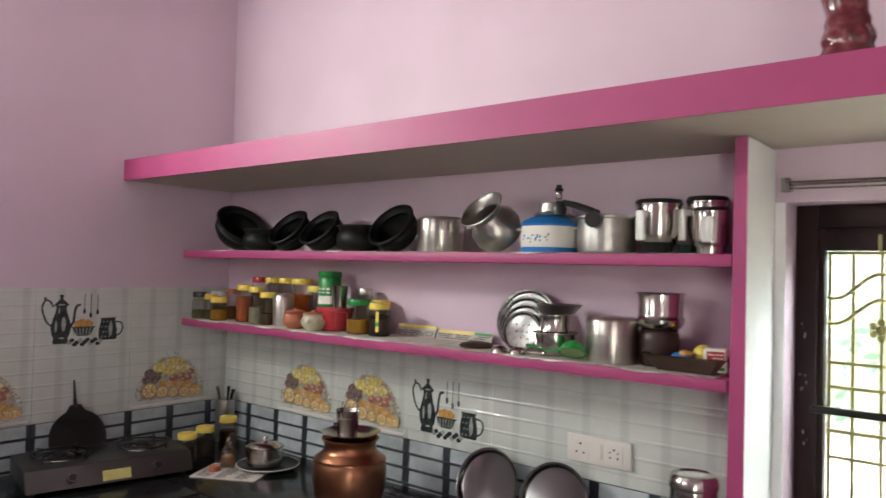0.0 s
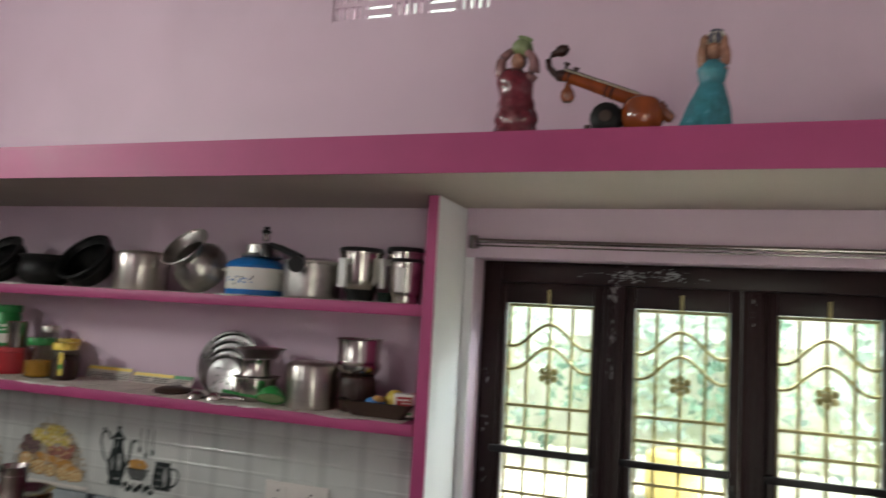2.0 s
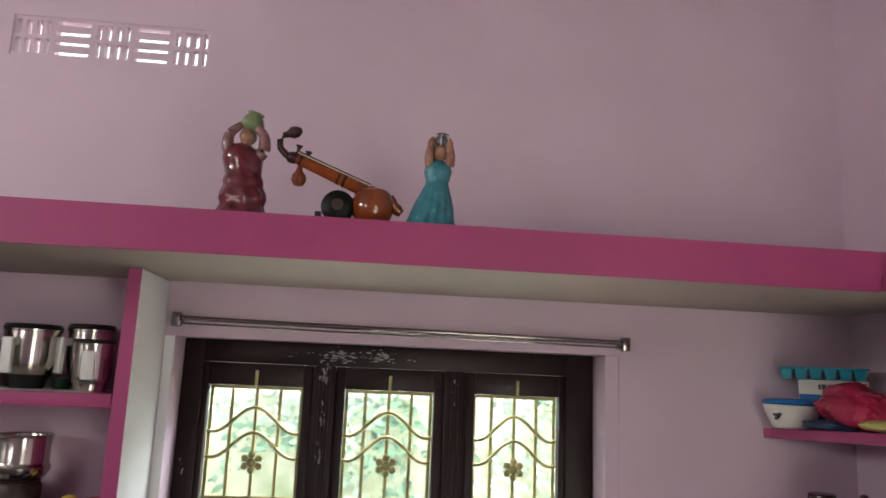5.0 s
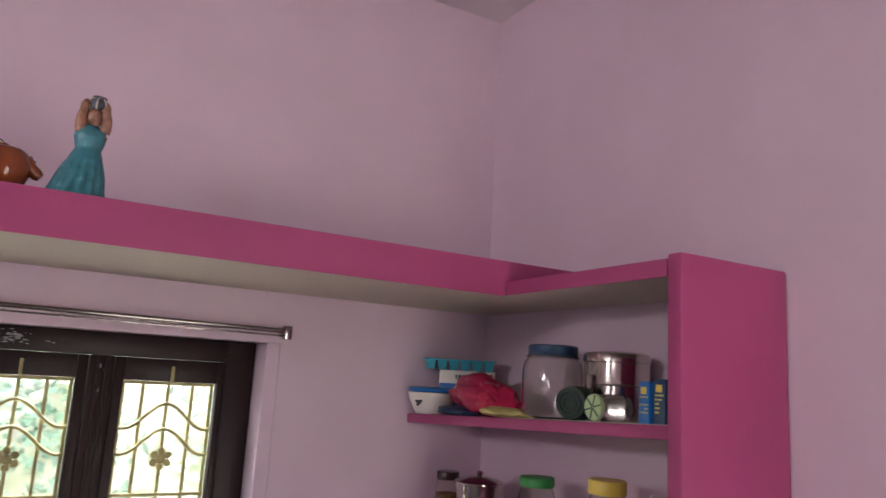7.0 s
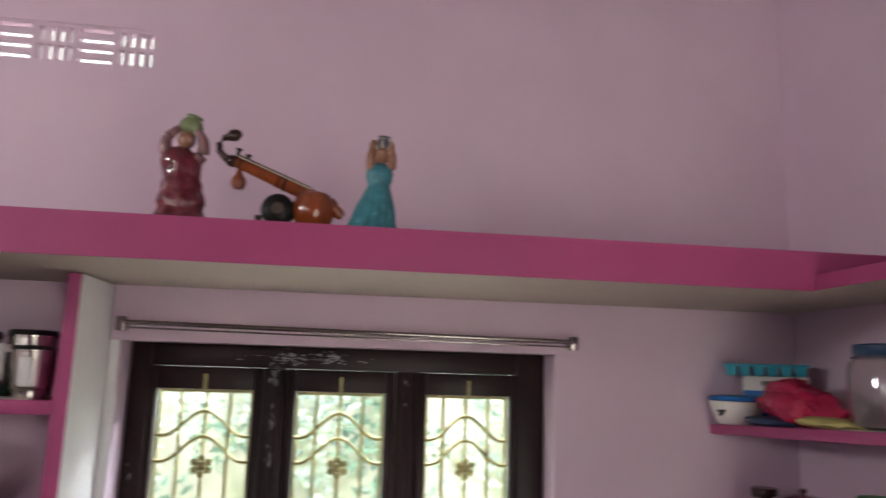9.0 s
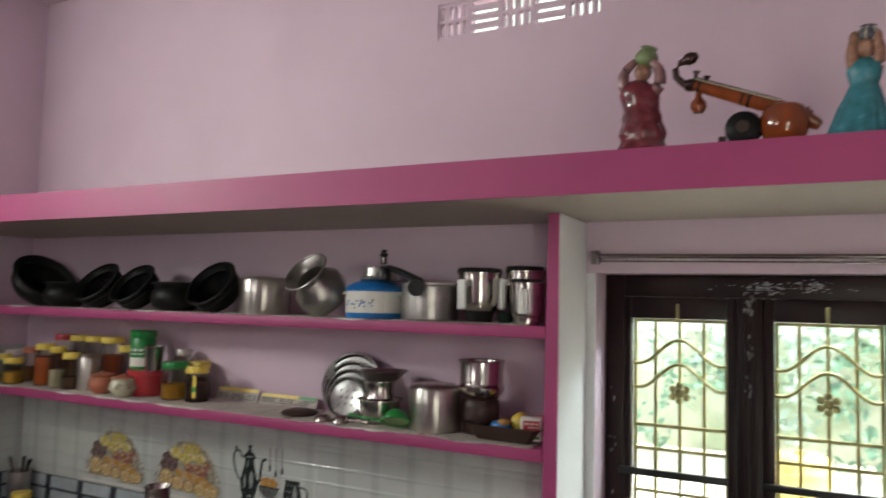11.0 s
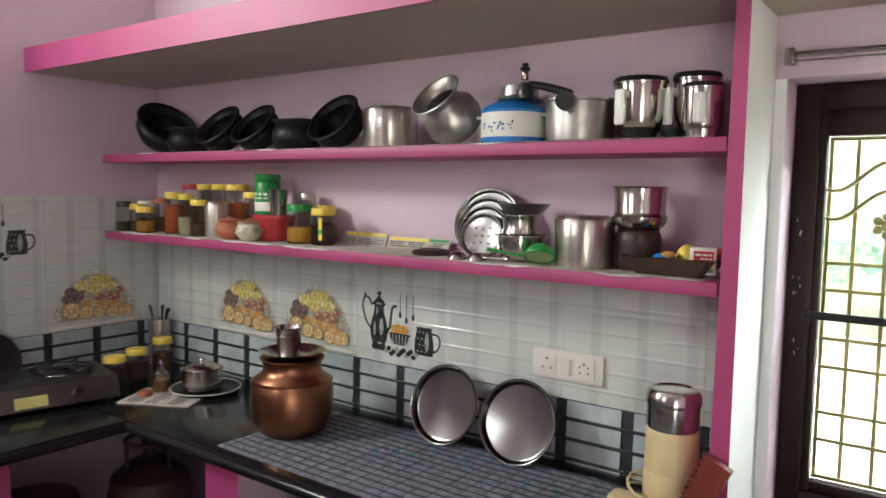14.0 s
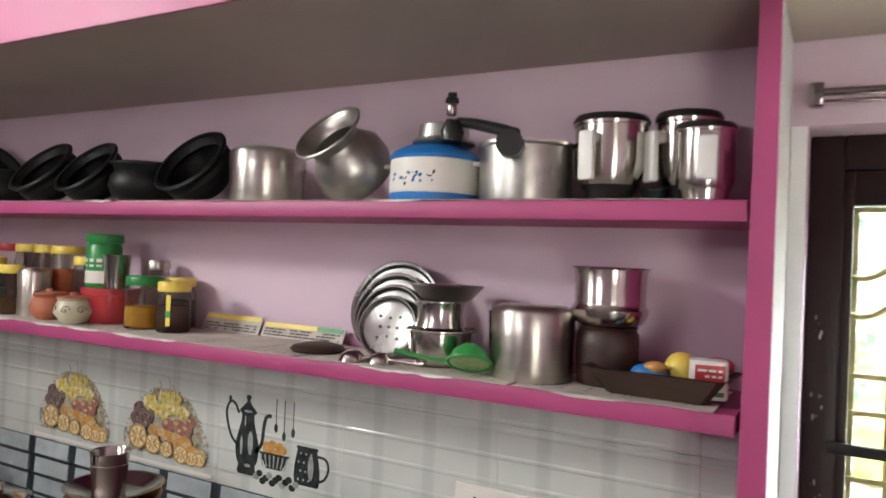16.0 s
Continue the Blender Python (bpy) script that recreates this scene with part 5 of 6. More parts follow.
part("cup", lathe(hollow([(0, 0), (0.045, 0), (0.047, 0.004), (0.050, 0.215), (0.053, 0.218)], 0.0015), 36), DULLSTEEL, hd)
rs = random.Random(2)
for k in range(6):
    a = rs.uniform(0, 6.28)
    part("spoon", tube([(0.02 * math.cos(a), 0.02 * math.sin(a), 0.01), (0.034 * math.cos(a), 0.034 * math.sin(a), 0.23), (0.045 * math.cos(a), 0.045 * math.sin(a), rs.uniform(0.255, 0.29))], [0.003, 0.004, 0.008], 8), rs.choice((IRON, STEEL)), hd)

# stove on the side worktop
SV = pose(-3.25, 1.895, C - 0.001, 0, 0, -12)
stv = thing("gas_stove", "two-burner gas stove with grey steel front panel", "gas stove", SV)
bm = bmesh.new()
vs = box(bm, -0.165, -0.325, 0.020, 0.185, 0.325, 0.098, bevel=0.004)
for v in bm.verts:
    if v.co.x > 0.1 and v.co.z > 0.06:
        v.co.x -= 0.035
part("body", bm, BAKELITE, stv, "black glossy stove body")
bm = bmesh.new()
vs = box(bm, 0.186, -0.322, 0.018, 0.190, 0.322, 0.096, bevel=0.001)
for v in bm.verts:
    if v.co.z > 0.06:
        v.co.x -= 0.034
part("front_panel", bm, STOVESTEEL, stv, "grey steel front panel")
for y in (-0.16, 0.17):
    kn = part("knob", lathe([(0, 0), (0.021, 0), (0.020, 0.006), (0.016, 0.008), (0.015, 0.024), (0, 0.025)], 28, m=Matrix.Translation((0.174, y, 0.055)) @ pose(0, 0, 0, 0, 66, 0)), BAKELITE, stv)
    part("knob_ring", lathe([(0.0155, 0.010), (0.0175, 0.010), (0.0175, 0.017), (0.0155, 0.017), (0.0155, 0.010)], 28, m=Matrix.Translation((0.174, y, 0.055)) @ pose(0, 0, 0, 0, 66, 0)), STEEL, kn)
bm = bmesh.new()
vs = box(bm, 0.1885, -0.045, 0.028, 0.1905, 0.065, 0.066)
for v in bm.verts:
    v.co.x -= 0.004 + max(0, (v.co.z - 0.028)) * 0.43 - 0.0036
part("sticker", bm, STICKER, stv, "pale yellow sticker with unreadable print")
for y in (-0.165, 0.165):
    br = part("burner", lathe([(0, 0.098), (0.050, 0.098), (0.052, 0.104), (0.030, 0.108), (0.030, 0.118), (0.022, 0.122), (0, 0.122)], 32, m=Matrix.Translation((-0.02, y, 0))), IRON, stv)
    sup = bmesh.new()
    for k in range(4):
        a = radians(45 + 90 * k)
        tube([(-0.02 + 0.045 * math.cos(a), y + 0.045 * math.sin(a), 0.126), (-0.02 + 0.11 * math.cos(a), y + 0.11 * math.sin(a), 0.126), (-0.02 + 0.115 * math.cos(a), y + 0.115 * math.sin(a), 0.098)], 0.004, 8, sup)
    lathe([(0.108, 0.110), (0.114, 0.110), (0.114, 0.116), (0.108, 0.116), (0.108, 0.110)], 36, sup, Matrix.Translation((-0.02, y, 0)))
    part("pan_support", sup, IRON, stv)
    part("drip_ring", lathe([(0.058, 0.0985), (0.085, 0.0985), (0.082, 0.103), (0.060, 0.103), (0.058, 0.0985)], 36, m=Matrix.Translation((-0.02, y, 0))), CHROME, stv)
for x, y in ((-0.14, -0.29), (-0.14, 0.29), (0.15, -0.29), (0.15, 0.29)):
    part("foot", lathe([(0, 0.001), (0.014, 0.001), (0.012, 0.021), (0, 0.021)], 16, m=Matrix.Translation((x, y, 0))), BAKELITE, stv)
tw = thing("black_griddle", "black iron griddle pan leaning on the tiles behind the stove", "griddle", axis_pose(-3.475, 1.885, C + 0.16, (0.94, -0.06, 0.25)))
part("pan_disc", lathe([(0, 0), (0.115, 0.002), (0.128, 0.010), (0.124, 0.012), (0.11, 0.006), (0, 0.004)], 44), IRON, tw)
hm = bmesh.new()
vsh = [(-0.075, 0.075), (0.075, 0.075), (0.022, 0.150), (-0.022, 0.150)]
fr = [hm.verts.new((-y, x, 0.013)) for x, y in vsh]
bk_ = [hm.verts.new((-y, x, 0.003)) for x, y in vsh]
hm.faces.new(fr), hm.faces.new(bk_[::-1])
for i in range(4):
    hm.faces.new((fr[i], fr[(i + 1) % 4], bk_[(i + 1) % 4], bk_[i]))
bmesh.ops.recalc_face_normals(hm, faces=hm.faces)
part("handle_plate", hm, IRON, tw)
part("griddle_handle", tube([(-0.14, 0, 0.008), (-0.20, 0, 0.010), (-0.26, 0, 0.012)], [0.011, 0.006, 0.004], 10), IRON, tw)
# turn the griddle so that its handle points up
tw.matrix_basis = Matrix.Translation((-3.480, 1.885, 0)) @ pose(0, 0, 0, 0, 76, 0)
rest(tw, C - 0.001)

# ---- under the worktop ----
cy = thing("gas_cylinder", "dark red cooking-gas cylinder under the worktop corner", "gas cylinder", pose(-2.93, 2.25, 0))
part("body", lathe([(0, 0.02), (0.12, 0.02), (0.158, 0.06), (0.160, 0.40), (0.145, 0.48), (0.08, 0.53), (0.03, 0.54), (0, 0.54)], 48), CYL, cy)
part("foot_ring", lathe([(0.115, 0.0), (0.121, 0.0), (0.121, 0.05), (0.115, 0.05), (0.115, 0.0)], 40), CYL, cy)
for k in range(3):
    a = radians(120 * k + 20)
    part("guard_leg", tube([(0.09 * math.cos(a), 0.09 * math.sin(a), 0.515), (0.09 * math.cos(a), 0.09 * math.sin(a), 0.62)], 0.009, 8), CYL, cy)
part("guard_ring", tube([(0.09 * math.cos(radians(10 * k)), 0.09 * math.sin(radians(10 * k)), 0.62) for k in range(37)], 0.010, 8), CYL, cy)
part("regulator", lathe([(0, 0.54), (0.022, 0.54), (0.024, 0.60), (0.030, 0.605), (0.030, 0.625), (0, 0.63)], 20), BAKELITE, cy)
bu = thing("purple_bucket", "purple plastic bucket on the floor under the worktop", "bucket", pose(-3.10, 1.87, 0))
part("body", lathe(hollow([(0, 0), (0.12, 0), (0.125, 0.01), (0.155, 0.42), (0.162, 0.43)], 0.003), 44), PURPLE, bu)
part("lid", lathe([(0, 0.4315), (0.160, 0.4315), (0.165, 0.436), (0.160, 0.45), (0.12, 0.456), (0, 0.456)], 44), PURPLE, bu)
bn = thing("dark_bin", "dark covered vessel standing under the stove worktop", "vessel", pose(-3.05, 1.30, 0))
part("body", lathe([(0, 0), (0.16, 0), (0.19, 0.03), (0.20, 0.45), (0.185, 0.52), (0.10, 0.56), (0, 0.565)], 44), BAKELITE, bn)
for x, y, R, h, g in ((-2.06, 2.27, 0.058, 0.215, DULLSTEEL), (-1.90, 2.26, 0.066, 0.175, STEEL), (-1.735, 2.26, 0.055, 0.195, STEEL), (-1.40, 2.27, 0.060, 0.18, STEEL)):
    tin(x, y, R, h, 0.396, "steel storage can on the low shelf", g, "steel storage cans")
tin(-1.565, 2.28, 0.058, 0.20, 0.396, "brown storage can on the low shelf", TERRA, "steel storage cans")
tin(-2.00, 2.46, 0.085, 0.24, 0.396, "dark green storage can at the back of the low shelf", GREEN, "steel storage cans")

# ---- ornaments on the loft ----
def figurine(x, y, spin, mats, label, slim):
    """A standing water-carrier in simple turned forms, pot on head, both arms raised."""
    bm = bmesh.new()
    if slim:
        prof = [(0, 0), (0.058, 0), (0.059, 0.006), (0.056, 0.018), (0.050, 0.045), (0.041, 0.078), (0.032, 0.102), (0.027, 0.116), (0.031, 0.130), (0.034, 0.146), (0.031, 0.158), (0.020, 0.168), (0.011, 0.174)]
    else:
        prof = [(0, 0), (0.060, 0), (0.061, 0.008), (0.054, 0.020), (0.051, 0.030), (0.056, 0.044), (0.053, 0.058), (0.046, 0.074), (0.048, 0.088), (0.042, 0.104), (0.045, 0.124), (0.048, 0.144), (0.043, 0.160), (0.027, 0.174), (0.014, 0.180)]
    dense = []
    for (ra, za), (rb, zb_) in zip(prof, prof[1:]):
        dense += [(ra, za), ((ra + rb) / 2, (za + zb_) / 2)]
    lathe(dense + [prof[-1], (0, prof[-1][1] + 0.001)], 64, bm)
    for v in bm.verts:
        a, h = math.atan2(v.co.y, v.co.x), v.co.z
        skirt = max(0, 1 - h / (0.105 if slim else 0.15))
        f = 1 + (0.055 if slim else 0.025) * math.sin(a * (16 if slim else 9) + h * (4 if slim else 38)) * min(1, skirt * 1.6) * (1 if h > 0.012 else 0.3)
        f += 0.045 * noise.noise(v.co * 38)
        v.co.x, v.co.y = v.co.x * f, v.co.y * f * 0.82
        v.co.x += (0.016 * math.sin(h * 10) if slim else 0.009 * math.sin(h * 17 + 0.6)) - (0.0 if slim else 0.003)
    cx = 0.018 if slim else 0.006
    hz_ = 0.190 if slim else 0.196
    blob(bm, (cx, -0.008, hz_), 0.018, 0.018, 0.021, 1, seg=20)
    blob(bm, (cx, 0.004, hz_ + 0.004), 0.021, 0.018, 0.022, 4, seg=20)
    pr = 0.021 if slim else 0.028
    pz = hz_ + 0.016
    tilt = Matrix.Translation((cx + 0.004, 0, pz)) @ pose(0, 0, 0, 0, 4 if slim else 14, 0)
    lathe([(0, 0), (pr * 0.55, 0), (pr * 0.95, pr * 0.35), (pr, pr * 0.8), (pr * 0.78, pr * 1.25), (pr * 0.56, pr * 1.42), (pr * 0.72, pr * 1.66), (pr * 0.60, pr * 1.68), (0, pr * 1.5)], 28, bm, tilt, 2)
    if slim:
        for k in range(7):
            a = radians(k * 360 / 7)
            tube([tuple(tilt @ Vector((pr * r * math.cos(a), pr * r * math.sin(a), pr * z))) for r, z in ((0.7, 0.1), (1.0, 0.42), (1.04, 0.8), (0.82, 1.25), (0.62, 1.42))], 0.0022, 6, bm, 3)
    for s_ in (-1, 1):
        reach = 0.026 if slim else 0.043
        pts = [Vector((cx + s_ * 0.012, 0.0, 0.140)), Vector((cx + s_ * reach * 0.90, -0.008, 0.160)), Vector((cx + s_ * reach, -0.013, 0.184)), Vector((cx + s_ * reach * 0.86, -0.013, 0.203)), Vector((cx + s_ * 0.022, -0.010, 0.219)), Vector((cx + s_ * 0.014, -0.008, 0.226))]
        smooth = []
        for k in range(len(pts) - 1):
            p0, p1, p2, p3 = pts[max(k - 1, 0)], pts[k], pts[k + 1], pts[min(k + 2, len(pts) - 1)]
            for u in (0, 0.25, 0.5, 0.75):
                smooth.append(tuple(0.5 * (2 * p1 + (p2 - p0) * u + (2 * p0 - 5 * p1 + 4 * p2 - p3) * u * u + (3 * p1 - p0 - 3 * p2 + p3) * u ** 3)))
        n = len(smooth)
        tube(smooth, [(0.0140 if slim else 0.0175) - (0.0075 if slim else 0.0100) * k / n for k in range(n)], 14, bm, 1 if slim else 3)
    ob = mesh_ob("figurine", bm, mats, 60)
    ob.matrix_basis = pose(x, y, LOFT1, 0, 0, spin)
    return tagged(ob, label, "statue", "loft ornaments")


SARI = mk("maroon_glaze", (0.125, 0.014, 0.022), 0.16, var=0.4, scale=40, fine=110, bump=0.25, stain=(0.20, 0.05, 0.06), coat=0.4)
SARIPALE = mk("pale_rose_glaze", (0.21, 0.105, 0.105), 0.2, var=0.4, scale=45, fine=120, bump=0.2, coat=0.3)
BROWNGLAZE = mk("brown_glaze", (0.30, 0.155, 0.10), 0.25, var=0.25, scale=60, bump=0.1)
GREENGLAZE = mk("pale_green_glaze", (0.20, 0.26, 0.12), 0.25, var=0.2, scale=40, bump=0.1)
TEALGLAZE = mk("teal_glaze", (0.04, 0.20, 0.24), 0.25, var=0.25, scale=40, fine=160, bump=0.25)
GREYGLAZE = mk("grey_blue_glaze", (0.09, 0.09, 0.12), 0.3, var=0.3, scale=60, bump=0.1)
LACQUER = mk("orange_brown_lacquer", (0.21, 0.045, 0.010), 0.15, var=0.25, scale=10, fine=60, bump=0.03, stretch=(3, 1, 1), coat=0.4)
DARKLAC = mk("dark_lacquer", (0.035, 0.012, 0.010), 0.2, var=0.3, scale=20, bump=0.05)
figurine(-0.470, 2.165, 0, [SARI, BROWNGLAZE, GREENGLAZE, SARIPALE, GREYGLAZE], "maroon glazed figurine carrying a green pot on its head", 0)
figurine(-0.020, 2.165, 0, [TEALGLAZE, BROWNGLAZE, GREYGLAZE, GLAZE, GREYGLAZE], "teal glazed figurine carrying a grey pot on its head", 1)
vn = thing("veena_model", "lacquered wooden model veena resting on the loft edge", "ornament", pose(0, 0, 0), "loft ornaments")
VY = 2.165
part("bowl", lathe([(0, 0), (0.026, 0.001), (0.041, 0.010), (0.049, 0.030), (0.051, 0.052), (0.046, 0.074), (0.040, 0.082), (0.034, 0.086), (0, 0.087)], 40, m=Matrix.Translation((-0.158, VY, LOFT1)) @ pose(0, 0, 0, 0, 0, 20)), LACQUER, vn)
part("tail", tube([(-0.122, VY, LOFT1 + 0.062), (-0.108, VY, LOFT1 + 0.052), (-0.096, VY, LOFT1 + 0.040), (-0.088, VY, LOFT1 + 0.034)], [0.022, 0.013, 0.014, 0.009], 14), LACQUER, vn)
part("tail_knob", tube([(-0.108, VY, LOFT1 + 0.060), (-0.104, VY, LOFT1 + 0.070)], [0.006, 0.004], 10), DARKLAC, vn)
NECK = (Vector((-0.160, VY - 0.004, LOFT1 + 0.078)), Vector((-0.350, VY - 0.004, LOFT1 + 0.154)))
part("neck", tube([tuple(NECK[0].lerp(NECK[1], u)) for u in (0, 0.5, 1)], [0.0185, 0.0155, 0.0125], 16), LACQUER, vn)
for u, w in ((0.34, 0.006), (0.42, 0.004), (0.90, 0.006), (0.97, 0.010)):
    p = NECK[0].lerp(NECK[1], u)
    q = p + (NECK[1] - NECK[0]).normalized() * w
    part("neck_band", tube([tuple(p), tuple(q)], 0.0196 - 0.006 * u, 16), DARKLAC, vn)
part("fret_rail", tube([(-0.166, VY - 0.014, LOFT1 + 0.096), (-0.342, VY - 0.014, LOFT1 + 0.166)], 0.0040, 8), DARKLAC, vn, "dark wax fret rail")
part("string_rail", tube([(-0.166, VY - 0.019, LOFT1 + 0.094), (-0.342, VY - 0.017, LOFT1 + 0.164)], 0.0016, 8), GLAZE, vn, "pale taut strings")
part("peg_box", blob(bmesh.new(), (-0.354, VY, LOFT1 + 0.155), 0.018, 0.015, 0.015, seg=20), DARKLAC, vn)
head = [(-0.352 - 0.002, LOFT1 + 0.154), (-0.372, LOFT1 + 0.162), (-0.386, LOFT1 + 0.178), (-0.388, LOFT1 + 0.196), (-0.378, LOFT1 + 0.210), (-0.362, LOFT1 + 0.216)]
part("curved_head", tube([(x, VY, z) for x, z in head], [0.010, 0.009, 0.008, 0.008, 0.008, 0.009], 14), DARKLAC, vn)
part("head_tip", tube([(-0.372, VY, LOFT1 + 0.212), (-0.360, VY, LOFT1 + 0.217), (-0.348, VY, LOFT1 + 0.221), (-0.338, VY, LOFT1 + 0.226)], [0.007, 0.015, 0.014, 0.006], 14), DARKLAC, vn)
for x, z in ((-0.322, 0.150), (-0.345, 0.164)):
    part("peg", tube([(x, VY, LOFT1 + z), (x + 0.003, VY, LOFT1 + z + 0.016), (x + 0.004, VY, LOFT1 + z + 0.022)], [0.004, 0.005, 0.009], 12), DARKLAC, vn)
part("upper_gourd", lathe([(0, 0), (0.012, 0.002), (0.0185, 0.014), (0.017, 0.026), (0.009, 0.036), (0.006, 0.048), (0, 0.050)], 24, m=Matrix.Translation((-0.337, VY, LOFT1 + 0.086))), LACQUER, vn)
gd = part("resting_gourd", lathe([(0, 0), (0.030, 0.002), (0.039, 0.012), (0.040, 0.024), (0.036, 0.038), (0.024, 0.046), (0, 0.048)], 40, m=Matrix.Translation((-0.240, VY + 0.014, LOFT1 + 0.0402)) @ pose(0, 0, 0, 90)), BLACKCLAY, vn, "dark hollow gourd on its side")
part("gourd_eye", lathe([(0, 0), (0.013, 0), (0.014, 0.003), (0, 0.004)], 24, m=Matrix.Translation((-0.240, VY - 0.0335, LOFT1 + 0.040)) @ pose(0, 0, 0, 90)), OLDWOOD, gd)
part("prop", boxed(-0.293, VY - 0.012, LOFT1, -0.278, VY + 0.012, LOFT1 + 0.026, bevel=0.002), OLDWOOD, vn)

# ---- side shelf things ----
def on_side(y):
    return side_z(y) + 0.0015


bm = bmesh.new()
box(bm, 1.112, 1.50, 0, 1.40, 2.10, 0.0012)
for v in bm.verts:
    v.co.z += side_z(v.co.y) + 0.0002
tagged(mesh_ob("newspaper_sheet", bm, PAPER), "plain paper sheet lining the side shelf", "newspaper", "shelf lining")

wb = thing("white_bowl", "white bowl with dark flower mark and blue lid", "bowl", pose(1.165, 2.612, on_side(2.612)))
part("bowl_body", lathe(hollow([(0, 0), (0.050, 0), (0.058, 0.006), (0.078, 0.050), (0.084, 0.070), (0.087, 0.072)], 0.002), 44), IVORY, wb)
part("lid", lathe([(0, 0.0722), (0.080, 0.0722), (0.085, 0.075), (0.080, 0.086), (0.05, 0.090), (0.02, 0.086), (0, 0.087)], 44), BLUE, wb, "blue snap lid")
fm = bmesh.new()
for k in range(6):
    a = radians(205 + 4 * rs.uniform(-2, 2))
    p = Vector((0.0735 * math.cos(a), 0.0735 * math.sin(a), 0.043 + rs.uniform(-0.013, 0.013)))
    blob(fm, tuple(p), 0.006, 0.006, 0.005, seg=8)
part("flower_mark", fm, INK, wb)
bx = thing("carton", "small blue and white printed carton standing in the corner", "carton", pose(1.285, 2.585, on_side(2.585), 0, 0, -33))
part("box_body", boxed(-0.095, -0.03, 0, 0.095, 0.03, 0.150, bevel=0.002), IVORY, bx)
part("blue_panel", boxed(-0.094, -0.0312, 0.004, -0.025, -0.0303, 0.105), BLUE, bx)
part("red_panel", boxed(0.050, -0.0312, 0.118, 0.090, -0.0303, 0.142), RED, bx)
lb2 = bmesh.new()
label_bars(lb2, -0.04, 0.112, 0.04, 0.146, -0.0306, 1, random.Random(31), fill=1.0)
label_bars(lb2, -0.02, 0.05, 0.08, 0.10, -0.0306, 3, random.Random(32), fill=0.8)
tagged(part("small_print", lb2, INK, bx), kind="stuff")
it = thing("ice_tray", "teal plastic ice tray laid on top of a carton", "ice tray", pose(1.258, 2.592, on_side(2.585) + 0.151, 0, 0, -31))
part("tray_top", boxed(-0.125, -0.048, 0.030, 0.125, 0.048, 0.036, bevel=0.002), TEAL, it)
for i in range(6):
    for j in range(2):
        bm = bmesh.new()
        vs = box(bm, -0.118 + 0.040 * i, -0.043 + 0.044 * j, 0, -0.118 + 0.040 * i + 0.034, -0.043 + 0.044 * j + 0.040, 0.0298)
        for v in vs:
            if v.co.z < 0.01:
                c = Vector((-0.118 + 0.040 * i + 0.017, -0.043 + 0.044 * j + 0.020, 0))
                v.co.x, v.co.y = c.x + (v.co.x - c.x) * 0.75, c.y + (v.co.y - c.y) * 0.75
        part("ice_cell", bm, TEAL, it)
bg = thing("polythene_bag", "crumpled crimson polythene bag on the side shelf", "bag", pose(1.222, 2.365, on_side(2.365)))
bm = bmesh.new()
bmesh.ops.create_icosphere(bm, subdivisions=4, radius=1.0)
for v in bm.verts:
    n = v.co.copy()
    k = 1 + 0.28 * noise.noise(n * 1.7 + Vector((4, 0, 0))) + 0.16 * abs(noise.noise(n * 4.2)) + 0.08 * abs(noise.noise(n * 9))
    v.co = Vector((n.x * 0.066 * k, n.y * 0.165 * k * (1 - 0.25 * n.z), 0.060 + n.z * 0.060 * k + 0.020 * n.y))
    v.co.z = max(v.co.z, 0.0)
part("bag_body", bm, REDBAG, bg)
for k, (mm, yy, lab) in enumerate(((NAVY, 2.46, "dark blue folded cloth under a bag"), (STICKER, 2.20, "yellow and grey folded cloth under a bag"))):
    cl = thing("folded_cloth", lab, "cloth", pose(1.185, yy, on_side(yy)))
    bm = bmesh.new()
    bmesh.ops.create_icosphere(bm, subdivisions=3, radius=1.0)
    for v in bm.verts:
        n = v.co.copy()
        kk = 1 + 0.3 * noise.noise(n * 2 + Vector((k * 5, 0, 0)))
        v.co = Vector((n.x * 0.05 * kk, n.y * 0.12 * kk, max(0, 0.012 + n.z * 0.016 * kk)))
    part("fold", bm, mm, cl)
pj = thing("plastic_jar", "large clear plastic jar with a navy screw lid", "jar", pose(1.262, 2.085, on_side(2.085)))
part("jar_body", lathe(hollow([(0, 0), (0.074, 0), (0.084, 0.009), (0.087, 0.026), (0.087, 0.136), (0.082, 0.158), (0.070, 0.172), (0.068, 0.182)], 0.003), 56), GLASS, pj)
part("neck_ring", lathe([(0.069, 0.171), (0.076, 0.172), (0.077, 0.176), (0.069, 0.177), (0.069, 0.171)], 48), GLASS, pj)
part("lid", lathe([(0, 0.179), (0.070, 0.179), (0.072, 0.182), (0.072, 0.204), (0.068, 0.208), (0, 0.209)], 48), NAVY, pj, "ribbed navy screw lid")
tf = thing("tiffin_box", "two-tier round steel tiffin box on the side shelf", "tiffin box", pose(1.324, 1.888, on_side(1.888)))
part("lower_tier", lathe([(0, 0), (0.082, 0), (0.086, 0.005), (0.086, 0.092), (0.089, 0.095), (0, 0.095)], 56), STEEL, tf)
part("upper_tier", lathe([(0, 0.0955), (0.089, 0.0955), (0.087, 0.100), (0.087, 0.152), (0.089, 0.154), (0, 0.154)], 56), STEEL, tf)
part("lid", lathe([(0, 0.1545), (0.090, 0.1545), (0.090, 0.168), (0.084, 0.178), (0.062, 0.183), (0, 0.184)], 56), STEEL, tf)
part("clip", boxed(-0.097, -0.011, 0.066, -0.0895, 0.011, 0.120, bevel=0.003), STEEL, tf)


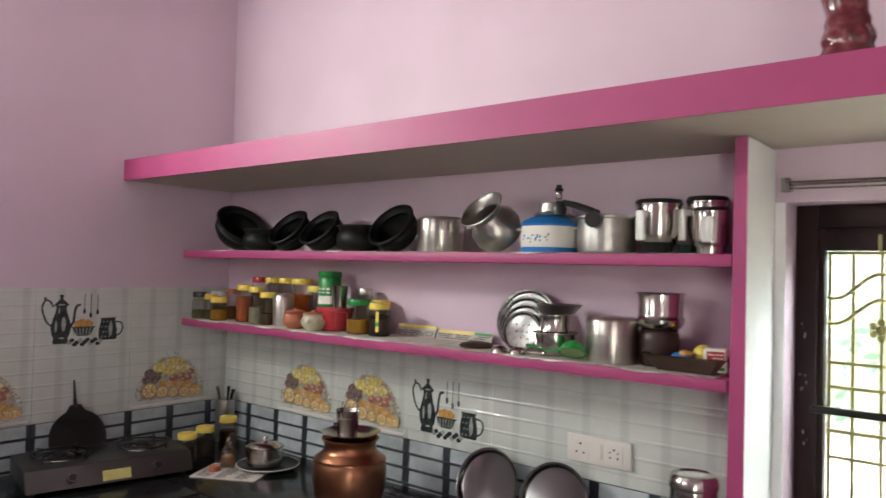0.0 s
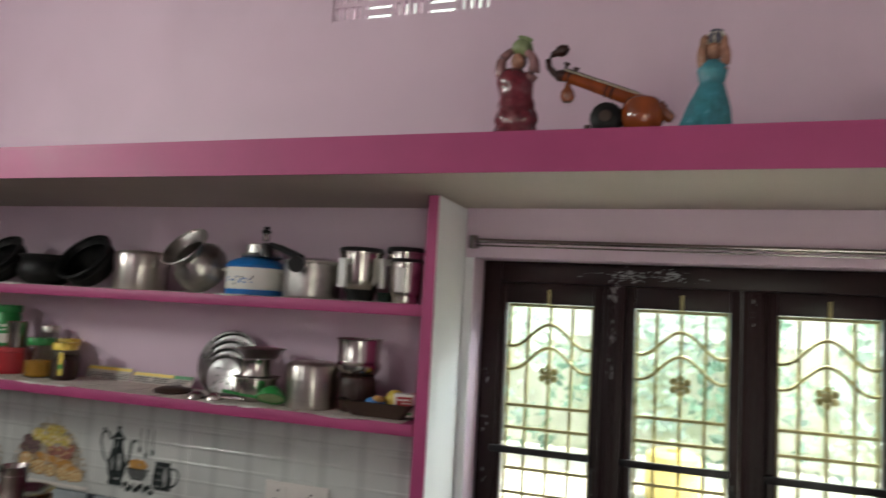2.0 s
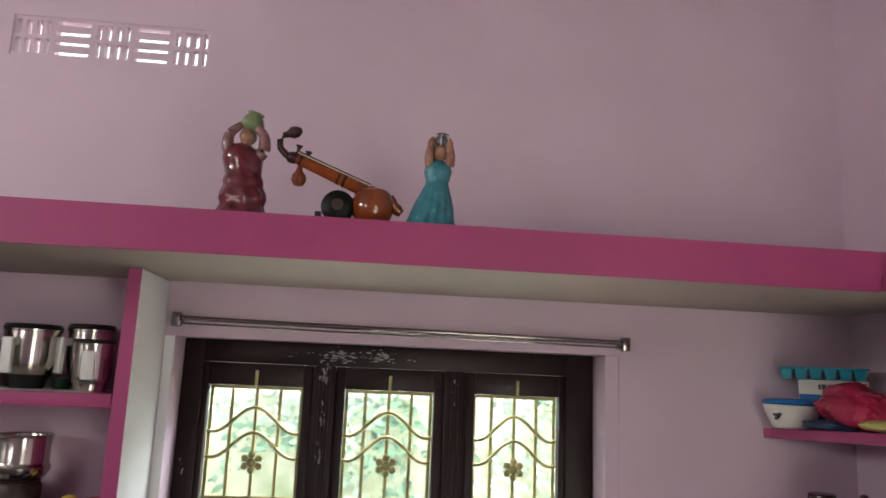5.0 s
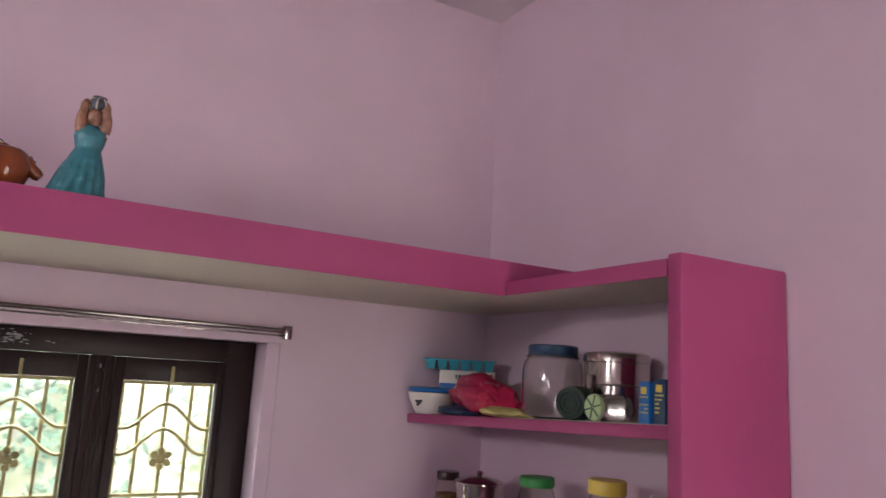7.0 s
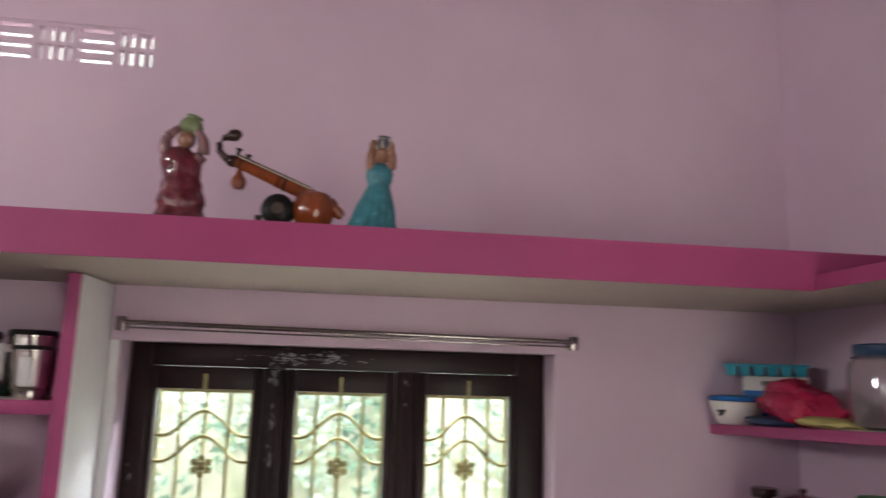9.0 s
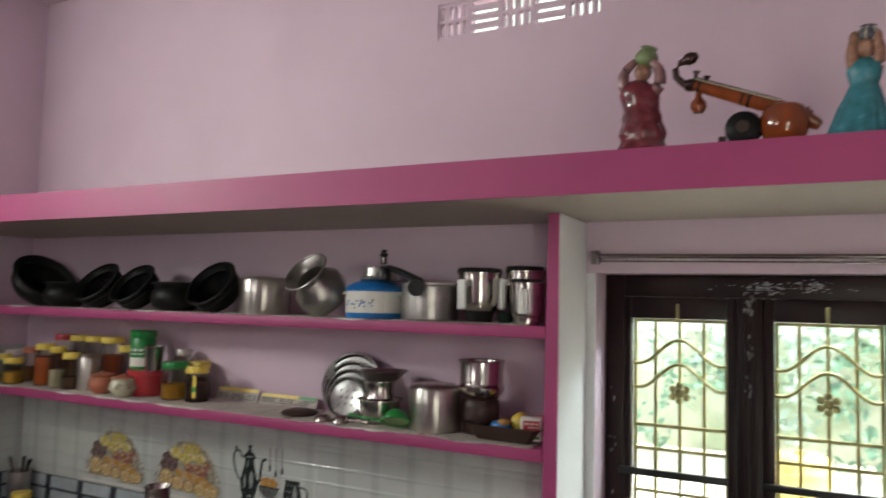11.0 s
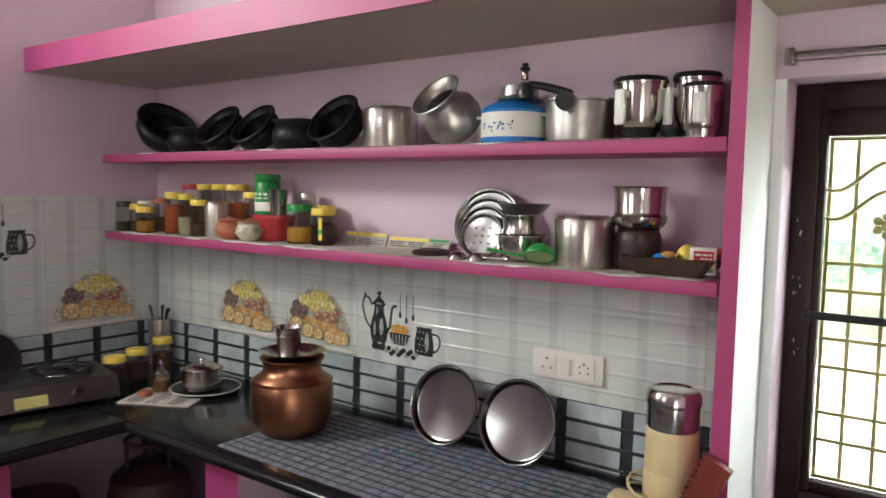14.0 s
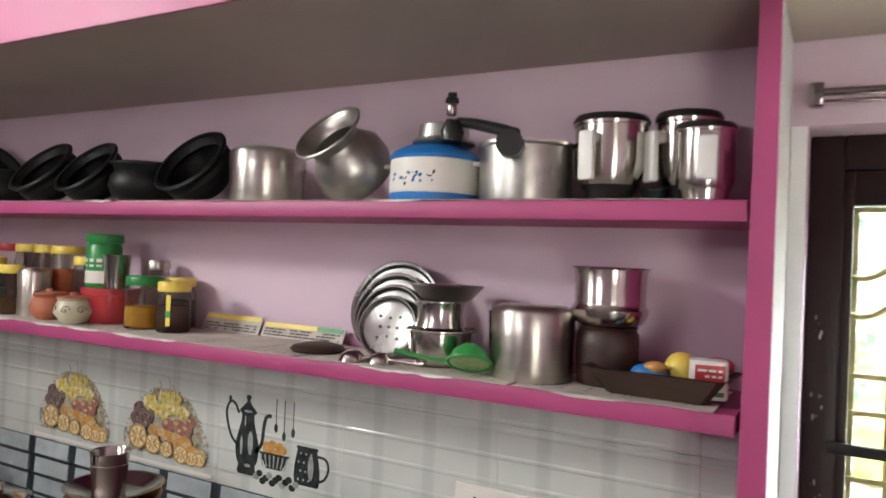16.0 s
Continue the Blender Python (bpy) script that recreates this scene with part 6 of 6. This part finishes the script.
def lying_bottle(y, x, R, length, spin, capmat, glassmat, label, marks):
    """A bottle on its side; marks: rings or spokes moulded on the end that shows."""
    t = thing("lying_bottle", label, "bottle", pose(x, y, on_side(y) + R) @ pose(0, 0, 0, 0, 0, spin) @ pose(0, 0, 0, 90))
    part("body", lathe([(0, -length), (R * 0.9, -length), (R, -length + 0.005), (R, -0.012), (R * 0.85, 0.0), (0, 0.0)], 40), glassmat, t)
    cap = part("cap", lathe([(0, 0.0005), (R * 0.95, 0.0005), (R * 0.98, 0.004), (R * 0.94, 0.012), (R * 0.5, 0.013), (0, 0.013)], 40), capmat, t)
    if marks == "rings":
        for r in (0.35, 0.62):
            part("moulded_ring", lathe([(R * r, 0.0125), (R * (r + 0.09), 0.0125), (R * (r + 0.07), 0.0155), (R * (r + 0.02), 0.0155), (R * r, 0.0125)], 36), capmat, cap)
    if marks == "spokes":
        for k in range(6):
            a = radians(60 * k + 15)
            part("spoke", tube([(R * 0.1 * math.cos(a), R * 0.1 * math.sin(a), 0.0135), (R * 0.88 * math.cos(a), R * 0.88 * math.sin(a), 0.0125)], 0.0016, 6), DKGREEN, cap)


lying_bottle(1.862, 1.150, 0.043, 0.060, -66, DKGREEN, DKGREEN, "dark green bottle lying with its ringed base outward", "rings")
lying_bottle(1.772, 1.150, 0.033, 0.090, -92, mk("pale_green_cap", (0.45, 0.62, 0.32), 0.4, var=0.1), GLASS, "glass bottle lying with a pale green spoked cap", "spokes")
lying_bottle(1.652, 1.255, 0.028, 0.060, -140, GLAZE, GLASS, "small glass bottle lying beside cartons", "")
for y, mm, h in ((1.602, BLUE, 0.092), (1.557, NAVY, 0.096)):
    c = thing("small_carton", "small blue printed carton beside the end panel", "carton", pose(1.168, y, on_side(y), 0, 0, -8))
    part("box_body", boxed(-0.03, -0.019, 0, 0.03, 0.019, h, bevel=0.0015), mm, c)
    lbq = bmesh.new()
    label_bars(lbq, -0.014, 0.02, 0.014, h - 0.03, 0, 5, random.Random(int(y * 100)))
    tagged(part("small_print", lbq, STICKER, c, m=pose(-0.0302, 0, 0, 0, 0, -90)), kind="stuff")
    part("yellow_mark", boxed(-0.0313, -0.010, h - 0.028, -0.0302, 0.010, h - 0.012), YELLOW, c)
# lower side shelf
def low_side(y):
    return 1.365 + 0.03 + (YN - y) * 0.055 / 1.2 + 0.0015


jar(1.215, 2.56, 0.040, 0.155, low_side(2.56), DARKLAC, "brown_seed", 0.8, "jar with a dark brown lid on the lower side shelf")
bowl("steel_bowl", 1.235, 2.40, 0.075, 0.135, low_side(2.40), "lidded steel vessel on the lower side shelf", STEEL, 0.8, 1.05)
kv = thing("vessel_cover", "steel cover with a knob on a vessel", "cover", pose(1.235, 2.40, low_side(2.40) + 0.138))
part("cover", lathe([(0, 0.016), (0.03, 0.014), (0.070, 0.004), (0.080, 0.0), (0.070, 0.0), (0, 0.010)], 40), STEEL, kv)
part("knob", lathe([(0, 0.016), (0.006, 0.016), (0.012, 0.026), (0.008, 0.032), (0, 0.033)], 18), STEEL, kv)
jar(1.235, 2.105, 0.052, 0.180, low_side(2.105), BRIGHTGREEN, "rice_flour", 0.7, "clear jar with a green lid on the lower side shelf")
jar(1.230, 1.815, 0.050, 0.200, low_side(1.815), YELLOW, "turmeric_pickle", 0.7, "clear jar with a yellow lid on the lower side shelf", 0.03)
jar(1.20, 1.600, 0.036, 0.185, low_side(1.600), IVORY, "pepper", 0.6, "small clear jar with a white lid beside the end panel")

# ---- wall tiles ----
TW, TH, Z0T = 0.44, 0.30, 0.985


def tile_mesh(w, h, t=0.009):
    bm = boxed(-w / 2 + 0.0003, -t, -h / 2 + 0.0003, w / 2 - 0.0003, 0, h / 2 - 0.0003)
    es = [e for e in bm.edges if all(abs(v.co.y + t) < 1e-6 for v in e.verts)]
    bmesh.ops.bevel(bm, geom=es, offset=0.0006, segments=1, affect="EDGES")
    finish(bm, 25)
    me = bpy.data.meshes.new("tile")
    bm.to_mesh(me)
    bm.free()
    me.materials.append(TILE)
    return me


def slat_mesh(w, h, t=0.008):
    """A dark glazed tile with two stacks of grey slats standing proud of it."""
    bm = boxed(-w / 2 + 0.001, -t, -h / 2 + 0.001, w / 2 - 0.001, 0, h / 2 - 0.001)
    n = max(1, round(h / 0.068))
    cols = 2 if w > 0.3 else 1
    cw = w / cols
    for c in range(cols):
        for k in range(n):
            x0, z1 = -w / 2 + c * cw, h / 2 - k * h / n
            vs = box(bm, x0 + 0.021, -t - 0.003, z1 - h / n + 0.012, x0 + cw - 0.019, -t + 0.001, z1 - 0.002, slot=1)
            for v in vs:
                if v.co.y < -t - 0.001 and v.co.z < z1 - h / n + 0.02:
                    v.co.y -= 0.004
            tubez = z1 - h / n + 0.006
            tube([(x0 + 0.004, -t - 0.003, tubez + 0.003), (x0 + cw - 0.003, -t - 0.003, tubez)], 0.0042, 7, bm, 0)
    finish(bm, 25)
    me = bpy.data.meshes.new("slat_tile")
    bm.to_mesh(me)
    bm.free()
    me.materials.append(SLATDARK), me.materials.append(SLATGREY)
    return me


CACHE = {}


def lay(wall, place, u0, u1, z0, z1, kind):
    key = (kind, round(u1 - u0, 3), round(z1 - z0, 3))
    if key not in CACHE:
        CACHE[key] = (tile_mesh if kind == "tile" else slat_mesh)(u1 - u0, z1 - z0)
    ob = new(kind, CACHE[key])
    ob.parent = wall
    ob.matrix_basis = place((u0 + u1) / 2, (z0 + z1) / 2)
    return ob


def disc(bm, x, z, rx, rz, d, slot, rot=0.0, seg=16):
    c, s = math.cos(rot), math.sin(rot)
    vs = []
    for k in range(seg):
        a = 2 * math.pi * k / seg
        px, pz = rx * math.cos(a), rz * math.sin(a)
        vs.append(bm.verts.new((x + px * c - pz * s, -d, z + px * s + pz * c)))
    f = bm.faces.new(vs)
    f.material_index = slot


def ribbon(bm, pts, w, d, slot):
    for (x0, z0), (x1, z1) in zip(pts, pts[1:]):
        dx, dz = x1 - x0, z1 - z0
        l = math.hypot(dx, dz) or 1
        ox, oz = -dz / l * w / 2, dx / l * w / 2
        f = bm.faces.new([bm.verts.new((px, -d, pz)) for px, pz in ((x0 - ox, z0 - oz), (x1 - ox, z1 - oz), (x1 + ox, z1 + oz), (x0 + ox, z0 + oz))])
        f.material_index = slot


def spline(pts, n=5):
    """Points along a smooth curve through pts."""
    out = []
    for k in range(len(pts) - 1):
        p0, p1, p2, p3 = pts[max(k - 1, 0)], pts[k], pts[k + 1], pts[min(k + 2, len(pts) - 1)]
        for q in range(n):
            u = q / n
            out.append(tuple(0.5 * (2 * b + (c - a) * u + (2 * a - 5 * b + 4 * c - e) * u * u + (3 * b - a - 3 * c + e) * u ** 3) for a, b, c, e in zip(p0, p1, p2, p3)))
    return out + [pts[-1]]


def fruit_print(seed):
    """A printed net bag of fruit: speckled sides, plums, yellow flowers, orange slices on a pale ledge."""
    rs = random.Random(seed)
    bm = bmesh.new()
    d = [0.0092]

    def put(x, z, rx, rz, slot, rot=0.0, seg=14):
        d[0] += 0.000008
        disc(bm, x * 1.42, z * 0.93, rx * 1.22, rz * 1.05, d[0], slot, rot, seg)

    def half(z):
        """Half width of the bag at height z."""
        u = (z + 0.125) / 0.235
        return 0.133 * max(0.0, 1 - u ** 2.2) ** 0.62 * (0.93 + 0.07 * min(1, u * 6)) if u < 1 else 0.0

    rim = [(half(z), z) for z in [-0.125 + 0.235 * k / 24 for k in range(25)]]
    f = bm.faces.new([bm.verts.new((w * 1.25, -d[0], z * 0.88)) for w, z in rim] + [bm.verts.new((-w * 1.25, -d[0], z * 0.88)) for w, z in rim[-2::-1]])
    f.material_index = 7
    for k in range(520):
        z = rs.uniform(-0.12, 0.10)
        w = half(z)
        x = (1 if rs.random() < 0.5 else -1) * w * (1.02 - 0.5 * rs.random() ** 1.1)
        put(x * 0.985, z, rs.uniform(0.002, 0.005), rs.uniform(0.0015, 0.0035), rs.choice((2, 2, 5, 3, 7)), rs.random() * 3, 7)
    for x, z, r in ((-0.080, 0.020, 0.026), (-0.058, 0.000, 0.024), (-0.092, -0.012, 0.022), (-0.048, 0.028, 0.020), (-0.070, -0.020, 0.022)):
        put(x, z, r, r * 0.9, 6)
        for q in range(9):
            put(x + rs.uniform(-0.6, 0.6) * r, z + rs.uniform(-0.5, 0.5) * r, 0.004, 0.0025, rs.choice((2, 6, 4)), rs.random() * 3, 7)
    for k in range(26):
        a, r = rs.uniform(0, 6.28), rs.random() ** 0.6
        x, z = 0.004 + 0.062 * r * math.cos(a), 0.046 + 0.040 * r * math.sin(a)
        s_ = rs.uniform(0.012, 0.017)
        for q in range(5):
            b = q * 1.257 + k
            put(x + s_ * 0.6 * math.cos(b), z + s_ * 0.6 * math.sin(b), s_ * 0.62, s_ * 0.48, 0 if (q + k) % 3 else 8, b, 9)
        put(x, z, s_ * 0.3, s_ * 0.3, 1, 0, 8)
    for x, z, r in ((0.010, -0.012, 0.022), (0.040, -0.008, 0.021), (0.066, -0.018, 0.020), (0.078, 0.010, 0.016), (0.050, -0.028, 0.016)):
        put(x, z, r, r * 0.85, 9)
        put(x - 0.3 * r, z + 0.25 * r, r * 0.4, r * 0.3, 3)
    for k in range(5):
        put(-0.028 + 0.024 * k, -0.040 - 0.004 * k, 0.024, 0.014, 3 if k % 2 else 1, -0.3)
    for k in range(4):
        put(0.050 + 0.018 * k, -0.070 - 0.008 * k, 0.024, 0.022, 3 if k % 2 else 1, 0.2)
    for x, z, r in ((0.108, -0.102, 0.019), (0.084, -0.104, 0.021), (0.052, -0.098, 0.026), (0.008, -0.092, 0.024), (-0.034, -0.084, 0.029), (-0.082, -0.070, 0.036)):
        put(x, z, r, r * 1.05, 2)
        put(x, z, r * 0.94, r * 0.99, 1)
        put(x, z, r * 0.80, r * 0.85, 8)
        for q in range(8):
            a = q * math.pi / 4 + 0.2
            put(x + r * 0.42 * math.cos(a), z + r * 0.45 * math.sin(a), r * 0.32, r * 0.13, 1 if q % 2 else 3, a, 8)
        put(x, z, r * 0.12, r * 0.12, 8, 0, 8)
    for dx, top in ((-0.020, 0.118), (0.018, 0.132), (0.040, 0.110)):
        d[0] += 0.00002
        ribbon(bm, spline([(dx + 0.002, 0.045), (dx + 0.003, 0.085), (dx - 0.004, top - 0.01), (dx - 0.012, top)]), 0.0026, d[0], 2)
    d[0] += 0.00002
    ribbon(bm, [(-0.205, -0.134), (0.205, -0.134)], 0.012, d[0], 10)
    me = bpy.data.meshes.new("print")
    bm.to_mesh(me)
    bm.free()
    for m in (PRINTYEL, PRINTORG, PRINTOLIVE, PRINTPALE, PRINTDARK, PRINTGREY, PRINTPLUM, PRINTTAN, PRINTCREAM, PRINTROSE, IVORY):
        me.materials.append(m)
    return me


def kettle_print():
    """A printed coffee pot, hanging spoons, bowl of oranges, mug and berries, in charcoal."""
    bm = bmesh.new()
    d = 0.0093
    key = [(-0.116, 0.030), (-0.106, 0.036), (-0.088, 0.032), (-0.070, 0.040), (-0.035, 0.045), (0.000, 0.038), (0.040, 0.026), (0.064, 0.024), (0.072, 0.033), (0.082, 0.027), (0.096, 0.012), (0.106, 0.006), (0.118, 0.010), (0.124, 0.004)]
    prof = []
    for k in range(len(key) - 1):
        p0, p1, p2, p3 = key[max(k - 1, 0)], key[k], key[k + 1], key[min(k + 2, len(key) - 1)]
        for u in (0, 0.25, 0.5, 0.75):
            prof.append(tuple(0.5 * (2 * b + (c - a) * u + (2 * a - 5 * b + 4 * c - e) * u * u + (3 * b - a - 3 * c + e) * u ** 3) for a, b, c, e in zip(p0, p1, p2, p3)))
    cx = -0.085
    for (za, wa), (zb, wb) in zip(prof, prof[1:]):
        bm.faces.new([bm.verts.new((cx + x, -d, z)) for x, z in ((-wa, za), (wa, za), (wb, zb), (-wb, zb))])
    for x, z, rx, rz in ((-0.022, -0.03, 0.005, 0.030), (0.012, -0.02, 0.010, 0.036), (-0.010, 0.045, 0.003, 0.016), (0.0, 0.074, 0.016, 0.004), (0.004, -0.088, 0.012, 0.005)):
        disc(bm, cx + x, z, rx, rz, d + 0.0001, 1)
    ribbon(bm, spline([(cx - 0.030, -0.035), (cx - 0.060, -0.012), (cx - 0.078, 0.030), (cx - 0.084, 0.068), (cx - 0.070, 0.096), (cx - 0.050, 0.090), (cx - 0.036, 0.064)]), 0.009, d, 0)
    disc(bm, cx - 0.072, 0.104, 0.006, 0.010, d, 0)
    ribbon(bm, spline([(cx + 0.030, -0.045), (cx + 0.054, -0.016), (cx + 0.060, 0.030), (cx + 0.068, 0.066), (cx + 0.088, 0.072)]), 0.012, d, 0)
    for x, l in ((0.020, 0.075), (0.050, 0.095), (0.082, 0.080)):
        ribbon(bm, [(x, 0.125), (x, 0.125 - l)], 0.0035, d, 0)
        disc(bm, x, 0.125 - l - 0.010, 0.007, 0.014, d, 0)
    for k in range(7):
        disc(bm, 0.018 + 0.030 * math.cos(k * 0.9), -0.022 + 0.012 * math.sin(k * 0.9), 0.016, 0.013, d + 0.00005 * k, 2)
    f = bm.faces.new([bm.verts.new((0.018 + x, -d - 0.0005, z)) for x, z in ((-0.028, -0.082), (0.028, -0.082), (0.056, -0.036), (-0.056, -0.036))])
    f.material_index = 0
    for k in range(7):
        ribbon(bm, [(-0.022 + 0.013 * k, -0.078), (-0.032 + 0.0165 * k, -0.042)], 0.005, d + 0.0006, 1)
    barrel = [(-0.108, 0.036), (-0.104, 0.042), (-0.085, 0.045), (-0.055, 0.044), (-0.025, 0.038), (-0.006, 0.034), (0.000, 0.038), (0.004, 0.036)]
    for (za, wa), (zb, wb) in zip(barrel, barrel[1:]):
        bm.faces.new([bm.verts.new((0.135 + x, -d, z)) for x, z in ((-wa, za), (wa, za), (wb, zb), (-wb, zb))])
    disc(bm, 0.148, -0.055, 0.010, 0.036, d + 0.00008, 1)
    ribbon(bm, spline([(0.170, -0.018), (0.198, -0.022), (0.208, -0.048), (0.196, -0.078), (0.172, -0.090)]), 0.008, d, 0)
    for j in range(4):
        for i in range(3):
            disc(bm, 0.106 + 0.018 * i + 0.007 * (j % 2), -0.092 + 0.025 * j, 0.0036, 0.0036, d + 0.0002, 1, seg=8)
    for k in range(13):
        disc(bm, -0.045 + 0.012 * k, -0.112 + 0.012 * math.sin(k * 2.1), 0.012, 0.010, d + 0.0008 + 0.00002 * k, 0 if k % 4 else 1, seg=10)
    for v in bm.verts:
        v.co.x, v.co.z = v.co.x * 0.98 - 0.026, v.co.z * 0.93 + 0.003
    me = bpy.data.meshes.new("print")
    bm.to_mesh(me)
    bm.free()
    for m in (PRINTDARK, PRINTGREY, PRINTORG):
        me.materials.append(m)
    return me


FRUIT, KETTLE = fruit_print(1), kettle_print()


def printed(tile_ob, me, label):
    ob = new("tile_print", me)
    ob.parent = tile_ob
    tagged(ob, label)


def north(u, z):
    return pose(u, YN - 0.001, z)


def west(u, z):
    return pose(XL + 0.001, u, z, 0, 0, 90)


tagged(mesh_ob("grout_bed", boxed(XL, YN - 0.002, C - 0.04, -0.796, YN + 0.001, S1 - 0.037), GROUT), "grey grout behind the wall tiles", "grout", kind="structure")
tagged(mesh_ob("grout_bed", boxed(XL - 0.001, -0.54, C - 0.04, XL + 0.002, YN - 0.011, 1.584), GROUT), "grey grout behind the dado tiles", "grout", kind="structure")
XJ = [XL + 0.011] + [-1.328 - TW * k for k in range(4, -1, -1)] + [-0.888, -0.797]
for i, (a, b) in enumerate(zip(XJ, XJ[1:])):
    lay(wall_north, north, a, b, Z0T - 0.26, Z0T - 0.001, "slat_tile")
    ob = lay(wall_north, north, a, b, Z0T, Z0T + TH, "tile")
    lay(wall_north, north, a, b, Z0T + TH, S1 - 0.038, "tile")
    mid = (a + b) / 2
    if abs(mid + 2.868) < 0.05 or abs(mid + 2.428) < 0.05:
        printed(ob, FRUIT, "printed basket of fruit and orange slices")
    if abs(mid + 1.988) < 0.05:
        printed(ob, KETTLE, "printed charcoal coffee pot, bowl and mug")
YJ = [2.688, 2.59] + [2.59 - TW * k for k in range(1, 7)]
for i, (b, a) in enumerate(zip(YJ, YJ[1:])):
    lay(wall_west, west, a, b, Z0T - 0.26, Z0T - 0.001, "slat_tile")
    ob = lay(wall_west, west, a, b, Z0T, Z0T + TH, "tile")
    up = lay(wall_west, west, a, b, Z0T + TH, 1.583, "tile")
    if i in (1, 3, 4):
        printed(ob, FRUIT, "printed basket of fruit and orange slices")
    if i in (2,):
        printed(up, KETTLE, "printed charcoal coffee pot, bowl and mug")
